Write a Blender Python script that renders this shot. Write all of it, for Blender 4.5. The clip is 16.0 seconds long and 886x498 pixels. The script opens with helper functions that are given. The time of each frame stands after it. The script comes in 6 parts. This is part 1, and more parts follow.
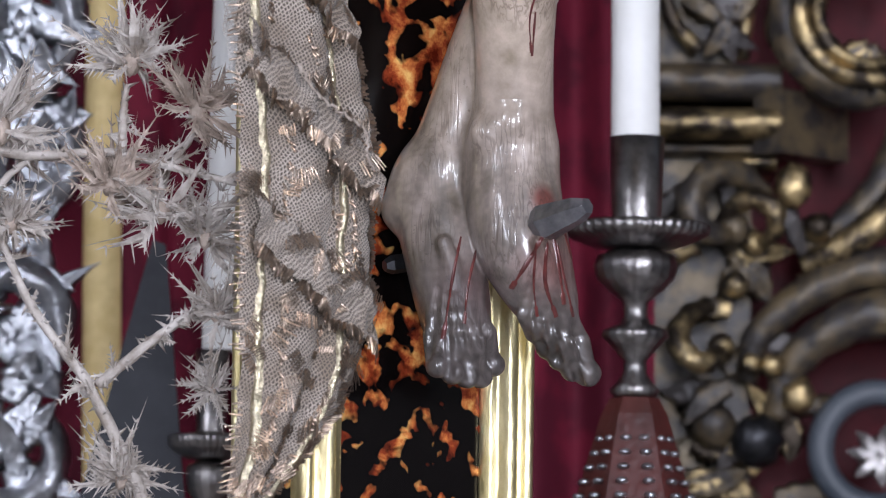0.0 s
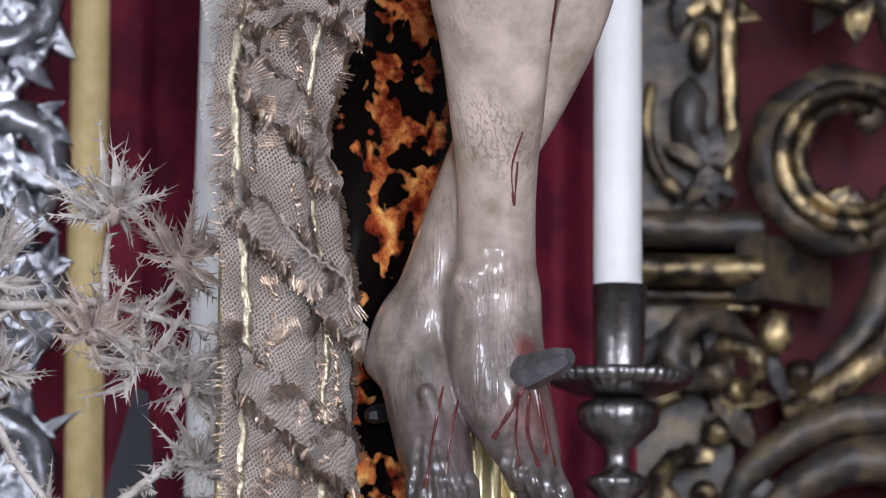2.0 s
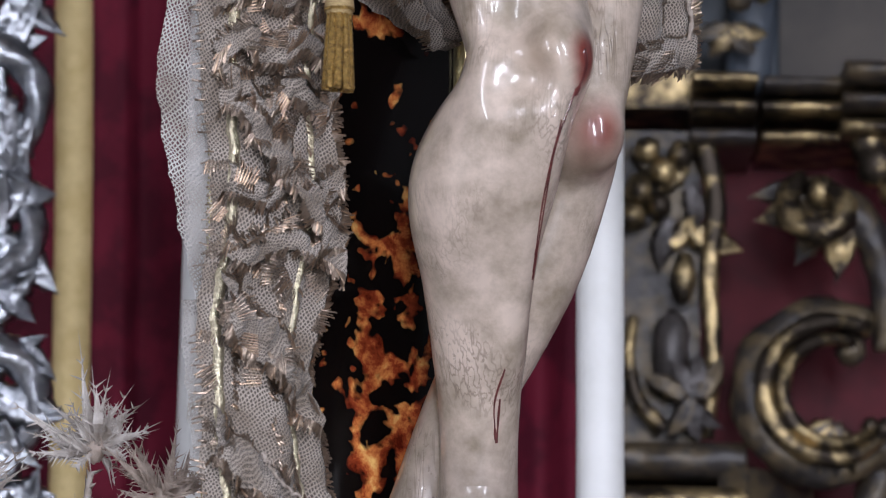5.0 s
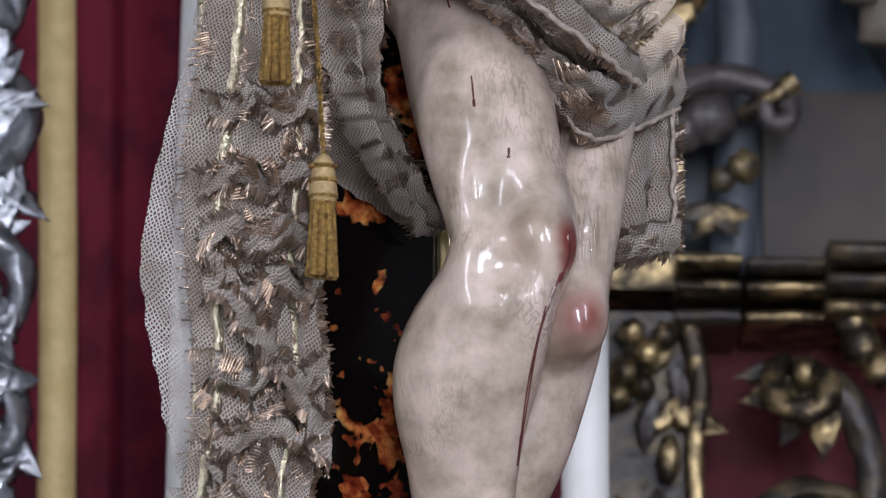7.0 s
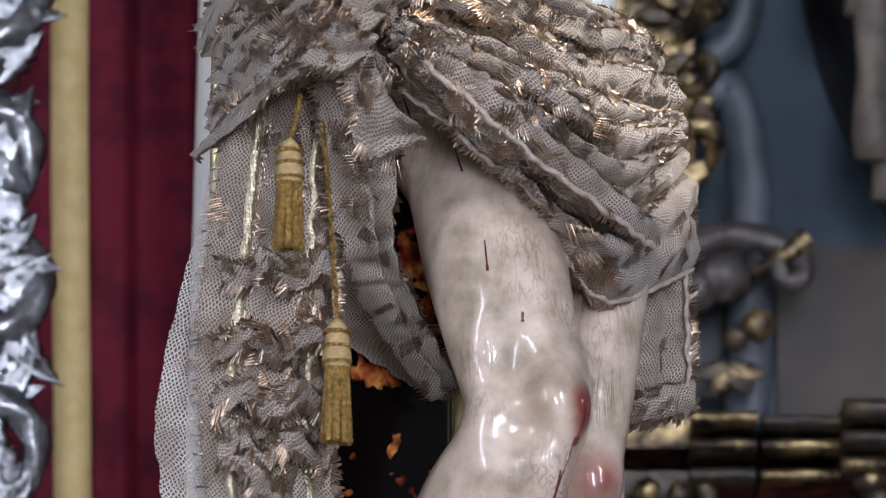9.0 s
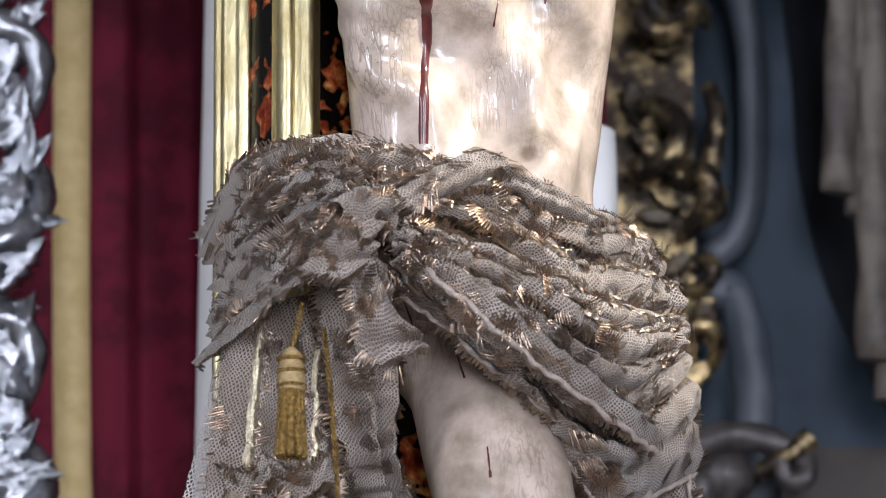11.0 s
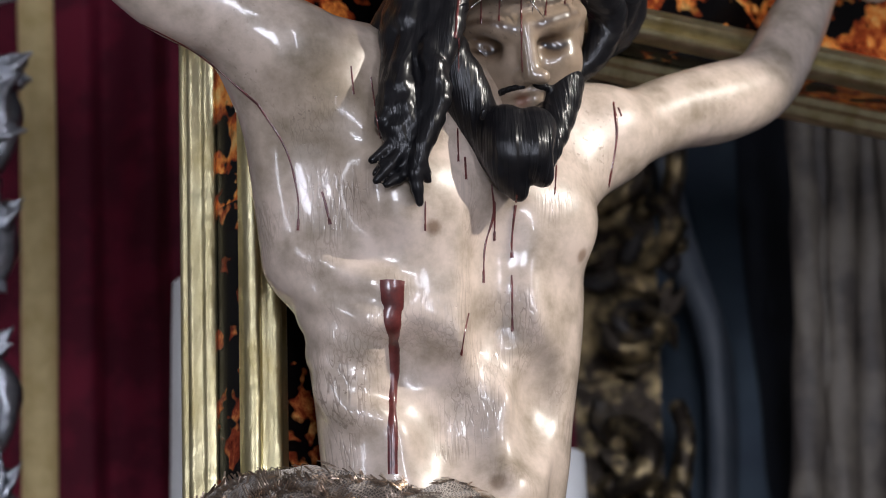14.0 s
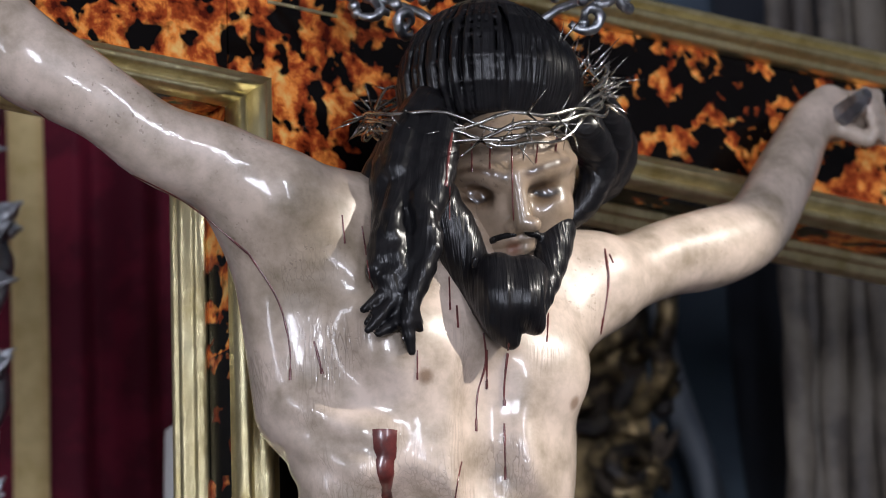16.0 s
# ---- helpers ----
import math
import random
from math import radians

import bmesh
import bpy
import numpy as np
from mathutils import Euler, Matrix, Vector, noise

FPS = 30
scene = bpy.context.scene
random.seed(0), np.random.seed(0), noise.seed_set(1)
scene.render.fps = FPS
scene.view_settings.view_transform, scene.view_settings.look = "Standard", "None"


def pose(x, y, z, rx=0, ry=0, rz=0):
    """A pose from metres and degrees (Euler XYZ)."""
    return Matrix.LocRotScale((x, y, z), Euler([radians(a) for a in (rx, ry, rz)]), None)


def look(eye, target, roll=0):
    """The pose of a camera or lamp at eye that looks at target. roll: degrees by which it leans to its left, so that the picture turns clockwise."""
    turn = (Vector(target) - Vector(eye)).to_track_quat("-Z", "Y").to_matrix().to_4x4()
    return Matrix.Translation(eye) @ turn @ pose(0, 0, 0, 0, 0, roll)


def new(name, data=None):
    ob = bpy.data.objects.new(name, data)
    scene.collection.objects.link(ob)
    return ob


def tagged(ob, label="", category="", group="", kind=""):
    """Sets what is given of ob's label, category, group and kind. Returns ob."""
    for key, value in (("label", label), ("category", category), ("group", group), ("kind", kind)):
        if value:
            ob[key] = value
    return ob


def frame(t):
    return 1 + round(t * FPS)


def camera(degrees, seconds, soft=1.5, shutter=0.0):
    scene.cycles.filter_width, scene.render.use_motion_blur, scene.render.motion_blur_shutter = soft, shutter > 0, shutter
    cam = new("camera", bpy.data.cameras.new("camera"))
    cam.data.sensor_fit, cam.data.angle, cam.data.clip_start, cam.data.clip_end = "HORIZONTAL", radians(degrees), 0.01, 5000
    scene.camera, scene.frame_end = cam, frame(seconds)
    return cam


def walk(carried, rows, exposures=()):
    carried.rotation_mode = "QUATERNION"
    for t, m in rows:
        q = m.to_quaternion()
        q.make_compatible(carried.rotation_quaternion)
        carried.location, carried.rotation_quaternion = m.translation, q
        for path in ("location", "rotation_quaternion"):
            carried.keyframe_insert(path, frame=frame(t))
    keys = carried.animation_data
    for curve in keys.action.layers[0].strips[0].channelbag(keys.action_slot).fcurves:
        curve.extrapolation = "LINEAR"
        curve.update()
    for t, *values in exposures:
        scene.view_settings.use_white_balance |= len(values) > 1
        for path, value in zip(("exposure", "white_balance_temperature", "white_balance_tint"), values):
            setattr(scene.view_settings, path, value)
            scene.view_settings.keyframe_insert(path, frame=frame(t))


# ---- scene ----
# ---- camera: a long lens tilted up on a stand that rises a little ----
cam = camera(9.0, 16.0, soft=1.0)
cam.data.dof.use_dof, cam.data.dof.focus_distance, cam.data.dof.aperture_fstop = True, 6.13, 5.8
ROWS = [
    (0.0, 1.5000, -0.000, 6.000, -0.800),
    (0.5, 1.5027, -0.070, 6.199, -0.986),
    (1.0, 1.5071, -0.113, 6.532, -1.026),
    (1.5, 1.5125, -0.147, 6.939, -0.917),
    (2.0, 1.5181, -0.177, 7.355, -0.773),
    (2.5, 1.5222, -0.186, 7.662, -0.767),
    (3.0, 1.5269, -0.185, 8.013, -0.632),
    (3.5, 1.5321, -0.213, 8.406, -0.664),
    (6.0, 1.5577, -0.441, 10.322, -0.702),
    (6.5, 1.5639, -0.469, 10.787, -0.498),
    (7.0, 1.5693, -0.459, 11.189, -0.448),
    (7.5, 1.5740, -0.402, 11.540, -0.413),
    (8.0, 1.5787, -0.345, 11.897, -0.275),
    (10.5, 1.6072, -0.127, 14.032, 0.136),
    (11.0, 1.6141, -0.131, 14.545, 0.271),
    (11.5, 1.6215, -0.110, 15.104, 0.572),
    (12.0, 1.6291, -0.145, 15.668, 0.712),
    (12.5, 1.6352, -0.176, 16.124, 0.708),
    (13.0, 1.6417, -0.196, 16.610, 0.713),
    (13.5, 1.6473, -0.210, 17.033, 0.867),
    (14.0, 1.6540, -0.192, 17.538, 1.238),
    (14.5, 1.6599, -0.174, 17.978, 1.425),
    (15.0, 1.6651, -0.181, 18.367, 1.492),
    (15.5, 1.6689, -0.153, 18.653, 1.510),
    (16.0, 1.6721, -0.150, 18.892, 1.645),
]
walk(cam, [(t, pose(0, 0, z, 90 + pitch, roll, yaw)) for t, z, yaw, pitch, roll in ROWS],
     exposures=[(0.0, 0.2), (3.5, 0.06), (7.0, -0.05), (10.5, 0.05), (12.5, -0.3), (14.5, -0.72), (16.0, -0.52)])

# ---- light: tall side windows and one warm ceiling spotlight ----
world = bpy.data.worlds.new("world")
scene.world = world
world.use_nodes = True
bg = world.node_tree.nodes["Background"]
sky = world.node_tree.nodes.new("ShaderNodeTexSky")
sky.sky_type, sky.sun_disc, sky.sun_elevation, sky.sun_rotation = "NISHITA", False, radians(40), radians(120)
world.node_tree.links.new(sky.outputs[0], bg.inputs[0])
bg.inputs[1].default_value = 0.08


def area(name, eye, target, sx, sy, watts, colour):
    d = bpy.data.lights.new(name, "AREA")
    d.shape, d.size, d.size_y, d.energy, d.color = "RECTANGLE", sx, sy, watts, colour
    ob = new(name, d)
    ob.matrix_world = look(eye, target)
    return ob


area("window_light_left", (-4.35, 1.2, 3.8), (0, 6, 3), 1.3, 3.2, 230, (0.81, 0.85, 1.0))
area("window_light_right", (4.35, -1.5, 4.4), (0.2, 6, 3), 0.9, 4.2, 540, (0.81, 0.85, 1.0))
# fill added near the entrance wall; no opening or lamp is known there
area("front_fill", (0.7, -5.3, 2.9), (0, 6, 2.4), 1.6, 3.4, 700, (0.81, 0.85, 1.0))
spot = bpy.data.lights.new("spotlight", "SPOT")
spot.energy, spot.color, spot.spot_size, spot.spot_blend, spot.shadow_soft_size = 1250, (1.0, 0.95, 0.88), radians(12.3), 0.35, 0.015
new("spotlight", spot).matrix_world = look((3.58, 4.82, 5.61), (0.18, 6.0, 3.42))

# ---- mesh helpers ----
PSI = 34.0
CROSS = pose(-0.042, 6.1, 0, 0, 0, PSI)      # x along the beam, -y out of its front
HEAD_C = (0.080, 0.200, 3.906)               # middle of the skull in the cross's frame
CP, SP = math.cos(radians(PSI)), math.sin(radians(PSI))


def mesh_of(name, verts, faces, mats, slots=None, smooth=True, uvs=None):
    me = bpy.data.meshes.new(name)
    me.from_pydata([tuple(v) for v in verts], [], [tuple(f) for f in faces])
    for m in mats:
        me.materials.append(m)
    if slots is not None:
        me.polygons.foreach_set("material_index", np.array(slots, dtype=np.int32))
    if smooth:
        me.polygons.foreach_set("use_smooth", np.ones(len(me.polygons), dtype=bool))
    if uvs is not None:
        layer = me.uv_layers.new(name="cloth")
        idx = np.empty(len(me.loops), dtype=np.int32)
        me.loops.foreach_get("vertex_index", idx)
        layer.data.foreach_set("uv", np.asarray(uvs, dtype=np.float32)[idx].ravel())
    me.update()
    return me


def part(name, geo, material, parent, label="", smooth=True):
    """One mesh object under a thing; geo is a Geo or a bmesh."""
    if isinstance(geo, Geo):
        me = mesh_of(name, geo.v, geo.f, [material], smooth=smooth, uvs=geo.uv if geo.uv else None)
    else:
        me = bpy.data.meshes.new(name)
        geo.to_mesh(me)
        geo.free()
        me.materials.append(material)
        if smooth:
            me.polygons.foreach_set("use_smooth", np.ones(len(me.polygons), dtype=bool))
    ob = new(name, me)
    if parent is not None:
        ob.parent = parent
    if label:
        tagged(ob, label)
    return ob


def thing(name, m, label, category, group="", kind=""):
    ob = new(name)
    ob.matrix_world = m
    return tagged(ob, label, category, group, kind)


class Geo:
    """Vertices and faces gathered piece by piece."""

    def __init__(self):
        self.v, self.f, self.uv = [], [], []

    def add(self, v, f):
        o = len(self.v)
        self.v.extend(v)
        self.f.extend([tuple(i + o for i in q) for q in f])

    def box(self, lo, hi):
        x0, y0, z0 = lo
        x1, y1, z1 = hi
        self.add([(x0, y0, z0), (x1, y0, z0), (x1, y1, z0), (x0, y1, z0), (x0, y0, z1), (x1, y0, z1), (x1, y1, z1), (x0, y1, z1)],
                 [(0, 3, 2, 1), (4, 5, 6, 7), (0, 1, 5, 4), (1, 2, 6, 5), (2, 3, 7, 6), (3, 0, 4, 7)])

    def tube(self, pts, radii, seg=8, flat=1.0, wob=0.0):
        """A closed tube along pts; flat squashes it towards the path's own normal."""
        pts = [Vector(p) for p in pts]
        n = len(pts)
        if not hasattr(radii, "__len__"):
            radii = [radii] * n
        ring, side = [], Vector((0.31, -0.85, 0.42))
        for i, p in enumerate(pts):
            d = (pts[min(i + 1, n - 1)] - pts[max(i - 1, 0)]).normalized()
            side = (side - d * side.dot(d))
            side = side.normalized() if side.length > 1e-6 else d.orthogonal().normalized()
            up = d.cross(side)
            for k in range(seg):
                a = 2 * math.pi * k / seg
                r = radii[i] * (1 + wob * math.sin(3 * a + i))
                ring.append(p + side * (math.cos(a) * r * flat) + up * (math.sin(a) * r))
        f = [(i * seg + k, i * seg + (k + 1) % seg, (i + 1) * seg + (k + 1) % seg, (i + 1) * seg + k) for i in range(n - 1) for k in range(seg)]
        f.append(tuple(reversed(range(seg))))
        f.append(tuple((n - 1) * seg + k for k in range(seg)))
        self.add(ring, f)

    def spike(self, p, d, length, r, bend=(0, 0, 0)):
        p, d, b = Vector(p), Vector(d).normalized(), Vector(bend)
        s = d.orthogonal().normalized()
        u = d.cross(s)
        m = p + d * length * 0.5 + b * 0.4
        v = [p + s * r, p + (u * 0.87 - s * 0.5) * r, p - (u * 0.87 + s * 0.5) * r]
        v += [m + s * r * 0.55, m + (u * 0.87 - s * 0.5) * r * 0.55, m - (u * 0.87 + s * 0.5) * r * 0.55, p + d * length + b]
        self.add(v, [(0, 1, 4, 3), (1, 2, 5, 4), (2, 0, 3, 5), (3, 4, 6), (4, 5, 6), (5, 3, 6), (2, 1, 0)])

    def lathe(self, c, prof, seg=32, flute=0.0, flutes=16):
        """prof: rows of radius and height over c; flute ripples the radius."""
        c = Vector(c)
        v = []
        for r, z in prof:
            for k in range(seg):
                a = 2 * math.pi * k / seg
                rr = r * (1 + flute * math.cos(flutes * a))
                v.append(c + Vector((rr * math.cos(a), rr * math.sin(a), z)))
        n = len(prof)
        f = [(i * seg + k, i * seg + (k + 1) % seg, (i + 1) * seg + (k + 1) % seg, (i + 1) * seg + k) for i in range(n - 1) for k in range(seg)]
        f.append(tuple(reversed(range(seg))))
        f.append(tuple((n - 1) * seg + k for k in range(seg)))
        self.add(v, f)

    def blob(self, c, r, seg=10, rings=7, rough=0.0):
        c = Vector(c)
        r = Vector(r if hasattr(r, "__len__") else (r, r, r))
        prof = [math.pi * (i + 0.5) / rings for i in range(rings)]
        v = []
        for a in prof:
            for k in range(seg):
                b = 2 * math.pi * k / seg
                q = Vector((math.sin(a) * math.cos(b), math.sin(a) * math.sin(b), math.cos(a)))
                w = 1 + rough * noise.noise(q * 2.3 + c * 17)
                v.append(c + Vector((q.x * r.x, q.y * r.y, q.z * r.z)) * w)
        f = [(i * seg + k, (i + 1) * seg + k, (i + 1) * seg + (k + 1) % seg, i * seg + (k + 1) % seg) for i in range(rings - 1) for k in range(seg)]
        f.append(tuple(range(seg)))
        f.append(tuple((rings - 1) * seg + k for k in reversed(range(seg))))
        self.add(v, f)

    def leaf(self, p, angle, length, width, curl=0.6, lobes=4, lean=0.0):
        """A carved acanthus leaf in the x-z plane that curls out towards -y; angle in degrees from +x."""
        a = radians(angle)
        d, s = Vector((math.cos(a), 0, math.sin(a))), Vector((-math.sin(a), 0, math.cos(a)))
        p = Vector(p)
        n, v = 14, []
        for i in range(n + 1):
            t = i / n
            w = width * (0.35 + 0.65 * math.sin(math.pi * min(1, t * 0.9 + 0.1))) * (1 - t ** 4) * (0.72 + 0.28 * abs(math.cos(math.pi * lobes * t)))
            bend = curl * length * t * t
            c = p + d * length * (t - 0.25 * curl * t ** 3) + s * lean * length * t * t + Vector((0, -bend * 0.7 - 0.006, 0))
            th = 0.2 * width * (1.3 - t)
            v += [c + s * w * 0.5, c + s * w * 0.25 + Vector((0, -th * 1.6, 0)), c + Vector((0, -th * 0.5, 0)), c - s * w * 0.25 + Vector((0, -th * 1.6, 0)), c - s * w * 0.5, c + Vector((0, th, 0))]
        f = [(i * 6 + k, i * 6 + (k + 1) % 6, (i + 1) * 6 + (k + 1) % 6, (i + 1) * 6 + k) for i in range(n) for k in range(6)]
        f += [tuple(reversed(range(6))), tuple(n * 6 + k for k in range(6))]
        self.add(v, f)

    def scroll(self, c, r0, r1, start, turns, thick, out=0.02, seg=8, steps=30):
        """A carved C-scroll in the x-z plane, thick in its middle and rolled up at its inner end."""
        c = Vector(c)
        pts, rad = [], []
        for i in range(steps + 1):
            t = i / steps
            a = radians(start + 360 * turns * t)
            r = r0 + (r1 - r0) * t ** 0.8
            pts.append(c + Vector((math.cos(a) * r, -out * math.sin(math.pi * t * 0.9), math.sin(a) * r)))
            rad.append(thick * (0.45 + 0.55 * math.sin(math.pi * min(1, 0.15 + 0.8 * t))))
        self.tube(pts, rad, seg + 2, 1.0, 0.16)
        self.blob(pts[-1], thick * 1.15, 8, 6)


def spline(pts, n):
    """Catmull-Rom through pts, n samples."""
    p = [Vector(q) for q in pts]
    p = [p[0] * 2 - p[1]] + p + [p[-1] * 2 - p[-2]]
    out = []
    for i in range(n):
        u = i / (n - 1) * (len(p) - 3)
        k = min(int(u), len(p) - 4)
        t = u - k
        a, b, c, d = p[k:k + 4]
        out.append(0.5 * ((2 * b) + (c - a) * t + (2 * a - 5 * b + 4 * c - d) * t * t + (3 * b - a - 3 * c + d) * t ** 3))
    return out


def L(a, n, z):
    """A place in the cross's own frame: along the beam, out of its front, up."""
    return Vector((a, -n, z))

# ---- materials ----
def material(name, base, rough=0.5, metal=0.0, second=None, scale=20.0, amount=0.5, bump=0.0, bump_scale=120.0, coat=0.0, spec=0.5, stretch=(1, 1, 1), sharp=0.3, rough_var=0.0):
    m = bpy.data.materials.new(name)
    m.use_nodes = True
    nt = m.node_tree
    b = nt.nodes["Principled BSDF"]
    b.inputs["Roughness"].default_value, b.inputs["Metallic"].default_value = rough, metal
    b.inputs["Coat Weight"].default_value, b.inputs["Coat Roughness"].default_value = coat, 0.12
    b.inputs["Specular IOR Level"].default_value = spec
    tc = nt.nodes.new("ShaderNodeTexCoord")
    mp = nt.nodes.new("ShaderNodeMapping")
    mp.inputs["Scale"].default_value = stretch
    nt.links.new(tc.outputs["Object"], mp.inputs["Vector"])
    if second is not None:
        n1 = nt.nodes.new("ShaderNodeTexNoise")
        n1.inputs["Scale"].default_value, n1.inputs["Detail"].default_value, n1.inputs["Roughness"].default_value = scale, 6, 0.62
        nt.links.new(mp.outputs[0], n1.inputs["Vector"])
        r = nt.nodes.new("ShaderNodeMapRange")
        r.inputs["From Min"].default_value, r.inputs["From Max"].default_value = 0.5 - sharp / 2 + (0.5 - amount) * 0.3, 0.5 + sharp / 2 + (0.5 - amount) * 0.3
        nt.links.new(n1.outputs["Fac"], r.inputs["Value"])
        mx = nt.nodes.new("ShaderNodeMix")
        mx.data_type = "RGBA"
        mx.inputs["A"].default_value, mx.inputs["B"].default_value = (*base, 1), (*second, 1)
        nt.links.new(r.outputs[0], mx.inputs["Factor"])
        nt.links.new(mx.outputs["Result"], b.inputs["Base Color"])
        if rough_var:
            rr = nt.nodes.new("ShaderNodeMapRange")
            rr.inputs["To Min"].default_value, rr.inputs["To Max"].default_value = rough, rough + rough_var
            nt.links.new(n1.outputs["Fac"], rr.inputs["Value"])
            nt.links.new(rr.outputs[0], b.inputs["Roughness"])
    else:
        b.inputs["Base Color"].default_value = (*base, 1)
    if bump:
        n2 = nt.nodes.new("ShaderNodeTexNoise")
        n2.inputs["Scale"].default_value, n2.inputs["Detail"].default_value = bump_scale, 5
        nt.links.new(mp.outputs[0], n2.inputs["Vector"])
        bp = nt.nodes.new("ShaderNodeBump")
        bp.inputs["Strength"].default_value, bp.inputs["Distance"].default_value = bump, 0.004
        nt.links.new(n2.outputs["Fac"], bp.inputs["Height"])
        nt.links.new(bp.outputs[0], b.inputs["Normal"])
    return m


def node(nt, kind, **values):
    n = nt.nodes.new(kind)
    for k, v in values.items():
        n.inputs[k.replace("_", " ")].default_value = v
    return n


def skin_material():
    """Varnished flesh paint on carved wood: mottled, with drying cracks along the grain."""
    m = material("flesh_paint", (0.66, 0.53, 0.44), 0.36, second=(0.29, 0.23, 0.165), scale=19, amount=0.36, sharp=0.34, coat=0.72)
    m.node_tree.nodes["Principled BSDF"].inputs["Coat Roughness"].default_value = 0.07
    nt = m.node_tree
    b = nt.nodes["Principled BSDF"]
    mix = b.inputs["Base Color"].links[0].from_node
    tc = [n for n in nt.nodes if n.type == "TEX_COORD"][0]
    # fine vertical cracks
    mp = nt.nodes.new("ShaderNodeMapping")
    mp.inputs["Scale"].default_value = (1, 1, 0.045)
    nt.links.new(tc.outputs["Object"], mp.inputs["Vector"])
    wa = node(nt, "ShaderNodeTexNoise", Scale=150.0, Detail=1.5, Roughness=0.5)
    nt.links.new(mp.outputs[0], wa.inputs["Vector"])
    di = nt.nodes.new("ShaderNodeMath")
    di.operation = "SUBTRACT"
    di.inputs[1].default_value = 0.5
    nt.links.new(wa.outputs["Fac"], di.inputs[0])
    ab = nt.nodes.new("ShaderNodeMath")
    ab.operation = "ABSOLUTE"
    nt.links.new(di.outputs[0], ab.inputs[0])
    cr = node(nt, "ShaderNodeMapRange", From_Min=0.008, From_Max=0.06, To_Min=1.0, To_Max=0.0)
    nt.links.new(ab.outputs[0], cr.inputs["Value"])
    ga = node(nt, "ShaderNodeTexNoise", Scale=9.0, Detail=3.0)
    nt.links.new(tc.outputs["Object"], ga.inputs["Vector"])
    gr = node(nt, "ShaderNodeMapRange", From_Min=0.47, From_Max=0.68)
    nt.links.new(ga.outputs["Fac"], gr.inputs["Value"])
    # the arms are other pieces of wood, with no upright cracks
    sz = nt.nodes.new("ShaderNodeSeparateXYZ")
    nt.links.new(tc.outputs["Object"], sz.inputs[0])
    trunk = node(nt, "ShaderNodeMapRange", From_Min=3.60, From_Max=3.70, To_Min=1.0, To_Max=0.0)
    nt.links.new(sz.outputs[2], trunk.inputs["Value"])
    tm = nt.nodes.new("ShaderNodeMath")
    tm.operation = "MULTIPLY"
    nt.links.new(cr.outputs[0], tm.inputs[0])
    nt.links.new(trunk.outputs[0], tm.inputs[1])
    mu = nt.nodes.new("ShaderNodeMath")
    mu.operation = "MULTIPLY"
    nt.links.new(tm.outputs[0], mu.inputs[0])
    nt.links.new(gr.outputs[0], mu.inputs[1])
    # small chips and fly-specks
    ch = node(nt, "ShaderNodeTexNoise", Scale=190.0, Detail=3.0)
    nt.links.new(tc.outputs["Object"], ch.inputs["Vector"])
    cm = node(nt, "ShaderNodeMapRange", From_Min=0.635, From_Max=0.675)
    nt.links.new(ch.outputs["Fac"], cm.inputs["Value"])
    cg = nt.nodes.new("ShaderNodeMath")
    cg.operation = "MULTIPLY"
    nt.links.new(cm.outputs[0], cg.inputs[0])
    nt.links.new(gr.outputs[0], cg.inputs[1])
    mxm = nt.nodes.new("ShaderNodeMath")
    mxm.operation = "MAXIMUM"
    nt.links.new(mu.outputs[0], mxm.inputs[0])
    nt.links.new(cg.outputs[0], mxm.inputs[1])
    sc = nt.nodes.new("ShaderNodeMath")
    sc.operation = "MULTIPLY"
    sc.inputs[1].default_value = 0.55
    nt.links.new(mxm.outputs[0], sc.inputs[0])
    m2 = nt.nodes.new("ShaderNodeMix")
    m2.data_type = "RGBA"
    m2.inputs["B"].default_value = (0.13, 0.085, 0.055, 1)
    nt.links.new(mix.outputs["Result"], m2.inputs["A"])
    nt.links.new(sc.outputs[0], m2.inputs["Factor"])
    # the carver's tones with shade painted in too, by a colour layer on the mesh
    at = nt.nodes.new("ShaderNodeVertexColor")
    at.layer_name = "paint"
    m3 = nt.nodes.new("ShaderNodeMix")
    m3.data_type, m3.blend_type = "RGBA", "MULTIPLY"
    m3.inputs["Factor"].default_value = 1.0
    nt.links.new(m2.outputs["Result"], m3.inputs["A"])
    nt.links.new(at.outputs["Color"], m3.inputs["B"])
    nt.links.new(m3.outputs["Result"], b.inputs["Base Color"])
    bw = node(nt, "ShaderNodeBump", Strength=0.07, Distance=0.012)
    bl = node(nt, "ShaderNodeTexNoise", Scale=14.0, Detail=2.0)
    nt.links.new(tc.outputs["Object"], bl.inputs["Vector"])
    nt.links.new(bl.outputs["Fac"], bw.inputs["Height"])
    bp = node(nt, "ShaderNodeBump", Strength=0.16, Distance=0.003)
    nt.links.new(bw.outputs[0], bp.inputs["Normal"])
    bn = node(nt, "ShaderNodeTexNoise", Scale=38.0, Detail=4.0)
    nt.links.new(tc.outputs["Object"], bn.inputs["Vector"])
    nt.links.new(bn.outputs["Fac"], bp.inputs["Height"])
    bp2 = node(nt, "ShaderNodeBump", Strength=0.35, Distance=-0.001)
    nt.links.new(mxm.outputs[0], bp2.inputs["Height"])
    nt.links.new(bp.outputs[0], bp2.inputs["Normal"])
    nt.links.new(bp2.outputs[0], b.inputs["Normal"])
    nt.links.new(bp2.outputs[0], b.inputs["Coat Normal"])
    return m


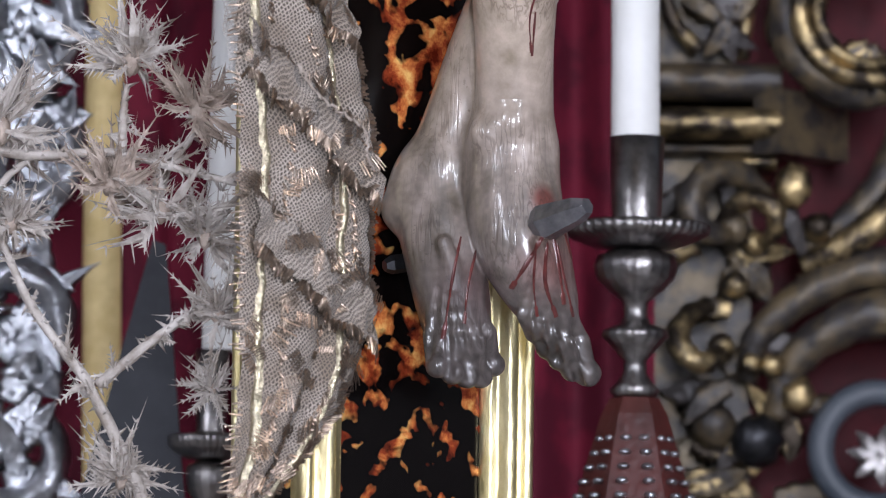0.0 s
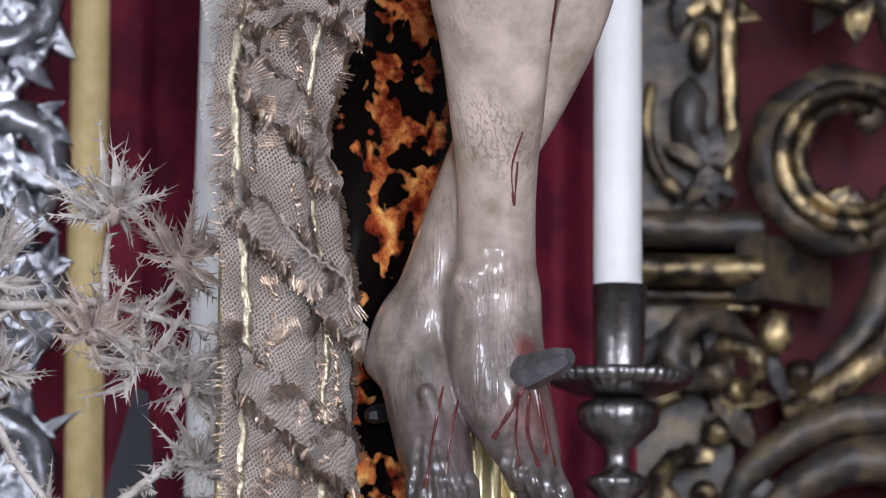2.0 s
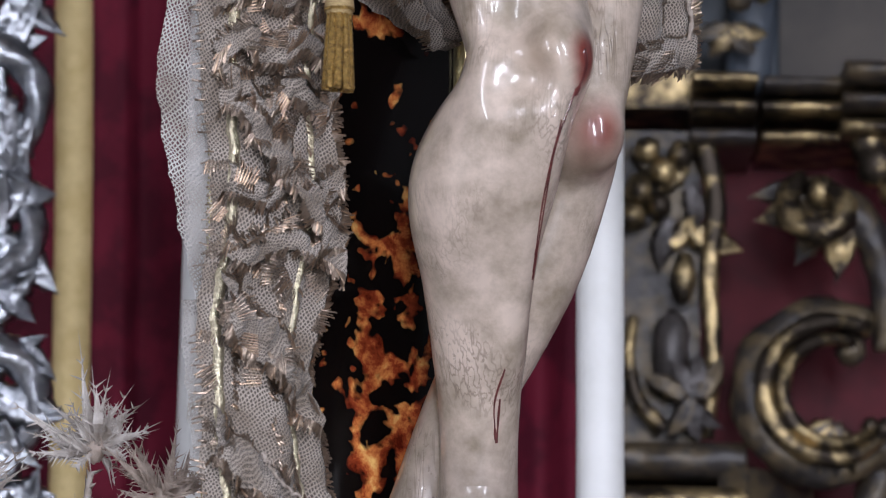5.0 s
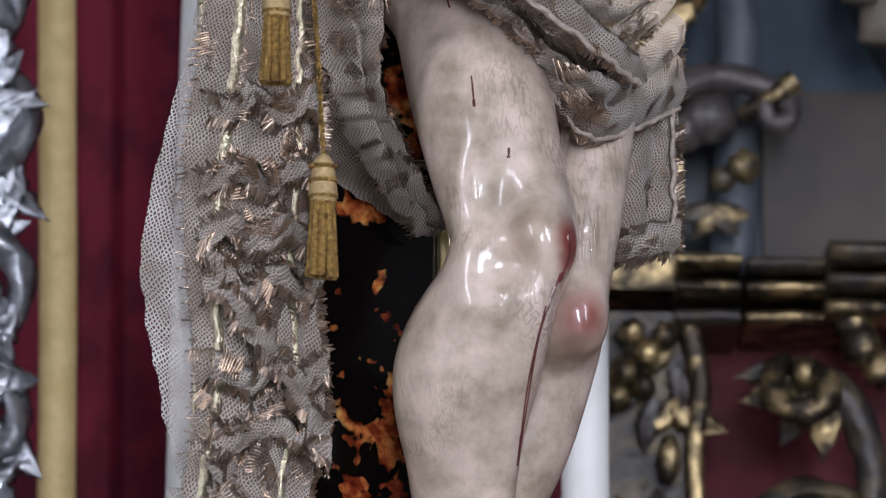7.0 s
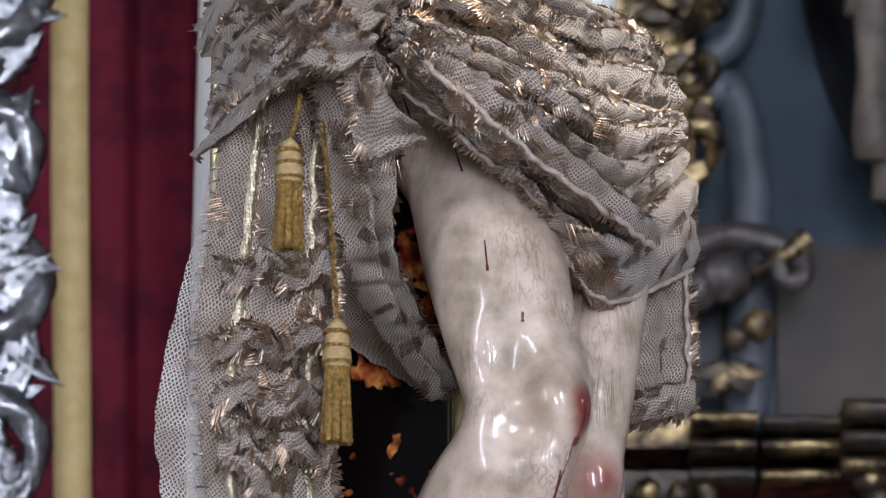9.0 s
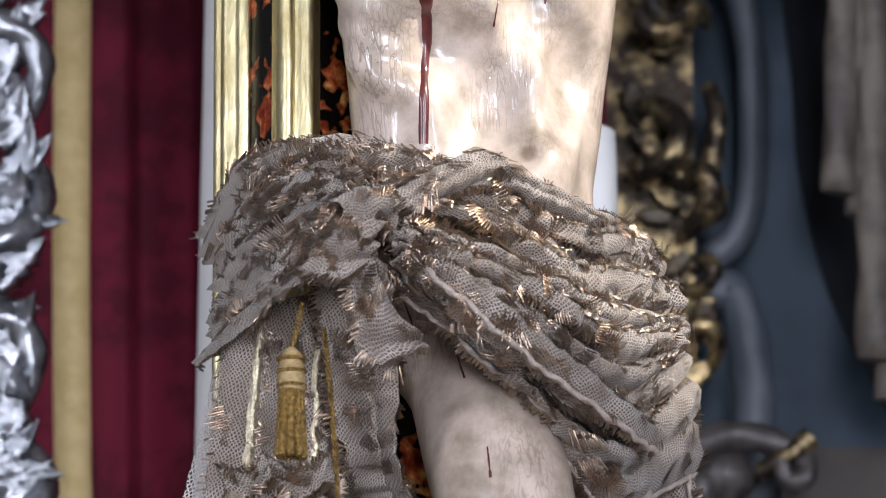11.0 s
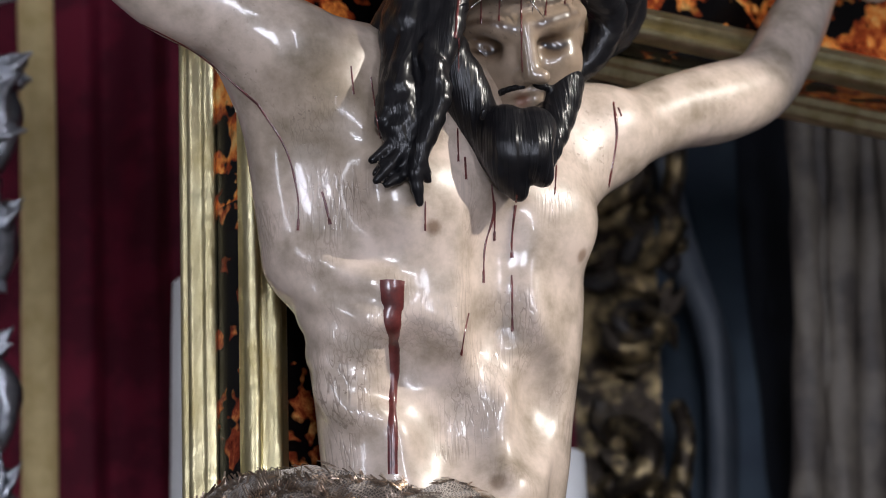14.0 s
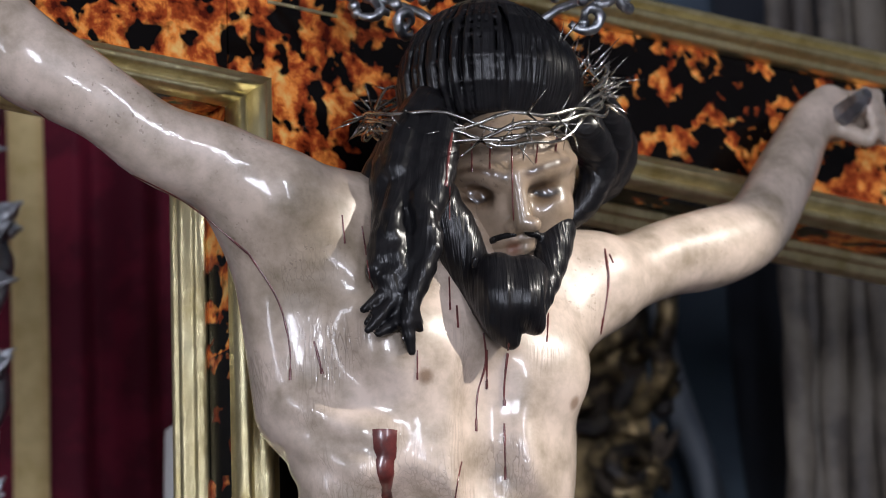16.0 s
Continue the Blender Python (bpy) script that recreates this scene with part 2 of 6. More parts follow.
def hair_material():
    """Dark varnished paint over hair combed from the crown: fine grooves that run down the head."""
    m = material("dark_hair_paint", (0.005, 0.005, 0.006), 0.28, second=(0.010, 0.009, 0.010), scale=60, spec=0.3)
    nt = m.node_tree
    b = nt.nodes["Principled BSDF"]
    tc = [n for n in nt.nodes if n.type == "TEX_COORD"][0]
    sp = nt.nodes.new("ShaderNodeSeparateXYZ")
    nt.links.new(tc.outputs["Object"], sp.inputs[0])

    def calc(op, a, c):
        n = nt.nodes.new("ShaderNodeMath")
        n.operation = op
        for k, q in enumerate((a, c)):
            if isinstance(q, float):
                n.inputs[k].default_value = q
            else:
                nt.links.new(q, n.inputs[k])
        return n.outputs[0]

    turn = calc("ARCTAN2", calc("SUBTRACT", sp.outputs[1], -HEAD_C[1]), calc("SUBTRACT", sp.outputs[0], HEAD_C[0]))
    cv = nt.nodes.new("ShaderNodeCombineXYZ")
    nt.links.new(calc("MULTIPLY", turn, 22.0), cv.inputs[0])
    nt.links.new(calc("MULTIPLY", sp.outputs[2], 9.0), cv.inputs[1])
    no = node(nt, "ShaderNodeTexNoise", Scale=1.0, Detail=3.0, Distortion=0.3)
    nt.links.new(cv.outputs[0], no.inputs["Vector"])
    bp = node(nt, "ShaderNodeBump", Strength=0.6, Distance=0.005)
    nt.links.new(no.outputs["Fac"], bp.inputs["Height"])
    nt.links.new(bp.outputs[0], b.inputs["Normal"])
    return m


def shell_material(name, dark, glow):
    """Tortoiseshell over foil: amber with dark, hard-edged blotches, polished."""
    m = bpy.data.materials.new(name)
    m.use_nodes = True
    nt = m.node_tree
    b = nt.nodes["Principled BSDF"]
    b.inputs["Roughness"].default_value, b.inputs["Coat Weight"].default_value, b.inputs["Coat Roughness"].default_value = 0.16, 0.0, 0.08
    b.inputs["Specular IOR Level"].default_value = 0.3
    tc = nt.nodes.new("ShaderNodeTexCoord")
    n1 = node(nt, "ShaderNodeTexNoise", Scale=24.0, Detail=2.5, Roughness=0.6, Distortion=0.25)
    n2 = node(nt, "ShaderNodeTexNoise", Scale=34.0, Detail=4.0, Roughness=0.62, Distortion=0.2)
    n3 = node(nt, "ShaderNodeTexNoise", Scale=3.1, Detail=1.0)
    for n in (n1, n2, n3):
        nt.links.new(tc.outputs["Object"], n.inputs["Vector"])
    amber = nt.nodes.new("ShaderNodeValToRGB")
    e = amber.color_ramp.elements
    e[0].position, e[0].color = 0.34, (0.10, 0.010, 0.004, 1)
    e[1].position, e[1].color = 0.70, (1.0, 0.62, 0.20, 1)
    e.new(0.46).color = (0.45 * glow, 0.075 * glow, 0.018, 1)
    e.new(0.56).color = (1.0 * glow, 0.32 * glow, 0.06, 1)
    nt.links.new(n2.outputs["Fac"], amber.inputs[0])
    # whole plates are darker or lighter than their neighbours
    plate = node(nt, "ShaderNodeMapRange", From_Min=0.35, From_Max=0.65, To_Min=-0.06, To_Max=0.07)
    nt.links.new(n3.outputs["Fac"], plate.inputs["Value"])
    sm = nt.nodes.new("ShaderNodeMath")
    nt.links.new(n1.outputs["Fac"], sm.inputs[0])
    nt.links.new(plate.outputs[0], sm.inputs[1])
    blot = node(nt, "ShaderNodeMapRange", From_Min=dark, From_Max=dark + 0.05)
    nt.links.new(sm.outputs[0], blot.inputs["Value"])
    mx = nt.nodes.new("ShaderNodeMix")
    mx.data_type = "RGBA"
    mx.inputs["B"].default_value = (0.003, 0.002, 0.002, 1)
    nt.links.new(amber.outputs[0], mx.inputs["A"])
    nt.links.new(blot.outputs[0], mx.inputs["Factor"])
    nt.links.new(mx.outputs["Result"], b.inputs["Base Color"])
    inv = node(nt, "ShaderNodeMapRange", To_Min=0.15, To_Max=0.0)
    nt.links.new(blot.outputs[0], inv.inputs["Value"])
    nt.links.new(inv.outputs[0], b.inputs["Metallic"])
    return m


def gauze_material(name, thread, hole, cell, clear):
    """Netted gauze: threads round small open cells; clear is how open the cells are."""
    m = bpy.data.materials.new(name)
    m.use_nodes = True
    nt = m.node_tree
    b = nt.nodes["Principled BSDF"]
    b.inputs["Roughness"].default_value, b.inputs["Specular IOR Level"].default_value = 0.7, 0.25
    b.inputs["Sheen Weight"].default_value = 0.25
    uv = nt.nodes.new("ShaderNodeUVMap")
    uv.uv_map = "cloth"
    mp = nt.nodes.new("ShaderNodeMapping")
    mp.inputs["Scale"].default_value = (1.0, 0.8, 1.0)
    mp.inputs["Rotation"].default_value = (0, 0, 0.5)
    vo = nt.nodes.new("ShaderNodeTexVoronoi")
    vo.feature, vo.voronoi_dimensions = "DISTANCE_TO_EDGE", "2D"
    vo.inputs["Scale"].default_value, vo.inputs["Randomness"].default_value = 1 / cell, 0.35
    nt.links.new(uv.outputs[0], mp.inputs["Vector"])
    nt.links.new(mp.outputs[0], vo.inputs["Vector"])
    open_ = node(nt, "ShaderNodeMapRange", From_Min=0.1, From_Max=0.24)
    nt.links.new(vo.outputs["Distance"], open_.inputs["Value"])
    no = node(nt, "ShaderNodeTexNoise", Scale=22.0, Detail=5.0)
    tc = nt.nodes.new("ShaderNodeTexCoord")
    nt.links.new(tc.outputs["Object"], no.inputs["Vector"])
    tint = nt.nodes.new("ShaderNodeMix")
    tint.data_type = "RGBA"
    tint.inputs["A"].default_value, tint.inputs["B"].default_value = (*thread, 1), (thread[0] * 0.55, thread[1] * 0.5, thread[2] * 0.44, 1)
    tr = node(nt, "ShaderNodeMapRange", From_Min=0.38, From_Max=0.66)
    nt.links.new(no.outputs["Fac"], tr.inputs["Value"])
    nt.links.new(tr.outputs[0], tint.inputs["Factor"])
    mx = nt.nodes.new("ShaderNodeMix")
    mx.data_type = "RGBA"
    mx.inputs["B"].default_value = (*hole, 1)
    nt.links.new(tint.outputs["Result"], mx.inputs["A"])
    nt.links.new(open_.outputs[0], mx.inputs["Factor"])
    nt.links.new(mx.outputs["Result"], b.inputs["Base Color"])
    al = node(nt, "ShaderNodeMapRange", To_Min=1.0, To_Max=1.0 - clear)
    nt.links.new(open_.outputs[0], al.inputs["Value"])
    nt.links.new(al.outputs[0], b.inputs["Alpha"])
    bp = node(nt, "ShaderNodeBump", Strength=0.6, Distance=-0.0012)
    nt.links.new(open_.outputs[0], bp.inputs["Height"])
    nt.links.new(bp.outputs[0], b.inputs["Normal"])
    return m


SKIN = skin_material()
SHELL = shell_material("tortoiseshell", 0.485, 1.0)
# darker copy of the shell, for the shaded lower post
SHADED_SHELL = shell_material("shaded_tortoiseshell", 0.425, 0.7)
HAIR = hair_material()
BLOOD = material("blood_paint", (0.15, 0.03, 0.026), 0.3, second=(0.06, 0.008, 0.007), scale=60, coat=0.7)
GILT = material("gilt_moulding", (0.86, 0.76, 0.46), 0.27, 1.0, second=(0.54, 0.44, 0.21), scale=26, amount=0.42, bump=0.5, bump_scale=70, rough_var=0.25, stretch=(1, 1, 0.5))
OLD_GILT = material("tarnished_gilding", (0.52, 0.39, 0.20), 0.3, 0.9, second=(0.05, 0.039, 0.03), scale=21, amount=0.62, bump=0.8, bump_scale=60, rough_var=0.3, sharp=0.16)
DARK_CARVING = material("grimy_carved_wood", (0.034, 0.029, 0.027), 0.42, 0.3, second=(0.13, 0.095, 0.052), scale=22, amount=0.38, bump=0.7, bump_scale=60, sharp=0.2)
NET = gauze_material("gauze_net", (0.48, 0.41, 0.35), (0.10, 0.08, 0.066), 0.0034, 0.0)
VEIL = gauze_material("open_gauze_veil", (0.62, 0.58, 0.55), (0.4, 0.37, 0.34), 0.0036, 0.75)
TINSEL = material("bronze_tinsel", (0.40, 0.305, 0.235), 0.3, 0.9, second=(0.15, 0.115, 0.09), scale=70, amount=0.48)
BRIGHT_TINSEL = material("gold_tinsel", (0.56, 0.40, 0.28), 0.34, 1.0, second=(0.28, 0.19, 0.14), scale=80)
BRAID = material("gold_lame_braid", (0.78, 0.70, 0.50), 0.3, 0.9, second=(0.42, 0.36, 0.25), scale=90, bump=0.7, bump_scale=260)
CORD = material("gold_thread", (0.55, 0.35, 0.11), 0.36, 0.8, second=(0.20, 0.12, 0.04), scale=220, bump=0.9, bump_scale=500)
SATIN = material("gold_satin_thread", (0.62, 0.47, 0.24), 0.42, 0.3, second=(0.40, 0.27, 0.12), scale=160, stretch=(1, 1, 6), bump=0.5, bump_scale=300)
VELVET = material("crimson_damask", (0.145, 0.010, 0.027), 0.75, second=(0.08, 0.006, 0.017), scale=9, bump=0.3, bump_scale=160, sharp=0.12, spec=0.2)
STRIP = material("gold_galloon", (0.86, 0.67, 0.33), 0.5, 0.1, second=(0.70, 0.52, 0.22), scale=30, bump=0.6, bump_scale=240)
SILVER = material("chased_silver", (0.56, 0.57, 0.60), 0.34, 1.0, second=(0.22, 0.23, 0.25), scale=26, amount=0.52, bump=0.5, bump_scale=70)
PEWTER = material("dull_silver", (0.36, 0.34, 0.33), 0.3, 1.0, second=(0.16, 0.15, 0.15), scale=30, bump=0.3, bump_scale=120)
IRON = material("grey_iron", (0.36, 0.36, 0.39), 0.3, 0.9, second=(0.2, 0.2, 0.22), scale=50, bump=0.25, bump_scale=140)
DARK_IRON = material("black_iron", (0.04, 0.04, 0.045), 0.35, 0.8, second=(0.02, 0.02, 0.022), scale=50)
CROWN = material("silvery_metal_thorns", (0.66, 0.64, 0.60), 0.25, 1.0, second=(0.2, 0.18, 0.165), scale=60, amount=0.45)
WAX = material("white_wax", (0.83, 0.82, 0.80), 0.45, second=(0.76, 0.75, 0.72), scale=12, spec=0.4)
THISTLE = material("dried_thistle", (0.60, 0.55, 0.51), 0.6, second=(0.29, 0.24, 0.20), scale=34, amount=0.5, bump=0.4, bump_scale=150)
THISTLE_WARM = material("dried_thistle_warm", (0.56, 0.46, 0.39), 0.65, second=(0.26, 0.2, 0.16), scale=36, bump=0.4, bump_scale=150)
BLUE = material("blue_painted_panel", (0.010, 0.027, 0.052), 0.6, second=(0.028, 0.054, 0.080), scale=5, bump=0.2, bump_scale=80, sharp=0.25)
DARK_BLUE = material("niche_shade_blue", (0.008, 0.009, 0.013), 0.7, second=(0.016, 0.02, 0.03), scale=4)
GREY_BLUE = material("grey_blue_marbling", (0.072, 0.082, 0.098), 0.5, second=(0.036, 0.046, 0.060), scale=8, bump=0.2, bump_scale=80)
RED_LACQUER = material("dark_red_lacquer", (0.10, 0.008, 0.014), 0.6, second=(0.045, 0.005, 0.008), scale=10, spec=0.2)
RED_WOOD = material("red_brown_wood", (0.10, 0.024, 0.02), 0.35, second=(0.055, 0.015, 0.012), scale=14, bump=0.3, bump_scale=90)
DRAPE = material("old_painted_drapery", (0.12, 0.10, 0.078), 0.6, second=(0.05, 0.04, 0.034), scale=8, bump=0.5, bump_scale=50, sharp=0.15)
SLATE = material("slate_grey_cloth", (0.05, 0.053, 0.063), 0.7, second=(0.032, 0.034, 0.042), scale=12)
PLASTER = material("grey_plaster", (0.30, 0.295, 0.29), 0.85, second=(0.25, 0.245, 0.24), scale=3, bump=0.2, bump_scale=50)
STONE = material("grey_stone_floor", (0.28, 0.26, 0.24), 0.45, second=(0.2, 0.185, 0.17), scale=4, bump=0.2, bump_scale=40)
LINEN = material("white_altar_linen", (0.72, 0.70, 0.66), 0.8, second=(0.64, 0.62, 0.58), scale=10, bump=0.3, bump_scale=300)

# ---- the church round the altar ----
def slab(name, lo, hi, mat, label, category, kind="structure"):
    g = Geo()
    g.box(lo, hi)
    ob = part(name, g, mat, None, smooth=False)
    return tagged(ob, label, category, kind=kind)


# unseen floor, ceiling and plain walls, added to close the room and bounce light
slab("floor", (-4.6, -5.6, -0.2), (4.6, 8.6, 0.0), STONE, "grey stone floor of the church", "floor")
slab("ceiling", (-4.6, -5.6, 8.0), (4.6, 8.6, 8.2), PLASTER, "grey plaster church ceiling", "ceiling")
slab("wall_left", (-4.6, -5.6, 0.0), (-4.4, 8.6, 8.0), PLASTER, "grey plaster side wall", "wall")
slab("wall_right", (4.4, -5.6, 0.0), (4.6, 8.6, 8.0), PLASTER, "grey plaster side wall", "wall")
slab("wall_entrance", (-4.4, -5.6, 0.0), (4.4, -5.4, 8.0), PLASTER, "grey plaster entrance wall", "wall")
slab("wall_altar", (-4.4, 8.4, 0.0), (4.4, 8.6, 8.0), PLASTER, "grey plaster wall behind the altar", "wall")

altar = thing("altar_table", pose(0, 6.3, 0), "altar table under a white linen cloth", "altar")
g = Geo()
g.box((-1.5, -0.75, 0.0), (1.5, 0.9, 1.08))
part("body", g, RED_LACQUER, altar, smooth=False)
g = Geo()
g.box((-1.56, -0.8, 1.08), (1.56, 0.95, 1.12))
part("altar_cloth", g, LINEN, altar, "white linen cloth", smooth=False)

# ---- crimson curtain with a gold galloon ----
def curtain():
    ob = thing("curtain", pose(0, 7.3, 0), "crimson damask curtain hanging in deep folds", "curtain")
    # fold edges: x where the cloth turns, and how far it comes forward there
    folds = [(-1.3, 0.0), (-1.1, 0.08), (-0.9, 0.0), (-0.72, 0.07), (-0.6, 0.01), (-0.5, 0.035), (-0.42, 0.045), (-0.385, 0.05), (-0.365, 0.0), (-0.3, 0.02), (-0.27, 0.06), (-0.2, 0.0),
             (-0.1, 0.06), (0.0, 0.0), (0.1, 0.07), (0.16, 0.01), (0.2, 0.055), (0.235, 0.02), (0.262, 0.0)]
    xs, ds = [f[0] for f in folds], [f[1] for f in folds]
    nx, nz = 260, 60
    v = []
    for j in range(nz + 1):
        z = 1.12 + 4.2 * j / nz
        for i in range(nx + 1):
            x = -1.3 + 1.562 * i / nx
            k = np.interp(x, xs, range(len(xs)))
            lo = int(min(k, len(xs) - 2))
            t = k - lo
            t = t * t * (3 - 2 * t)
            d = ds[lo] * (1 - t) + ds[lo + 1] * t
            lean = -0.012 * (z - 2.5)
            d += 0.006 * noise.noise(Vector((x * 9, z * 1.2, 0)))
            v.append((x + lean, -d, z))
    f = [(j * (nx + 1) + i, j * (nx + 1) + i + 1, (j + 1) * (nx + 1) + i + 1, (j + 1) * (nx + 1) + i) for j in range(nz) for i in range(nx)]
    g = Geo()
    g.add(v, f)
    part("cloth", g, VELVET, ob)
    g, v, n = Geo(), [], 90
    for z in [1.12 + 4.2 * j / n for j in range(n + 1)]:
        lean = -0.014 * (z - 2.5) + 0.0025 * math.sin(z * 5)
        for x, y in ((-0.478, -0.05), (-0.472, -0.064), (-0.453, -0.067), (-0.434, -0.064), (-0.428, -0.05)):
            v.append((x + lean, y, z))
    g.add(v, [(j * 5 + k, j * 5 + k + 1, j * 5 + k + 6, j * 5 + k + 5) for j in range(n) for k in range(4)])
    part("galloon", g, STRIP, ob, "woven gold galloon sewn on the curtain")


curtain()

# ---- cross ----
def moulding(p0, p1, width, sign, prof, mitre0=(0, 0, 0), mitre1=(0, 0, 0)):
    """A profiled strip from p0 to p1, its width laid along `width`, heights along the cross's front."""
    g = Geo()
    p0, p1, width = Vector(p0), Vector(p1), Vector(width)
    n = len(prof)
    v = []
    steps = 24
    for s in range(steps + 1):
        c = p0.lerp(p1, s / steps)
        for w, h in prof:
            m = Vector(mitre0) * (w * (1 - s / steps)) + Vector(mitre1) * (w * s / steps)
            j = 0.0007 * noise.noise(c * 30 + Vector((w * 90, 0, 0)))
            v.append(c + m + width * w + Vector(sign) * (h + j))
    f = [(s * n + k, s * n + (k + 1) % n, (s + 1) * n + (k + 1) % n, (s + 1) * n + k) for s in range(steps) for k in range(n)]
    f += [tuple(reversed(range(n))), tuple(steps * n + k for k in range(n))]
    g.add(v, f)
    return g


FRAME = [(0, 0), (0.0, 0.014), (0.05, 0.024), (0.16, 0.027), (0.25, 0.022), (0.3, 0.016), (0.36, 0.016), (0.44, 0.027), (0.56, 0.031), (0.68, 0.027), (0.74, 0.019), (0.8, 0.015), (0.88, 0.016), (0.95, 0.012), (1.0, 0.004), (1.0, 0.0)]
POST_L, POST_R, PANEL_L, PANEL_R = -0.155, 0.147, -0.096, 0.094
BEAM_LO, BEAM_HI, BPANEL_LO, BPANEL_HI = 3.906, 4.148, 3.95, 4.106
ARM, TOP, FOOT = 0.98, 4.95, 1.12
OUT = (0, -1, 0)


def cross():
    ob = thing("cross", CROSS, "large processional cross of tortoiseshell with gilt mouldings", "cross")
    g = Geo()
    g.box((POST_L + 0.006, -0.004, FOOT), (POST_R - 0.006, 0.1, 3.62))
    # lower post: the shade of cloth and figure is put into its colour
    part("post", g, SHADED_SHELL, ob, "lower upright faced with tortoiseshell, darkened for its shade", smooth=False)
    g = Geo()
    g.box((POST_L + 0.006, -0.004, 3.62), (POST_R - 0.006, 0.1, TOP))
    part("post", g, SHELL, ob, "upright faced with amber tortoiseshell plates", smooth=False)
    for s, a0, a1 in ((0, -ARM, POST_L + 0.004), (1, POST_R - 0.004, ARM)):
        g = Geo()
        g.box((a0, -0.004, BEAM_LO + 0.006), (a1, 0.1, BEAM_HI - 0.006))
        part("beam", g, SHELL, ob, "tortoiseshell-faced arm", smooth=False)
    w = PANEL_L - POST_L
    lo, hi, y = BPANEL_LO - BEAM_LO, BPANEL_HI - BEAM_HI, -0.004
    lines = [
        ((POST_L, y, FOOT), (POST_L, y, BEAM_LO), (w, 0, 0), (0, 0, 0), (0, 0, lo)), ((POST_R, y, FOOT), (POST_R, y, BEAM_LO), (-w, 0, 0), (0, 0, 0), (0, 0, lo)),
        ((POST_L, y, BEAM_HI), (POST_L, y, TOP), (w, 0, 0), (0, 0, hi), (0, 0, 0)), ((POST_R, y, BEAM_HI), (POST_R, y, TOP), (-w, 0, 0), (0, 0, hi), (0, 0, 0)),
        ((-ARM, y, BEAM_LO), (POST_L, y, BEAM_LO), (0, 0, lo), (0, 0, 0), (w, 0, 0)), ((POST_R, y, BEAM_LO), (ARM, y, BEAM_LO), (0, 0, lo), (-w, 0, 0), (0, 0, 0)),
        ((-ARM, y, BEAM_HI), (POST_L, y, BEAM_HI), (0, 0, hi), (0, 0, 0), (w, 0, 0)), ((POST_R, y, BEAM_HI), (ARM, y, BEAM_HI), (0, 0, hi), (-w, 0, 0), (0, 0, 0)),
    ]
    for p0, p1, wd, m0, m1 in lines:
        part("gilt_moulding", moulding(p0, p1, wd, OUT, FRAME, m0, m1), GILT, ob, "gilt profiled moulding")
    back = [(h, hh * 0.8) for h, hh in FRAME]
    # mouldings along the back edges of the sides
    part("gilt_moulding", moulding((POST_L + 0.006, 0.1, FOOT), (POST_L + 0.006, 0.1, BEAM_LO), (0, -0.05, 0), (-1, 0, 0), back), GILT, ob, "gilt profiled moulding")
    part("gilt_moulding", moulding((POST_R - 0.006, 0.1, FOOT), (POST_R - 0.006, 0.1, BEAM_LO), (0, -0.05, 0), (1, 0, 0), back), GILT, ob, "gilt profiled moulding")
    for a0, a1 in ((-ARM, POST_L), (POST_R, ARM)):
        part("gilt_moulding", moulding((a0, 0.1, BEAM_LO + 0.006), (a1, 0.1, BEAM_LO + 0.006), (0, -0.045, 0), (0, 0, -1), back), GILT, ob, "gilt profiled moulding")
        part("gilt_moulding", moulding((a0, 0.1, BEAM_HI - 0.006), (a1, 0.1, BEAM_HI - 0.006), (0, -0.045, 0), (0, 0, 1), back), GILT, ob, "gilt profiled moulding")
    g = Geo()
    g.box((POST_L + w, -0.0062, 4.044), (0.0, -0.004, 4.048))
    part("inlay_line", g, GILT, ob, "thin gold inlay line", smooth=False)


cross()


EYE_LEVEL = CROSS.inverted() @ Vector((0, 0, 1.6))


# ---- the carved figure: solids blended smoothly, then skinned ----
def smin(a, b, k):
    h = np.clip(0.5 + 0.5 * (b - a) / k, 0, 1)
    return b + (a - b) * h - k * h * (1 - h)


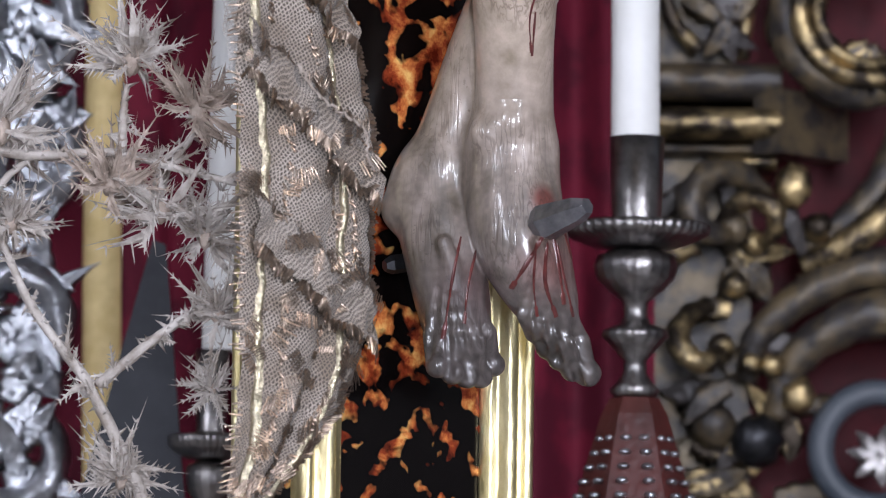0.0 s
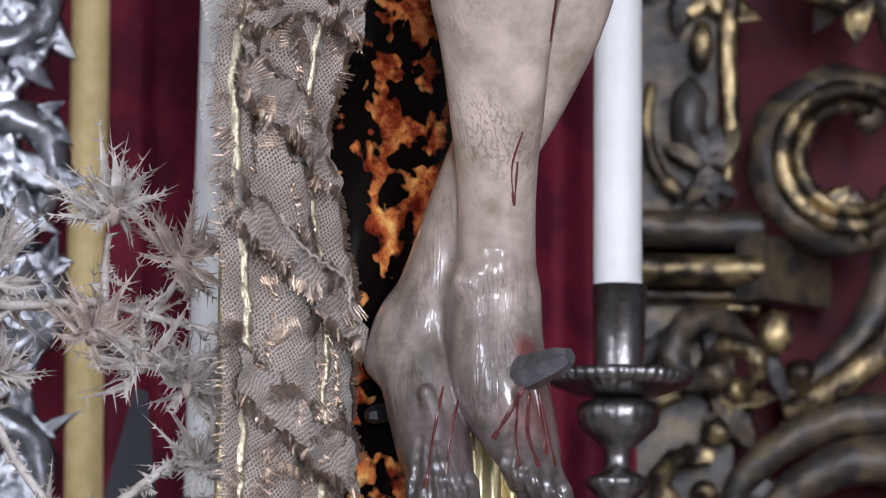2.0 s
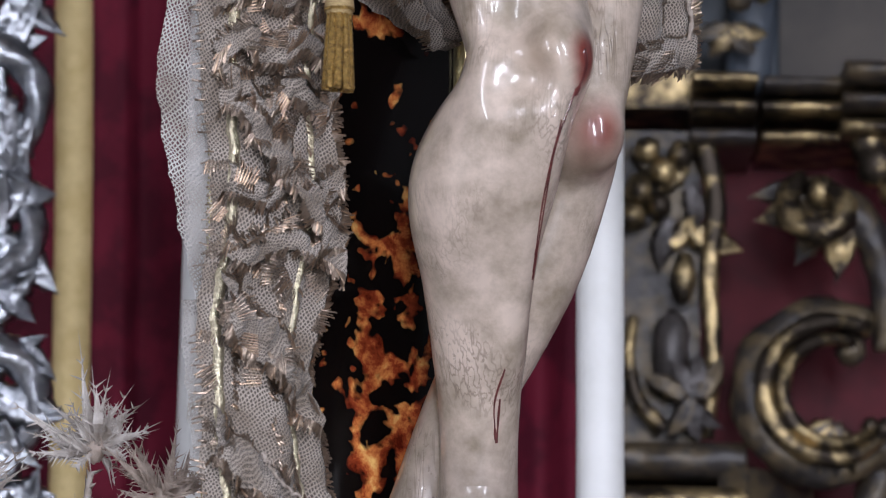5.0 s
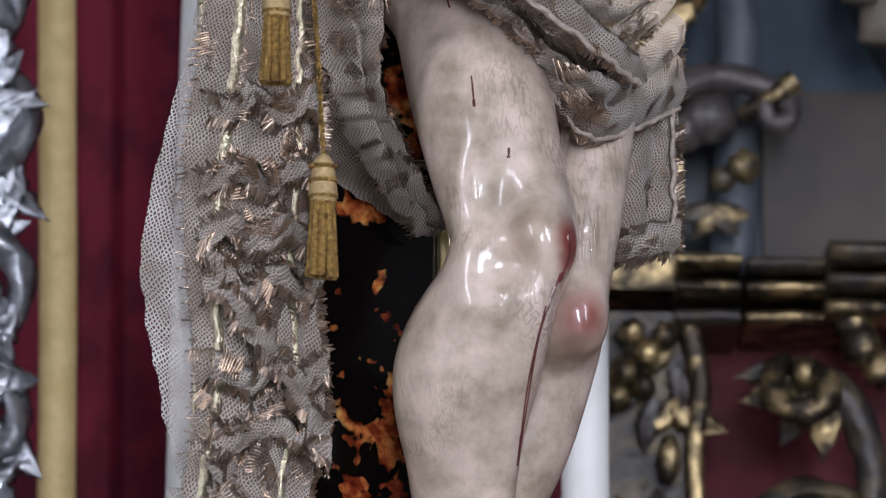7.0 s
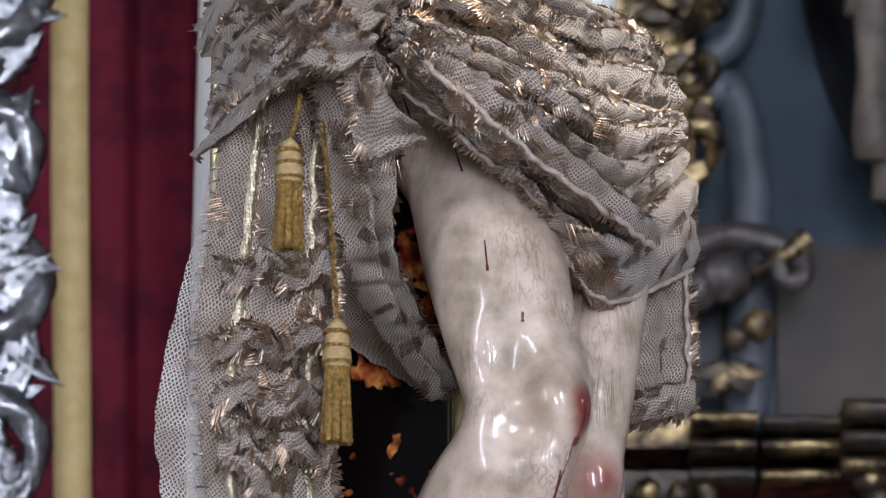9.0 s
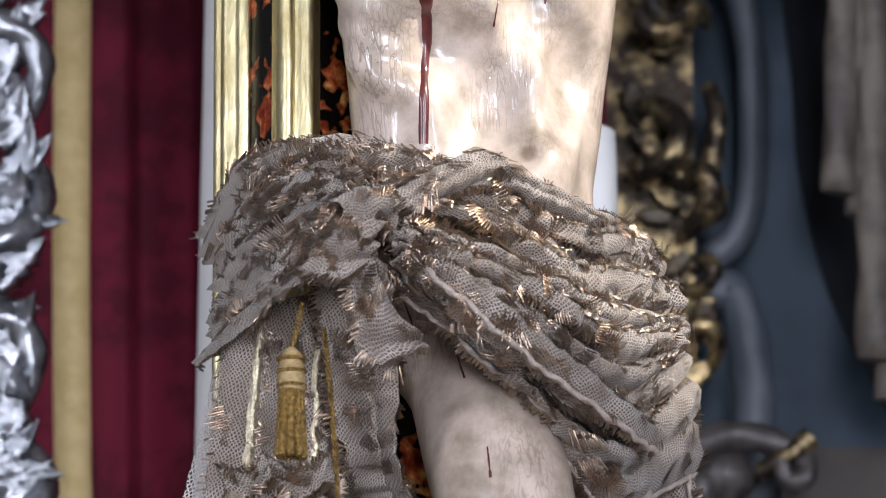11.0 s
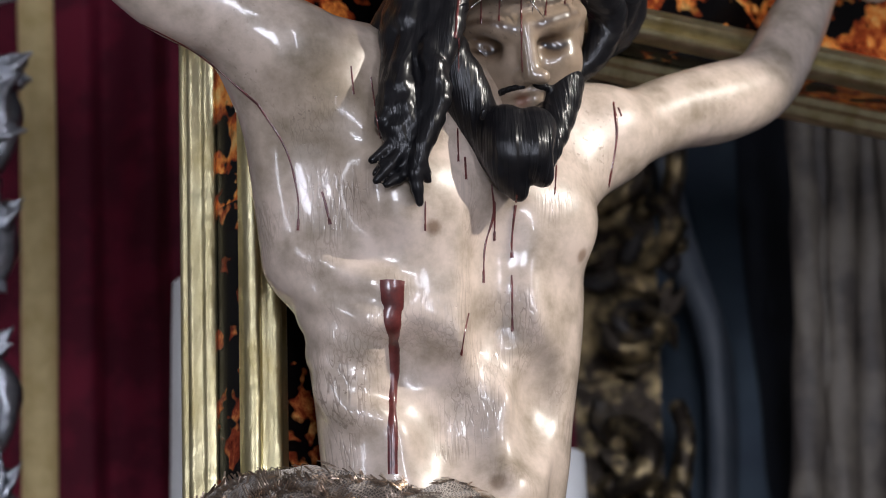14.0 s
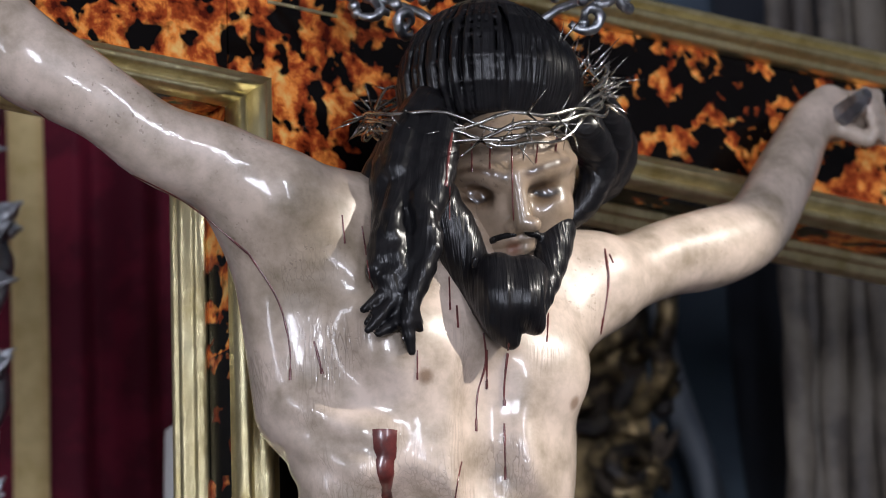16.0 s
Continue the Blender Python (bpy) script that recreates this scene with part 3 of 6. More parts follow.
class Solid:
    """A distance field on a grid in the cross's frame (a, n, z)."""

    def __init__(self, lo, hi, h):
        self.lo, self.h = np.array(lo, dtype=float), h
        self.n = np.ceil((np.array(hi) - self.lo) / h).astype(int) + 1
        self.d = np.full(self.n, 0.3, dtype=np.float32)

    def window(self, lo, hi):
        i0 = np.clip(np.floor((np.array(lo) - self.lo) / self.h).astype(int), 0, self.n - 1)
        i1 = np.clip(np.ceil((np.array(hi) - self.lo) / self.h).astype(int) + 1, 1, self.n)
        if np.any(i1 <= i0):
            return None, None
        sl = tuple(slice(a, b) for a, b in zip(i0, i1))
        ax = [(self.lo[k] + self.h * np.arange(i0[k], i1[k])).astype(np.float32) for k in range(3)]
        return sl, np.meshgrid(*ax, indexing="ij", sparse=True)

    def mix(self, sl, d, k, cut=False):
        if cut:
            self.d[sl] = -smin(-self.d[sl], d, k)
        else:
            self.d[sl] = smin(self.d[sl], d, k)

    def cone(self, p, r, q, s, k=0.02, cut=False):
        p, q = np.array(p, dtype=float), np.array(q, dtype=float)
        m = max(r, s) + k * 2 + 0.02
        sl, g = self.window(np.minimum(p, q) - m, np.maximum(p, q) + m)
        if sl is None:
            return
        e = q - p
        t = np.clip(((g[0] - p[0]) * e[0] + (g[1] - p[1]) * e[1] + (g[2] - p[2]) * e[2]) / max(1e-9, e @ e), 0, 1)
        d = np.sqrt((g[0] - p[0] - t * e[0]) ** 2 + (g[1] - p[1] - t * e[1]) ** 2 + (g[2] - p[2] - t * e[2]) ** 2) - (r + (s - r) * t)
        self.mix(sl, d, k, cut)

    def limb(self, rows, k=0.02):
        n = 4 * len(rows)
        at = spline([r[:3] for r in rows], n)
        wide = [w.x for w in spline([(r[3], 0, 0) for r in rows], n)]
        for i in range(n - 1):
            self.cone(tuple(at[i]), wide[i], tuple(at[i + 1]), wide[i + 1], 0.012 if i else k)

    def on(self, p, out=0.0):
        """The place where the line from the nave through p first meets the solid, moved out by `out`."""
        e = np.array((EYE_LEVEL.x, -EYE_LEVEL.y, EYE_LEVEL.z))
        w = np.array(p, dtype=float) - e
        far = np.linalg.norm(w)
        w /= far
        for s in np.arange(far - 0.3, far + 0.3, self.h * 0.5):
            q = e + w * s
            i = np.round((q - self.lo) / self.h).astype(int)
            if np.all(i >= 0) and np.all(i < self.n) and self.d[tuple(i)] < 0:
                return tuple(q - w * out)
        return tuple(p)

    def ball(self, c, r, k=0.02, turn=0.0, tilt=0.0, cut=False):
        r = np.array(r if hasattr(r, "__len__") else (r, r, r), dtype=float)
        m = r.max() + 2 * k + 0.02
        sl, g = self.window(np.array(c) - m, np.array(c) + m)
        if sl is None:
            return
        x, y, z = g[0] - c[0], g[1] - c[1], g[2] - c[2]
        ct, st = math.cos(radians(turn)), math.sin(radians(turn))
        x, y = x * ct + y * st, -x * st + y * ct
        cu, su = math.cos(radians(tilt)), math.sin(radians(tilt))
        y, z = y * cu + z * su, -y * su + z * cu
        k0 = np.sqrt((x / r[0]) ** 2 + (y / r[1]) ** 2 + (z / r[2]) ** 2)
        k1 = np.sqrt((x / r[0] ** 2) ** 2 + (y / r[1] ** 2) ** 2 + (z / r[2] ** 2) ** 2) + 1e-9
        self.mix(sl, k0 * (k0 - 1) / k1, k, cut)

    def skin(self):
        """Surface nets: vertices (a, n, z) and quads."""
        d, s = self.d, self.d < 0
        nx, ny, nz = np.array(d.shape) - 1
        corner = [(i, j, k) for i in (0, 1) for j in (0, 1) for k in (0, 1)]
        cnt = np.zeros((nx, ny, nz), dtype=np.int8)
        for i, j, k in corner:
            cnt += s[i:i + nx, j:j + ny, k:k + nz]
        cells = np.argwhere((cnt > 0) & (cnt < 8))
        ids = np.full((nx, ny, nz), -1, dtype=np.int64)
        ids[tuple(cells.T)] = np.arange(len(cells))
        acc, num = np.zeros((len(cells), 3)), np.zeros(len(cells))
        for a in corner:
            for ax in range(3):
                if a[ax]:
                    continue
                b = list(a)
                b[ax] = 1
                da, db = d[tuple((cells + a).T)], d[tuple((cells + b).T)]
                x = (da < 0) != (db < 0)
                t = np.where(x, da / np.where(x, da - db, 1), 0)
                pt = np.array(a, dtype=float)[None, :].repeat(len(cells), 0)
                pt[:, ax] = t
                acc += pt * x[:, None]
                num += x
        v = self.lo + self.h * (cells + acc / np.maximum(num, 1)[:, None])
        faces = []
        for ax in range(3):
            u, w = [(1, 2), (2, 0), (0, 1)][ax]
            lo, hi = [slice(None)] * 3, [slice(None)] * 3
            lo[ax], hi[ax] = slice(0, -1), slice(1, None)
            e = np.argwhere(s[tuple(lo)] != s[tuple(hi)])
            e = e[(e[:, u] > 0) & (e[:, w] > 0) & (e[:, u] < d.shape[u] - 1) & (e[:, w] < d.shape[w] - 1)]
            inside = s[tuple(e.T)]
            du, dw = np.eye(3, dtype=int)[u], np.eye(3, dtype=int)[w]
            q = np.stack([ids[tuple((e - du - dw).T)], ids[tuple((e - dw).T)], ids[tuple(e.T)], ids[tuple((e - du).T)]], 1)
            q[~inside] = q[~inside][:, ::-1]
            faces.append(q)
        faces = np.concatenate(faces)
        return v, faces[(faces >= 0).all(1)]


def head_place(x, d, z):
    """x across, d forward, z up from the skull's middle, the head turned towards the nave."""
    return (HEAD_C[0] + x * CP - d * SP, HEAD_C[1] + x * SP + d * CP, HEAD_C[2] + z)



R_LEG = [(*(-0.001, 0.120, 3.133), .085), (*(0.005, 0.170, 3.022), .076), (*(-0.019, 0.240, 2.908), .073), (*(-0.020, 0.275, 2.816), .067), (*(-0.014, 0.300, 2.739), .063),
         (*(-0.026, 0.300, 2.701), .058), (*(-0.027, 0.250, 2.623), .067), (*(-0.029, 0.220, 2.582), .063), (*(0.004, 0.180, 2.480), .052), (*(0.028, 0.150, 2.357), .039), (*(0.042, 0.130, 2.287), .038), (*(0.046, 0.120, 2.233), .044)]
R_FOOT = [(*(0.046, 0.120, 2.227), .044), (*(0.042, 0.135, 2.170), .047), (*(0.046, 0.150, 2.126), .042), (*(0.061, 0.155, 2.091), .033), (*(0.073, 0.160, 2.067), .024)]
L_LEG = [(*(0.159, 0.120, 3.116), .085), (*(0.142, 0.200, 2.945), .06), (*(0.120, 0.240, 2.821), .042), (*(0.098, 0.245, 2.730), .042), (*(0.089, 0.250, 2.666), .036),
         (*(0.109, 0.200, 2.637), .043), (*(0.097, 0.160, 2.542), .046), (*(0.069, 0.110, 2.440), .044), (*(0.035, 0.080, 2.353), .034), (*(0.011, 0.060, 2.267), .032), (*(-0.002, 0.050, 2.217), .034)]
L_FOOT = [(*(-0.016, 0.050, 2.204), .034), (*(-0.014, 0.070, 2.147), .036), (*(-0.004, 0.080, 2.092), .036), (*(0.005, 0.080, 2.056), .031), (*(0.010, 0.080, 2.038), .024)]
R_ARM = [(*(-0.110, 0.165, 3.721), .05), (*(-0.195, 0.170, 3.728), .052), (*(-0.265, 0.165, 3.761), .046), (*(-0.335, 0.150, 3.782), .04), (*(-0.393, 0.140, 3.818), .037), (*(-0.438, 0.120, 3.849), .042),
         (*(-0.484, 0.100, 3.880), .045), (*(-0.530, 0.070, 3.960), .034), (*(-0.561, 0.050, 4.008), .023), (*(-0.590, 0.050, 4.029), .028)]
L_ARM = [(*(0.180, 0.165, 3.689), .05), (*(0.241, 0.170, 3.708), .042), (*(0.339, 0.160, 3.758), .04), (*(0.417, 0.150, 3.788), .043), (*(0.493, 0.140, 3.829), .038), (*(0.566, 0.110, 3.918), .034), (*(0.622, 0.080, 3.988), .027), (*(0.655, 0.070, 4.026), .023)]


def flesh(lo, hi, h):
    """The body below the head: limbs, trunk, ribs and muscles, within a box."""
    b = Solid(lo, hi, h)
    b.limb(R_LEG, 0.03)
    b.limb(L_LEG, 0.025)
    b.limb(R_FOOT, 0.03)
    b.limb(L_FOOT, 0.03)
    b.limb(R_ARM, 0.025)
    b.limb(L_ARM, 0.025)
    # kneecaps, calf, hollows of the knee, ankle bones, heels
    on = b.on
    b.ball(on((-0.011, 0.350, 2.725), -0.012), (0.028, 0.024, 0.036), 0.03)
    b.ball(on((0.093, 0.275, 2.663), -0.012), (0.022, 0.02, 0.03), 0.025)
    b.ball((-0.039, 0.220, 2.608), (0.035, 0.045, 0.08), 0.05)
    b.ball(on((-0.055, 0.310, 2.778), 0.008), (0.022, 0.02, 0.035), 0.04, cut=True)
    b.ball(on((-0.044, 0.310, 2.703), 0.012), (0.03, 0.02, 0.02), 0.04, cut=True)
    b.ball(on((-0.009, 0.150, 2.253), -0.005), 0.015, 0.018)
    b.ball(on((0.017, 0.165, 2.266), -0.008), 0.015, 0.018)
    b.cone((0.048, 0.080, 2.206), 0.03, (0.052, 0.100, 2.254), 0.03, 0.03)
    b.cone((-0.034, 0.030, 2.178), 0.022, (-0.013, 0.050, 2.216), 0.028, 0.025)
    b.cone(on((-0.025, 0.340, 2.658), -0.012), 0.02, on((0.018, 0.200, 2.424), -0.01), 0.016, 0.035)
    # toes and tendons
    toes = [((0.055, 0.140, 2.061), (0.062, 0.145, 2.043)), ((0.065, 0.150, 2.049), (0.074, 0.150, 2.027)), ((0.079, 0.155, 2.038), (0.087, 0.155, 2.016)), ((0.093, 0.160, 2.031), (0.101, 0.160, 2.005)), ((0.109, 0.165, 2.035), (0.115, 0.165, 2.001))]
    for i, (p, q) in enumerate(toes):
        b.cone(on((0.039, 0.185, 2.135), -0.003), 0.005, on(p, 0.0), 0.0095, 0.007)
        b.cone(on(p, -0.003), 0.0105, q, 0.0105 + 0.0006 * i, 0.003)
        b.ball((q[0], q[1] + 0.005, q[2]), 0.0125 + 0.0006 * i, 0.003)
    toes = [((-0.033, 0.090, 2.040), (-0.035, 0.100, 2.004)), ((-0.012, 0.090, 2.036), (-0.016, 0.100, 1.998)), ((0.006, 0.090, 2.034), (0.003, 0.100, 1.995)), ((0.024, 0.090, 2.035), (0.020, 0.100, 1.996)), ((0.038, 0.090, 2.045), (0.040, 0.095, 2.010))]
    for i, (p, q) in enumerate(toes):
        b.cone(on((-0.027, 0.100, 2.137), -0.003), 0.005, on(p, 0.0), 0.0095, 0.007)
        b.cone(on(p, -0.003), 0.0105, q, 0.0105, 0.003)
        b.ball((q[0], q[1] + 0.005, q[2]), 0.013, 0.003)
    grooves = []
    for rows, n0 in (([(0.024, 0.170, 2.081), (0.042, 0.170, 2.052), (0.056, 0.175, 2.040), (0.070, 0.180, 2.031), (0.086, 0.185, 2.028)], (0.032, 0.190, 2.122)), ([(-0.049, 0.100, 2.057), (-0.036, 0.110, 2.036), (-0.016, 0.110, 2.032), (0.001, 0.110, 2.031), (0.018, 0.110, 2.036)], (-0.033, 0.110, 2.118))):
        for p, q in zip(rows, rows[1:]):
            m = [(u + w) / 2 for u, w in zip(p, q)]
            e0 = [u + (w - u) * 0.55 for u, w in zip(m, n0)]
            e1 = [u - (w - u) * 0.45 for u, w in zip(m, n0)]
            grooves.append([on(tuple(u + (w - u) * k / 5 for u, w in zip(e0, e1)), 0.0005) for k in range(6)])
    for g in grooves:
        for k in range(5):
            if sum((u - w) ** 2 for u, w in zip(g[k], g[k + 1])) < 0.0012:
                b.cone(g[k], 0.0022 + 0.0006 * k, g[k + 1], 0.0028 + 0.0006 * k, 0.005, cut=True)
    # trunk
    b.ball((0.018, 0.120, 3.148), (0.155, 0.09, 0.14), 0.05)
    b.ball((0.036, 0.125, 3.271), (0.145, 0.088, 0.17), 0.05)
    b.ball((0.031, 0.135, 3.385), (0.158, 0.095, 0.16), 0.05)
    b.ball((0.021, 0.150, 3.511), (0.178, 0.108, 0.19), 0.05)
    b.ball((0.024, 0.150, 3.630), (0.172, 0.10, 0.13), 0.05)
    b.cone((-0.130, 0.150, 3.716), 0.055, (0.216, 0.150, 3.713), 0.05, 0.05)
    # muscles from chest to shoulder and under the arm
    b.cone((-0.068, 0.200, 3.581), 0.04, (-0.194, 0.180, 3.712), 0.035, 0.04)
    b.cone((0.135, 0.200, 3.607), 0.035, (0.233, 0.180, 3.697), 0.03, 0.04)
    b.cone((-0.151, 0.130, 3.513), 0.045, (-0.198, 0.150, 3.698), 0.04, 0.05)
    b.ball((-0.201, 0.185, 3.736), (0.05, 0.045, 0.045), 0.03)
    b.ball((0.226, 0.180, 3.713), (0.045, 0.04, 0.04), 0.03)
    # chest muscles, belly, navel
    b.ball(on((-0.048, 0.225, 3.564), -0.041), (0.085, 0.045, 0.06), 0.04, turn=-12)
    b.ball(on((0.104, 0.225, 3.569), -0.042), (0.062, 0.045, 0.055), 0.04, turn=12)
    b.ball(on((0.037, 0.225, 3.357), -0.025), (0.05, 0.035, 0.10), 0.05)
    b.ball(on((0.045, 0.205, 3.260), -0.026), (0.05, 0.035, 0.08), 0.05)
    b.ball(on((0.023, 0.245, 3.254), 0.004), 0.012, 0.012, cut=True)
    # furrows: breastbone, middle of the belly, under the chest, flanks
    for width, k, line in ((0.005, 0.03, [(0.026, 0.260, 3.547), (0.030, 0.260, 3.469), (0.036, 0.250, 3.428)]), (0.004, 0.03, [(0.036, 0.250, 3.428), (0.019, 0.250, 3.348), (0.021, 0.240, 3.280)]),
                           (0.005, 0.035, [(-0.126, 0.240, 3.354), (-0.074, 0.240, 3.368), (-0.026, 0.240, 3.324), (-0.024, 0.240, 3.261)]), (0.005, 0.03, [(0.088, 0.240, 3.406), (0.106, 0.240, 3.364), (0.086, 0.240, 3.302)])):
        p = spline(line, 9)
        q = [on(tuple(w), width * 1.9) for w in p]
        for u, w in zip(q, q[1:]):
            b.cone(u, width, w, width, k * 1.9, cut=True)
    # ribs
    ribs = [[(-0.197, 0.200, 3.493), (-0.155, 0.220, 3.466), (-0.110, 0.240, 3.455)], [(-0.194, 0.200, 3.455), (-0.156, 0.220, 3.427), (-0.118, 0.240, 3.412)], [(-0.187, 0.200, 3.418), (-0.156, 0.220, 3.389), (-0.119, 0.230, 3.376)], [(-0.178, 0.200, 3.378), (-0.153, 0.220, 3.351), (-0.123, 0.230, 3.344)],
            [(-0.169, 0.200, 3.341), (-0.150, 0.220, 3.317), (-0.127, 0.230, 3.308)]]
    for line in ribs:
        q = [on(tuple(w), -0.0095) for w in spline(line, 6)]
        for u, w in zip(q, q[1:]):
            b.cone(u, 0.011, w, 0.011, 0.022)
    # palms and fingers, curled round their nails
    for hand, sgn in ((L_ARM[-1], 1), (R_ARM[-1], -1)):
        c = np.array(hand[:3])
        b.ball(c + (0.022 * sgn, 0.0, 0.004), (0.034, 0.02, 0.036), 0.015)
        for i in range(4):
            p = c + (sgn * (0.045 + 0.004 * i), 0.004, 0.026 - 0.017 * i)
            q = c + (sgn * (0.062 + 0.004 * i), 0.034, 0.022 - 0.017 * i)
            b.cone(p, 0.0095, q, 0.009, 0.006)
            b.cone(q, 0.009, c + (sgn * (0.036 + 0.004 * i), 0.046, 0.018 - 0.016 * i), 0.008, 0.006)
        b.cone(c + (sgn * 0.01, 0.012, -0.018), 0.012, c + (sgn * 0.042, 0.04, -0.04), 0.01, 0.008)
    b.cone((0.029, 0.160, 3.693), 0.055, (0.073, 0.180, 3.795), 0.05, 0.05)
    b.cone((-0.077, 0.160, 3.729), 0.035, (0.018, 0.200, 3.733), 0.04, 0.05)
    return b.skin()


def face():
    b = Solid((-0.19, 0.06, 3.48), (0.26, 0.42, 3.95), 0.0026)
    H, on = head_place, b.on
    b.ball(H(0.014, 0.012, -0.095), (0.078, 0.07, 0.06), 0.03, turn=-PSI)
    b.ball(H(0.018, 0.034, -0.125), (0.073, 0.064, 0.08), 0.03, turn=-PSI)
    b.ball(H(0.024, 0.03, -0.185), (0.042, 0.045, 0.045), 0.03, turn=-PSI)
    # eye hollows, lids, brows, cheekbones, nose, lips, chin
    b.ball(on((-0.019, 0.297, 3.730), 0.006), (0.028, 0.02, 0.017), 0.014, turn=-PSI, cut=True)
    b.ball(on((0.044, 0.345, 3.734), 0.006), (0.026, 0.02, 0.017), 0.014, turn=-PSI, cut=True)
    b.ball(on((-0.005, 0.277, 3.735), -0.009), (0.021, 0.014, 0.013), 0.005, turn=-PSI)
    b.ball(on((0.058, 0.325, 3.738), -0.009), (0.02, 0.014, 0.013), 0.005, turn=-PSI)
    for line, r in (([(-0.036, 0.275, 3.759), (-0.008, 0.285, 3.765), (0.018, 0.305, 3.755)], 0.008), ([(0.032, 0.325, 3.755), (0.059, 0.325, 3.768), (0.093, 0.325, 3.784)], 0.008)):
        q = [on(tuple(w), -0.002) for w in spline(line, 7)]
        for u, w in zip(q, q[1:]):
            b.cone(u, r, w, r, 0.014)
    b.ball(on((-0.012, 0.285, 3.712), -0.02), 0.026, 0.025)
    b.ball(on((0.059, 0.330, 3.719), -0.02), 0.024, 0.025)
    b.cone(on((0.023, 0.320, 3.757), -0.002), 0.008, on((0.009, 0.350, 3.688), 0.012), 0.0100, 0.010)
    b.ball(on((0.007, 0.335, 3.688), 0.0), 0.009, 0.006)
    b.ball(on((0.026, 0.345, 3.691), 0.0), 0.009, 0.006)
    for line, r in (([(-0.005, 0.315, 3.670), (0.012, 0.325, 3.677), (0.037, 0.325, 3.683)], 0.0055), ([(-0.001, 0.315, 3.662), (0.015, 0.325, 3.664), (0.035, 0.325, 3.673)], 0.0065)):
        q = [on(tuple(w), 0.001) for w in spline(line, 7)]
        for u, w in zip(q, q[1:]):
            b.cone(u, r, w, r, 0.003)
    b.ball(on((0.023, 0.315, 3.653), -0.012), 0.016, 0.014)
    return b


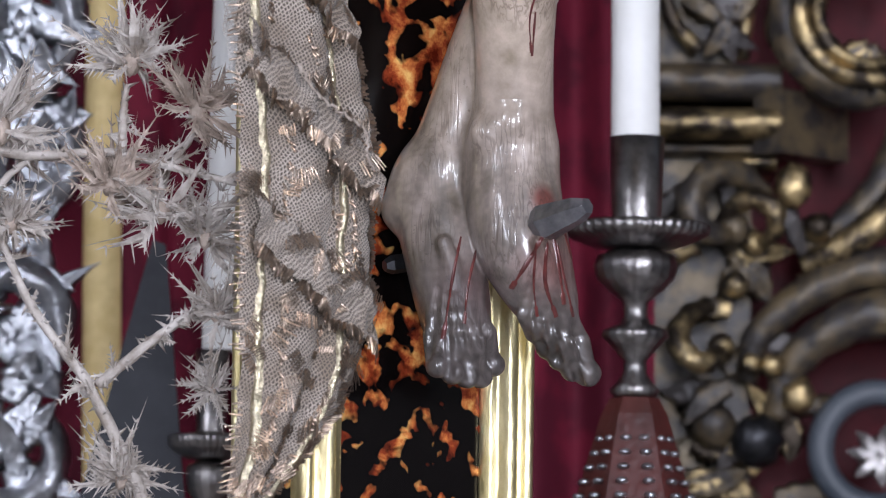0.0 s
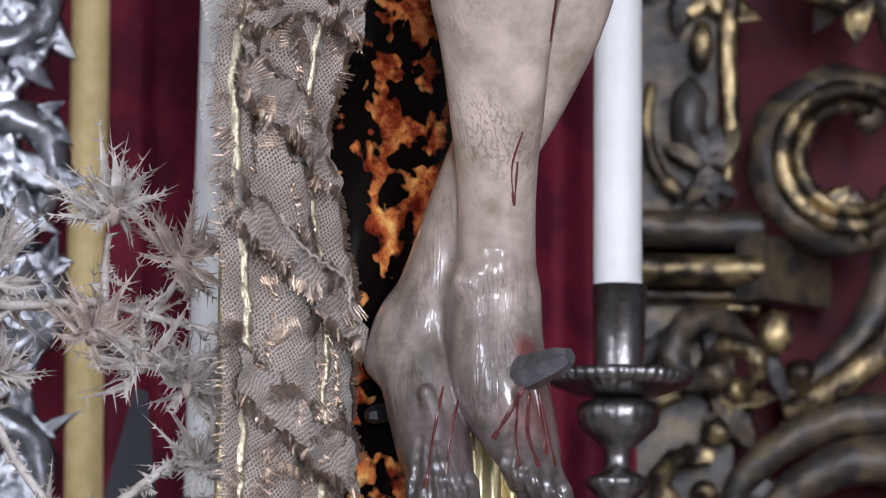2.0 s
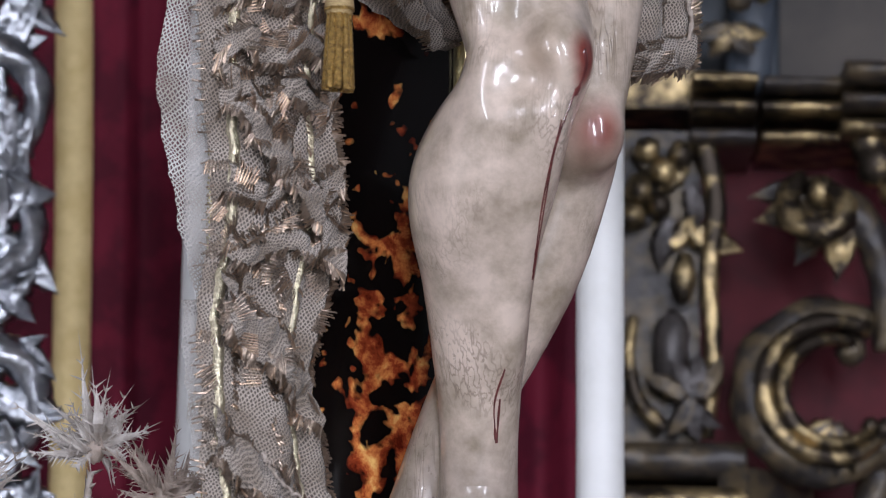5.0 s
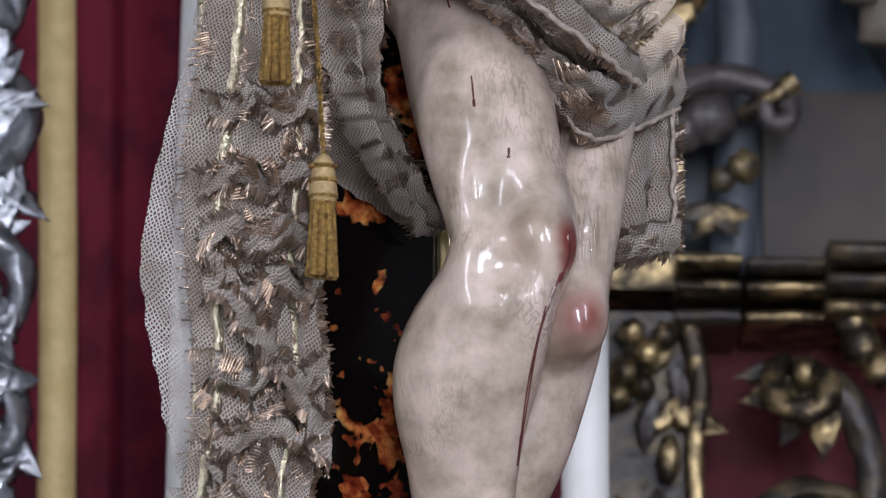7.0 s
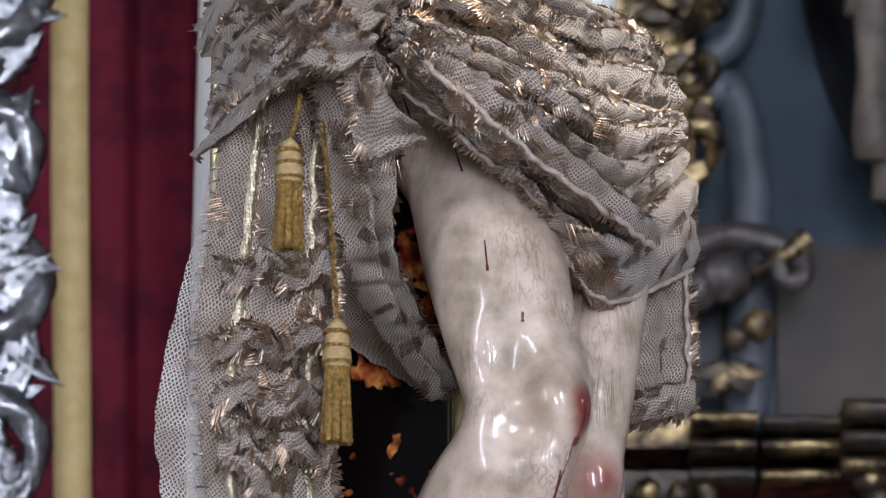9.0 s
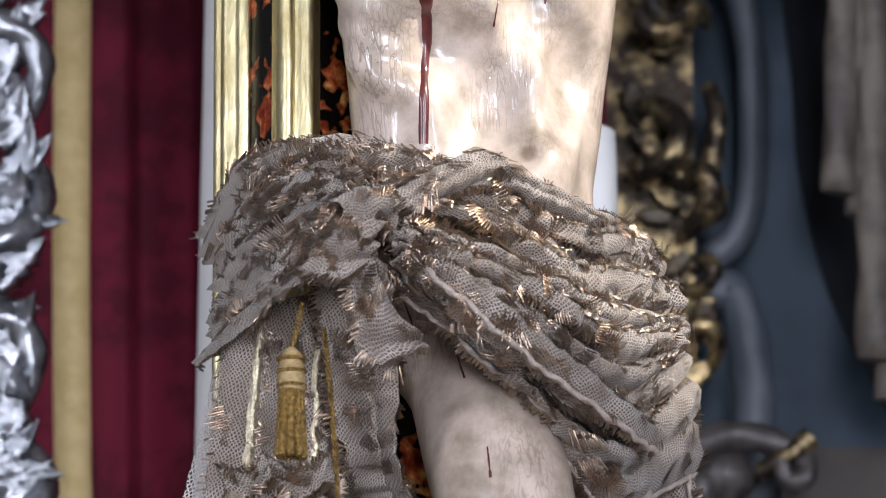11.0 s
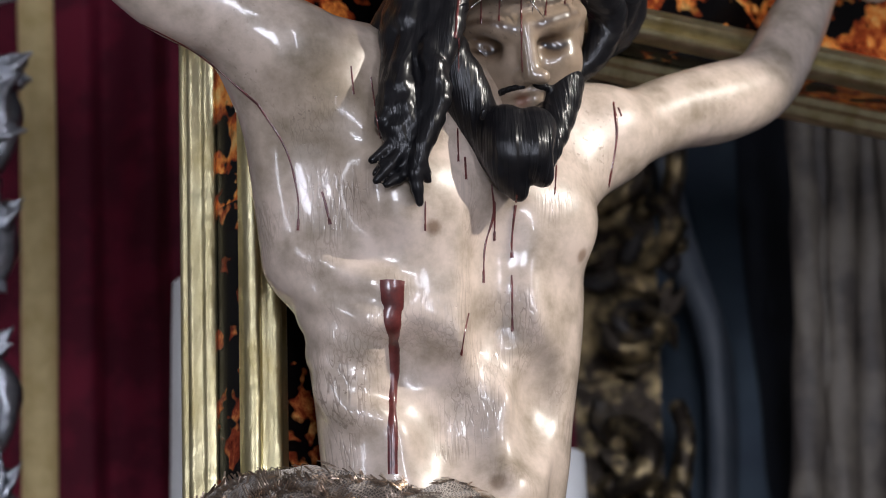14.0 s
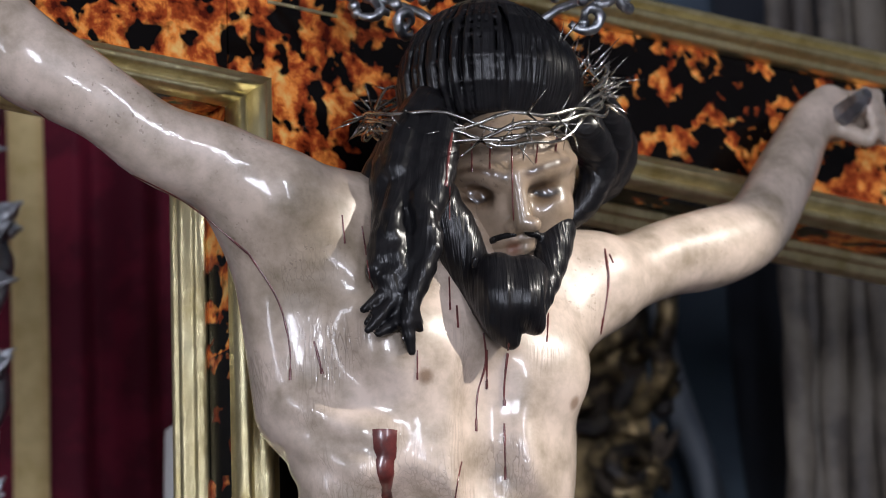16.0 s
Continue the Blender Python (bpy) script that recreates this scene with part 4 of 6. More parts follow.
def hair(f):
    b = Solid((-0.24, -0.02, 3.46), (0.3, 0.42, 4.05), 0.003)
    H = head_place
    b.ball(H(0.0, 0.0, 0.0), (0.098, 0.104, 0.09), 0.02, turn=-PSI)
    b.ball(H(-0.005, -0.05, -0.06), (0.085, 0.08, 0.10), 0.04, turn=-PSI)
    b.ball(H(0.022, 0.12, -0.222), (0.078, 0.09, 0.08), 0.012, turn=-PSI, cut=True)
    # strands combed from the crown of the head
    for i in range(56):
        t = radians(-70 + 320 * i / 55)
        w = 0.025 * noise.noise(Vector((i * 1.7, 0, 0)))
        p = [head_place(0.100 * math.cos(e) * math.cos(t + w * k) - 0.006, 0.105 * math.cos(e) * math.sin(t + w * k) + 0.015 * math.sin(e), 0.096 * math.sin(e)) for k, e in enumerate([radians(q) for q in (82, 66, 50, 34, 18, 2, -14, -32)])]
        for k in range(7):
            b.cone(p[k], 0.002 + 0.0005 * k, p[k + 1], 0.0025 + 0.0005 * k, 0.002)
    # long locks by the right cheek, bunched hair on the other side
    locks = [
        [(-0.044, 0.225, 3.848), (-0.083, 0.240, 3.783), (-0.076, 0.245, 3.736), (-0.118, 0.265, 3.670), (-0.104, 0.265, 3.627), (-0.136, 0.255, 3.578)],
        [(-0.044, 0.235, 3.838), (-0.059, 0.255, 3.775), (-0.072, 0.255, 3.720), (-0.084, 0.275, 3.660), (-0.101, 0.275, 3.598), (-0.089, 0.270, 3.556)],
        [(-0.049, 0.215, 3.837), (-0.088, 0.225, 3.766), (-0.089, 0.235, 3.717), (-0.126, 0.260, 3.644), (-0.102, 0.260, 3.599), (-0.125, 0.260, 3.574)],
        [(-0.043, 0.255, 3.812), (-0.047, 0.270, 3.760), (-0.068, 0.270, 3.710), (-0.083, 0.285, 3.677), (-0.099, 0.280, 3.610), (-0.081, 0.275, 3.582)],
        [(-0.047, 0.205, 3.834), (-0.083, 0.195, 3.770), (-0.089, 0.180, 3.754), (-0.112, 0.180, 3.750), (-0.134, 0.180, 3.772), (-0.139, 0.180, 3.778)],
    ]
    for dx, dy, dn in ((0.01, 0.012, 0.006), (-0.008, -0.012, 0.01)):
        locks += [[(p[0] + dx * math.sin(k * 1.9 + dy * 90), p[1] + dn, p[2] + dy) for k, p in enumerate(row)] for row in locks[:4]]
    for i, row in enumerate(locks):
        p = spline(row, 14)
        for j in range(13):
            t = j / 13
            r = 0.014 * (1 - t) ** 0.7 + 0.0045
            b.cone(tuple(p[j]), r, tuple(p[j + 1]), 0.014 * (1 - (j + 1) / 13) ** 0.7 + 0.0045, 0.003)
    for row in ([(0.217, 0.205, 3.909), (0.251, 0.195, 3.884), (0.256, 0.175, 3.850), (0.225, 0.165, 3.799)], [(0.185, 0.225, 3.869), (0.222, 0.205, 3.841), (0.211, 0.195, 3.801), (0.193, 0.185, 3.774)],
                [(0.247, 0.175, 3.910), (0.281, 0.165, 3.882), (0.270, 0.160, 3.843), (0.241, 0.160, 3.817)]):
        p = spline(row, 8)
        for j in range(7):
            b.cone(tuple(p[j]), 0.026 - 0.002 * j, tuple(p[j + 1]), 0.026 - 0.002 * (j + 1), 0.006)
    # beard in two points, moustache
    for row, r in (([(-0.018, 0.252, 3.711), (-0.000, 0.257, 3.666), (0.007, 0.282, 3.614), (0.017, 0.282, 3.583)], 0.026), ([(0.106, 0.277, 3.718), (0.089, 0.282, 3.667), (0.061, 0.297, 3.618), (0.049, 0.297, 3.597)], 0.022),
                   ([(0.016, 0.287, 3.648), (0.011, 0.302, 3.615), (0.021, 0.294, 3.593), (0.032, 0.287, 3.574)], 0.026), ([(0.046, 0.299, 3.648), (0.034, 0.312, 3.616), (0.044, 0.307, 3.600), (0.055, 0.302, 3.591)], 0.025),
                   ([(-0.032, 0.252, 3.741), (-0.019, 0.252, 3.691), (0.002, 0.252, 3.642), (0.013, 0.272, 3.598)], 0.022), ([(-0.007, 0.257, 3.691), (0.004, 0.272, 3.642), (0.003, 0.292, 3.597), (0.029, 0.287, 3.577)], 0.018)):
        p = spline(row, 8)
        for j in range(7):
            b.cone(tuple(p[j]), r * (1 - 0.09 * j), tuple(p[j + 1]), r * (1 - 0.09 * (j + 1)), 0.008)
    for r, line in ((0.0036, [(0.010, 0.330, 3.681), (-0.013, 0.330, 3.672), (-0.029, 0.320, 3.662), (-0.031, 0.310, 3.645)]), (0.0036, [(0.027, 0.330, 3.686), (0.045, 0.330, 3.685), (0.067, 0.320, 3.679), (0.073, 0.310, 3.662)])):
        q = [f.on(tuple(w), 0.0005) for w in spline(line, 9)]
        for u, w in zip(q, q[1:]):
            if sum((m - o) ** 2 for m, o in zip(u, w)) < 0.0009:
                b.cone(u, r, w, r, 0.004)
    return b.skin()




def streaks(tree, geo, rows):
    """Painted trickles laid on the carving's surface; rows: width in metres and a line of places."""
    for width, line in rows:
        p = spline([L(*q) for q in line], 8 * len(line))
        v = []
        n = len(p)
        for i, q in enumerate(p):
            way = (q - EYE_LEVEL).normalized()
            hit, nor, _, _ = tree.ray_cast(q - way * 0.5, way, 1.0)
            if hit is None:
                continue
            d = (p[min(i + 1, n - 1)] - p[max(0, i - 1)]).normalized()
            s = d.cross(nor).normalized()
            w = width * (0.75 + 0.4 * noise.noise(q * 60)) * (0.45 + 0.55 * math.sin(math.pi * min(1.0, 0.2 + i / n)))
            w = w if i < n - 4 else width * 0.95
            if width > 0.02:
                w = width * (0.4 + 0.6 * (1 - i / n) ** 2) * (1 + 0.1 * noise.noise(q * 40))
            v.append((hit, nor, s, w))
        g = []
        up = 0.0026 if width > 0.02 else 0.0012
        for hit, nor, s, w in v:
            g += [hit + s * w * 0.5 - nor * 0.0006, hit + s * w * 0.25 + nor * up, hit - s * w * 0.25 + nor * up, hit - s * w * 0.5 - nor * 0.0006]
        geo.add(g, [(i * 4 + k, i * 4 + k + 1, i * 4 + k + 5, i * 4 + k + 4) for i in range(len(v) - 1) for k in range(3) if (v[i][0] - v[i + 1][0]).length < 0.03])


def figure():
    brow = face()
    from mathutils.bvhtree import BVHTree
    verts, faces, slots, paint = [], [], [], []
    for k, (v, f) in enumerate((flesh((-0.72, -0.04, 2.27), (0.84, 0.42, 4.2), 0.0042), brow.skin(), hair(brow), flesh((-0.13, -0.03, 1.95), (0.2, 0.3, 2.29), 0.0024))):
        o = len(verts)
        verts += [Vector((q[0], -q[1], q[2])) for q in v]
        faces += [tuple(int(i) + o for i in q[::-1]) for q in f]
        slots += [1 if k == 2 else 0] * len(f)
    tree = BVHTree.FromPolygons(verts, faces)
    blood = Geo()
    streaks(tree, blood, [
        (0.028, [(-0.107, 0.240, 3.465), (-0.107, 0.240, 3.415), (-0.106, 0.240, 3.364), (-0.096, 0.220, 3.331), (-0.091, 0.210, 3.256)]),
        (0.005, [(0.014, 0.260, 3.589), (0.016, 0.260, 3.556), (0.003, 0.260, 3.515), (0.000, 0.260, 3.473)]), (0.004, [(0.018, 0.260, 3.570), (0.016, 0.260, 3.524)]),
        (0.005, [(0.048, 0.260, 3.584), (0.040, 0.260, 3.534), (0.039, 0.260, 3.508)]), (0.0035, [(0.038, 0.260, 3.488), (0.037, 0.260, 3.423)]),
        (0.004, [(-0.474, 0.120, 3.806), (-0.387, 0.140, 3.753), (-0.300, 0.150, 3.720), (-0.239, 0.180, 3.662)]), (0.004, [(-0.239, 0.180, 3.662), (-0.210, 0.190, 3.612), (-0.202, 0.200, 3.558), (-0.202, 0.200, 3.517)]),
        (0.005, [(-0.170, 0.200, 3.567), (-0.165, 0.200, 3.551), (-0.160, 0.200, 3.531)]), (0.006, [(0.229, 0.200, 3.741), (0.232, 0.200, 3.701), (0.218, 0.200, 3.638)]), (0.003, [(0.235, 0.200, 3.736), (0.240, 0.200, 3.726)]),
        (0.003, [(-0.116, 0.180, 3.729), (-0.113, 0.180, 3.696)]), (0.003, [(-0.090, 0.180, 3.720), (-0.094, 0.200, 3.654), (-0.091, 0.200, 3.642)]), (0.003, [(0.012, 0.200, 3.672), (0.012, 0.200, 3.633)]), (0.004, [(0.021, 0.200, 3.640), (0.022, 0.200, 3.614)]),
        (0.004, [(-0.007, 0.240, 3.443), (-0.014, 0.240, 3.416), (-0.018, 0.240, 3.393)]), (0.0025, [(0.110, 0.250, 3.630), (0.107, 0.250, 3.596)]), (0.003, [(-0.068, 0.250, 3.559), (-0.069, 0.250, 3.525)]),
        (0.006, [(-0.023, 0.265, 3.815), (-0.037, 0.275, 3.773), (-0.040, 0.275, 3.746)]), (0.003, [(-0.011, 0.285, 3.801), (-0.019, 0.295, 3.760)]), (0.003, [(0.029, 0.305, 3.799), (0.021, 0.315, 3.744), (0.007, 0.335, 3.696)]),
        (0.003, [(0.007, 0.295, 3.801), (-0.002, 0.305, 3.763)]), (0.003, [(0.065, 0.305, 3.809), (0.054, 0.315, 3.777)]), (0.003, [(0.091, 0.305, 3.817), (0.081, 0.315, 3.795)]), (0.002, [(-0.036, 0.275, 3.747), (-0.044, 0.285, 3.703)]),
        (0.012, [(0.012, 0.360, 2.735), (0.021, 0.350, 2.717), (0.022, 0.330, 2.690)]), (0.0035, [(0.022, 0.330, 2.696), (0.004, 0.320, 2.634), (0.004, 0.300, 2.571), (0.004, 0.280, 2.498)]),
        (0.004, [(-0.058, 0.280, 2.911), (-0.054, 0.280, 2.878)]), (0.005, [(-0.023, 0.300, 2.834), (-0.023, 0.300, 2.823)]), (0.003, [(-0.138, 0.240, 3.070), (-0.120, 0.240, 3.029)]), (0.003, [(-0.086, 0.240, 3.058), (-0.059, 0.240, 2.993)]),
        (0.004, [(0.097, 0.200, 2.691), (0.075, 0.200, 2.608), (0.061, 0.200, 2.520)]), (0.004, [(0.026, 0.200, 2.413), (0.013, 0.200, 2.375), (0.015, 0.200, 2.336)]), (0.004, [(0.020, 0.200, 2.381), (0.030, 0.180, 2.336)]),
        (0.008, [(0.033, 0.200, 2.140), (0.011, 0.200, 2.108), (-0.007, 0.200, 2.083)]), (0.007, [(0.039, 0.200, 2.134), (0.037, 0.200, 2.092), (0.052, 0.200, 2.056)]), (0.006, [(0.051, 0.200, 2.135), (0.063, 0.200, 2.093), (0.074, 0.200, 2.058)]), (0.005, [(0.025, 0.200, 2.133), (0.022, 0.200, 2.091), (0.027, 0.200, 2.055)]),
        (0.006, [(-0.018, 0.120, 2.143), (-0.029, 0.120, 2.093), (-0.039, 0.120, 2.032)]),
        (0.007, [(0.060, 0.200, 2.150), (0.074, 0.200, 2.110), (0.088, 0.200, 2.060)]), (0.008, [(0.045, 0.200, 2.150), (0.054, 0.200, 2.110), (0.062, 0.200, 2.070)]), (0.005, [(0.002, 0.120, 2.130), (-0.008, 0.120, 2.090), (-0.012, 0.120, 2.05)]),
    ])
    for geo, slot in ((blood, 2),):
        o = len(verts)
        verts += geo.v
        faces += [tuple(i + o for i in q) for q in geo.f]
        slots += [slot] * len(geo.f)
    me = mesh_of("crucified_figure", verts, faces, [SKIN, HAIR, BLOOD], slots)
    # bruised and rubbed tones: greyer feet, dark nipples, wound edges, lips; shade added below
    co = np.array([tuple(v) for v in verts])
    tone = np.ones((len(co), 4), dtype=np.float32)

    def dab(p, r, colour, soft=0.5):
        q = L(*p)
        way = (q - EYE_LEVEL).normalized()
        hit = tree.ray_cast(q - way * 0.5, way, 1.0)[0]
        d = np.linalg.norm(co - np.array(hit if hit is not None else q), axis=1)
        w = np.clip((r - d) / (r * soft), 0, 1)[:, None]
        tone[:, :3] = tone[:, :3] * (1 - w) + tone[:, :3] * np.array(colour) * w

    # ankles and feet darker and greyer downwards
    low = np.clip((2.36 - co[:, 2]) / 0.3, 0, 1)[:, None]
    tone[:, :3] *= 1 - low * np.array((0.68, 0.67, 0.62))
    # grime in the grain, and toes darker towards their tips
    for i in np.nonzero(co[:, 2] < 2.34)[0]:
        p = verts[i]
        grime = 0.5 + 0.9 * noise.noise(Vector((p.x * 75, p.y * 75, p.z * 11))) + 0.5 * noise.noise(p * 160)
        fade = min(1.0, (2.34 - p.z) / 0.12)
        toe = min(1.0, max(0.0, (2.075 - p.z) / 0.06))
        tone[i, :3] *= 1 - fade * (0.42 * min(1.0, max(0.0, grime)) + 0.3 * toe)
    # face browner than the body, with shade from hair and crown painted in
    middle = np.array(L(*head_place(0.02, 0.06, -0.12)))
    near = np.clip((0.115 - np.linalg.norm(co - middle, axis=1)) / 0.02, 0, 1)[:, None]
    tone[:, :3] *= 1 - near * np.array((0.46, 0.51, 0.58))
    # olive patina on shoulder and armpit, with the head's cast shade painted in
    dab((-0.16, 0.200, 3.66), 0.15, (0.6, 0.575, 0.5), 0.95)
    dab((-0.051, 0.240, 3.535), 0.011, (0.5, 0.42, 0.36))
    dab((0.149, 0.240, 3.534), 0.011, (0.5, 0.42, 0.36))
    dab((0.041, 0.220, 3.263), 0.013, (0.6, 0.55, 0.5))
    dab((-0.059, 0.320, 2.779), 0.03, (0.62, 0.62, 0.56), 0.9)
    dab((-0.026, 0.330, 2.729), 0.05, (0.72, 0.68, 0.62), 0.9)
    dab((0.099, 0.270, 2.671), 0.045, (0.42, 0.15, 0.13), 0.8)
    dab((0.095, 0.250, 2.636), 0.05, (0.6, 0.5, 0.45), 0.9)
    dab((0.024, 0.350, 2.732), 0.032, (0.42, 0.1, 0.09), 0.6)
    dab((0.026, 0.340, 2.710), 0.02, (0.5, 0.16, 0.14), 0.8)
    dab((0.043, 0.190, 2.181), 0.024, (0.55, 0.22, 0.2), 0.6)
    dab((0.058, 0.190, 2.112), 0.055, (0.85, 0.5, 0.5), 0.9)
    dab((-0.005, 0.120, 2.09), 0.045, (0.75, 0.62, 0.66), 0.9)
    dab((0.013, 0.325, 3.668), 0.012, (0.7, 0.45, 0.4), 0.6)
    # eye hollows and lids: shade put into the colour
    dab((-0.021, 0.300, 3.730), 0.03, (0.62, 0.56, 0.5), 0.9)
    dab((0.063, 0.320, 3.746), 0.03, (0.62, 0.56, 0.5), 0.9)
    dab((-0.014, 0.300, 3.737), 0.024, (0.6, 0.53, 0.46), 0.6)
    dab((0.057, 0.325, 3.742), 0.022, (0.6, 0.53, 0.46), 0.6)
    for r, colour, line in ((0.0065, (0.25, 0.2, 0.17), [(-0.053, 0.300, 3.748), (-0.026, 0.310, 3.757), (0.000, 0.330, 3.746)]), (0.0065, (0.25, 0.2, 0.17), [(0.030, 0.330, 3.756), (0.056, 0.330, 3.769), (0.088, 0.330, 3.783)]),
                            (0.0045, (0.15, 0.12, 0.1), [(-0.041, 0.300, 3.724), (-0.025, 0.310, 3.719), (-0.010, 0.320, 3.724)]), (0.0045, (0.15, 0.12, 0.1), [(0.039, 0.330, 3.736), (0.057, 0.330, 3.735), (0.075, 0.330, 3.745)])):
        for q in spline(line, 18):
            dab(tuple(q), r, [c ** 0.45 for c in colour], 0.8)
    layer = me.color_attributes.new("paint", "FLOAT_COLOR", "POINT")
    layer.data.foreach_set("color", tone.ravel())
    ob = new("crucified_figure", me)
    ob.matrix_world = CROSS
    tagged(ob, "varnished carved wooden crucified figure with dark painted hair", "statue")


figure()


# ---- nails ----
def nail(tip, base, r0, r1, mat, label):
    """A forged nail: shaft, and a faceted head that tapers to its top."""
    p, q = L(*base), L(*tip)
    ob = thing("nail", CROSS, label, "nail")
    g = Geo()
    d = (q - p)
    g.tube([p - d * 1.2, p], r0 * 0.55, 6)
    part("shaft", g, mat, ob, smooth=False)
    g = Geo()
    g.tube([p - d * 0.04, p + d * 0.12, p + d * 0.8, q], [r0 * 0.8, r0, r1, r1 * 0.62], 6)
    part("head", g, mat, ob, smooth=False)


nail((0.052, 0.255, 2.170), (0.036, 0.190, 2.154), 0.021, 0.015, IRON, "faceted grey iron nail driven through the feet")
nail((-0.056, 0.030, 2.116), (-0.016, 0.035, 2.124), 0.0105, 0.0105, DARK_IRON, "short black iron peg beside the heel")
nail((0.668, 0.150, 4.028), (0.667, 0.100, 4.015), 0.016, 0.012, IRON, "faceted iron nail driven through the hand")


# ---- crown of thorns and silver halo ----
def crown():
    ob = thing("crown_of_thorns", CROSS, "silvery metal crown of twisted thorn branches on dark hair", "crown")
    rnd = random.Random(4)
    for b in range(6):
        pts, g = [], Geo()
        ph = rnd.random() * 6.28
        for i in range(49):
            a = 2 * math.pi * i / 48
            w = 0.011 * math.sin(3 * a + ph) + 0.004 * math.sin(9 * a + ph * 2)
            r = 1 + 0.05 * math.sin(2 * a + ph * 1.7) + 0.27 * math.exp(-((a - 2.45) / 0.65) ** 2)
            x, d = 0.126 * r * math.cos(a), 0.124 * r * math.sin(a)
            z = -0.018 + 0.014 * math.cos(a) - 0.082 * math.sin(a) + w + 0.004 * (b - 2)
            pts.append(L(*head_place(x, d, z)))
        g.tube(pts, 0.0022, 6, 1.0, 0.15)
        branch = part("branch", g, CROWN, ob)
        for k in range(26):
            i = rnd.randrange(48)
            c = pts[i]
            out = (c - L(*head_place(0, 0, -0.03))).normalized()
            d = out * rnd.uniform(0.5, 1.0) + Vector((rnd.uniform(-1, 1), rnd.uniform(-1, 1), rnd.uniform(-1, 1))) * 0.9
            g = Geo()
            g.spike(c, d, rnd.uniform(0.018, 0.045), 0.0021, Vector((rnd.uniform(-1, 1), rnd.uniform(-1, 1), rnd.uniform(-1, 1))) * 0.012)
            part("thorn", g, CROWN, branch)
    for k in range(14):
        a = rnd.uniform(-0.5, 0.9)
        c = L(*head_place(0.118 * math.cos(a), 0.12 * math.sin(a), -0.01 + rnd.uniform(-0.01, 0.05)))
        g = Geo()
        g.spike(c, Vector((0.7, -0.3, rnd.uniform(0.2, 1.0))), rnd.uniform(0.022, 0.042), 0.0020, Vector((rnd.uniform(-1, 1), 0, rnd.uniform(-0.2, 1))) * 0.02)
        part("thorn", g, CROWN, ob)


crown()


def halo():
    ob = thing("silver_halo", CROSS, "chased silver scrollwork halo behind the head", "halo")
    H = lambda x, d, z: L(*head_place(x, d, z))
    for sx in (-1, 1):
        for c, r, s, t in ((H(sx * 0.15, -0.02, 0.108), 0.03, 30, 0.8), (H(sx * 0.105, -0.01, 0.085), 0.018, 200, 1.1), (H(sx * 0.125, -0.02, 0.135), 0.03, 250, 0.9), (H(sx * 0.085, -0.02, 0.14), 0.026, 120, 1.0)):
            g = Geo()
            g.scroll(c, r, r * 0.3, s if sx > 0 else 180 - s, t * sx, 0.006)
            part("scroll", g, SILVER, ob)
        for k in range(6):
            g = Geo()
            g.blob(H(sx * (0.075 + 0.016 * k), -0.015, 0.118 + 0.006 * math.sin(k * 2.1)), 0.0075, 8, 6)
            part("bead", g, SILVER, ob)
        for k in range(3):
            g = Geo()
            g.leaf(H(sx * (0.10 + 0.03 * k), -0.01, 0.12), 90 - sx * (40 + 20 * k), 0.06, 0.025, 0.2)
            part("leaf", g, SILVER, ob)
    g = Geo()
    g.tube([H(-0.2, -0.045, 0.16), H(-0.08, -0.06, 0.12), H(0.0, -0.05, 0.06), H(0.08, -0.06, 0.12), H(0.2, -0.045, 0.16)], 0.006, 6)
    part("bracket", g, SILVER, ob)


halo()


# ---- the loincloth: draped sheets of gauze sewn with tinsel ----
class Sheet:
    """A cloth between two edge lines, with folds that run along u."""

    def __init__(self, one, two, bulge, folds, amp, seed, crumple=0.006, waves=0.0):
        self.one, self.two = spline([L(*p) for p in one], 120), spline([L(*p) for p in two], 120)
        self.bulge, self.folds, self.amp, self.seed, self.crumple, self.waves = bulge, folds, amp, seed, crumple, waves

    def at(self, u, v):
        k = min(118.999, max(0, u * 119))
        i = int(k)
        a = self.one[i].lerp(self.one[i + 1], k - i)
        b = self.two[i].lerp(self.two[i + 1], k - i)
        p = a.lerp(b, v)
        s = self.seed * 7.3
        ph = 2.2 * noise.noise(Vector((u * 2.5, v * 1.5, s)))
        f = 2 * abs(math.sin(v * math.pi * self.folds + 0.5 * ph + 0.5 * u * self.waves)) ** 0.75 - 1
        d = self.bulge * math.sin(math.pi * v) ** 0.7 + self.amp * f
        q = p * 34
        d += self.crumple * (noise.noise(q + Vector((s, 0, 0))) + 0.6 * noise.noise(q * 2.3 + Vector((0, s, 0))))
        edge = 0.004 * noise.noise(p * 60)
        return p + Vector((edge, -d, edge))

    def geo(self, nu, nv):
        g = Geo()
        P = [[self.at(i / nu, j / nv) for j in range(nv + 1)] for i in range(nu + 1)]
        uu = np.cumsum([0] + [(P[i + 1][nv // 2] - P[i][nv // 2]).length for i in range(nu)])
        for i in range(nu + 1):
            acc = 0.0
            for j in range(nv + 1):
                if j:
                    acc += (P[i][j] - P[i][j - 1]).length
                g.v.append(P[i][j])
                g.uv.append((acc, uu[i]))
        g.f = [(i * (nv + 1) + j, i * (nv + 1) + j + 1, (i + 1) * (nv + 1) + j + 1, (i + 1) * (nv + 1) + j) for i in range(nu) for j in range(nv)]
        return g

    def basis(self, u, v):
        p = self.at(u, v)
        du, dv = self.at(min(1, u + 0.01), v) - p, self.at(u, min(1, v + 0.02)) - p
        du = du if du.length > 1e-6 else p - self.at(u - 0.01, v)
        dv = dv if dv.length > 1e-6 else p - self.at(u, v - 0.02)
        du, dv = du.normalized(), dv.normalized()
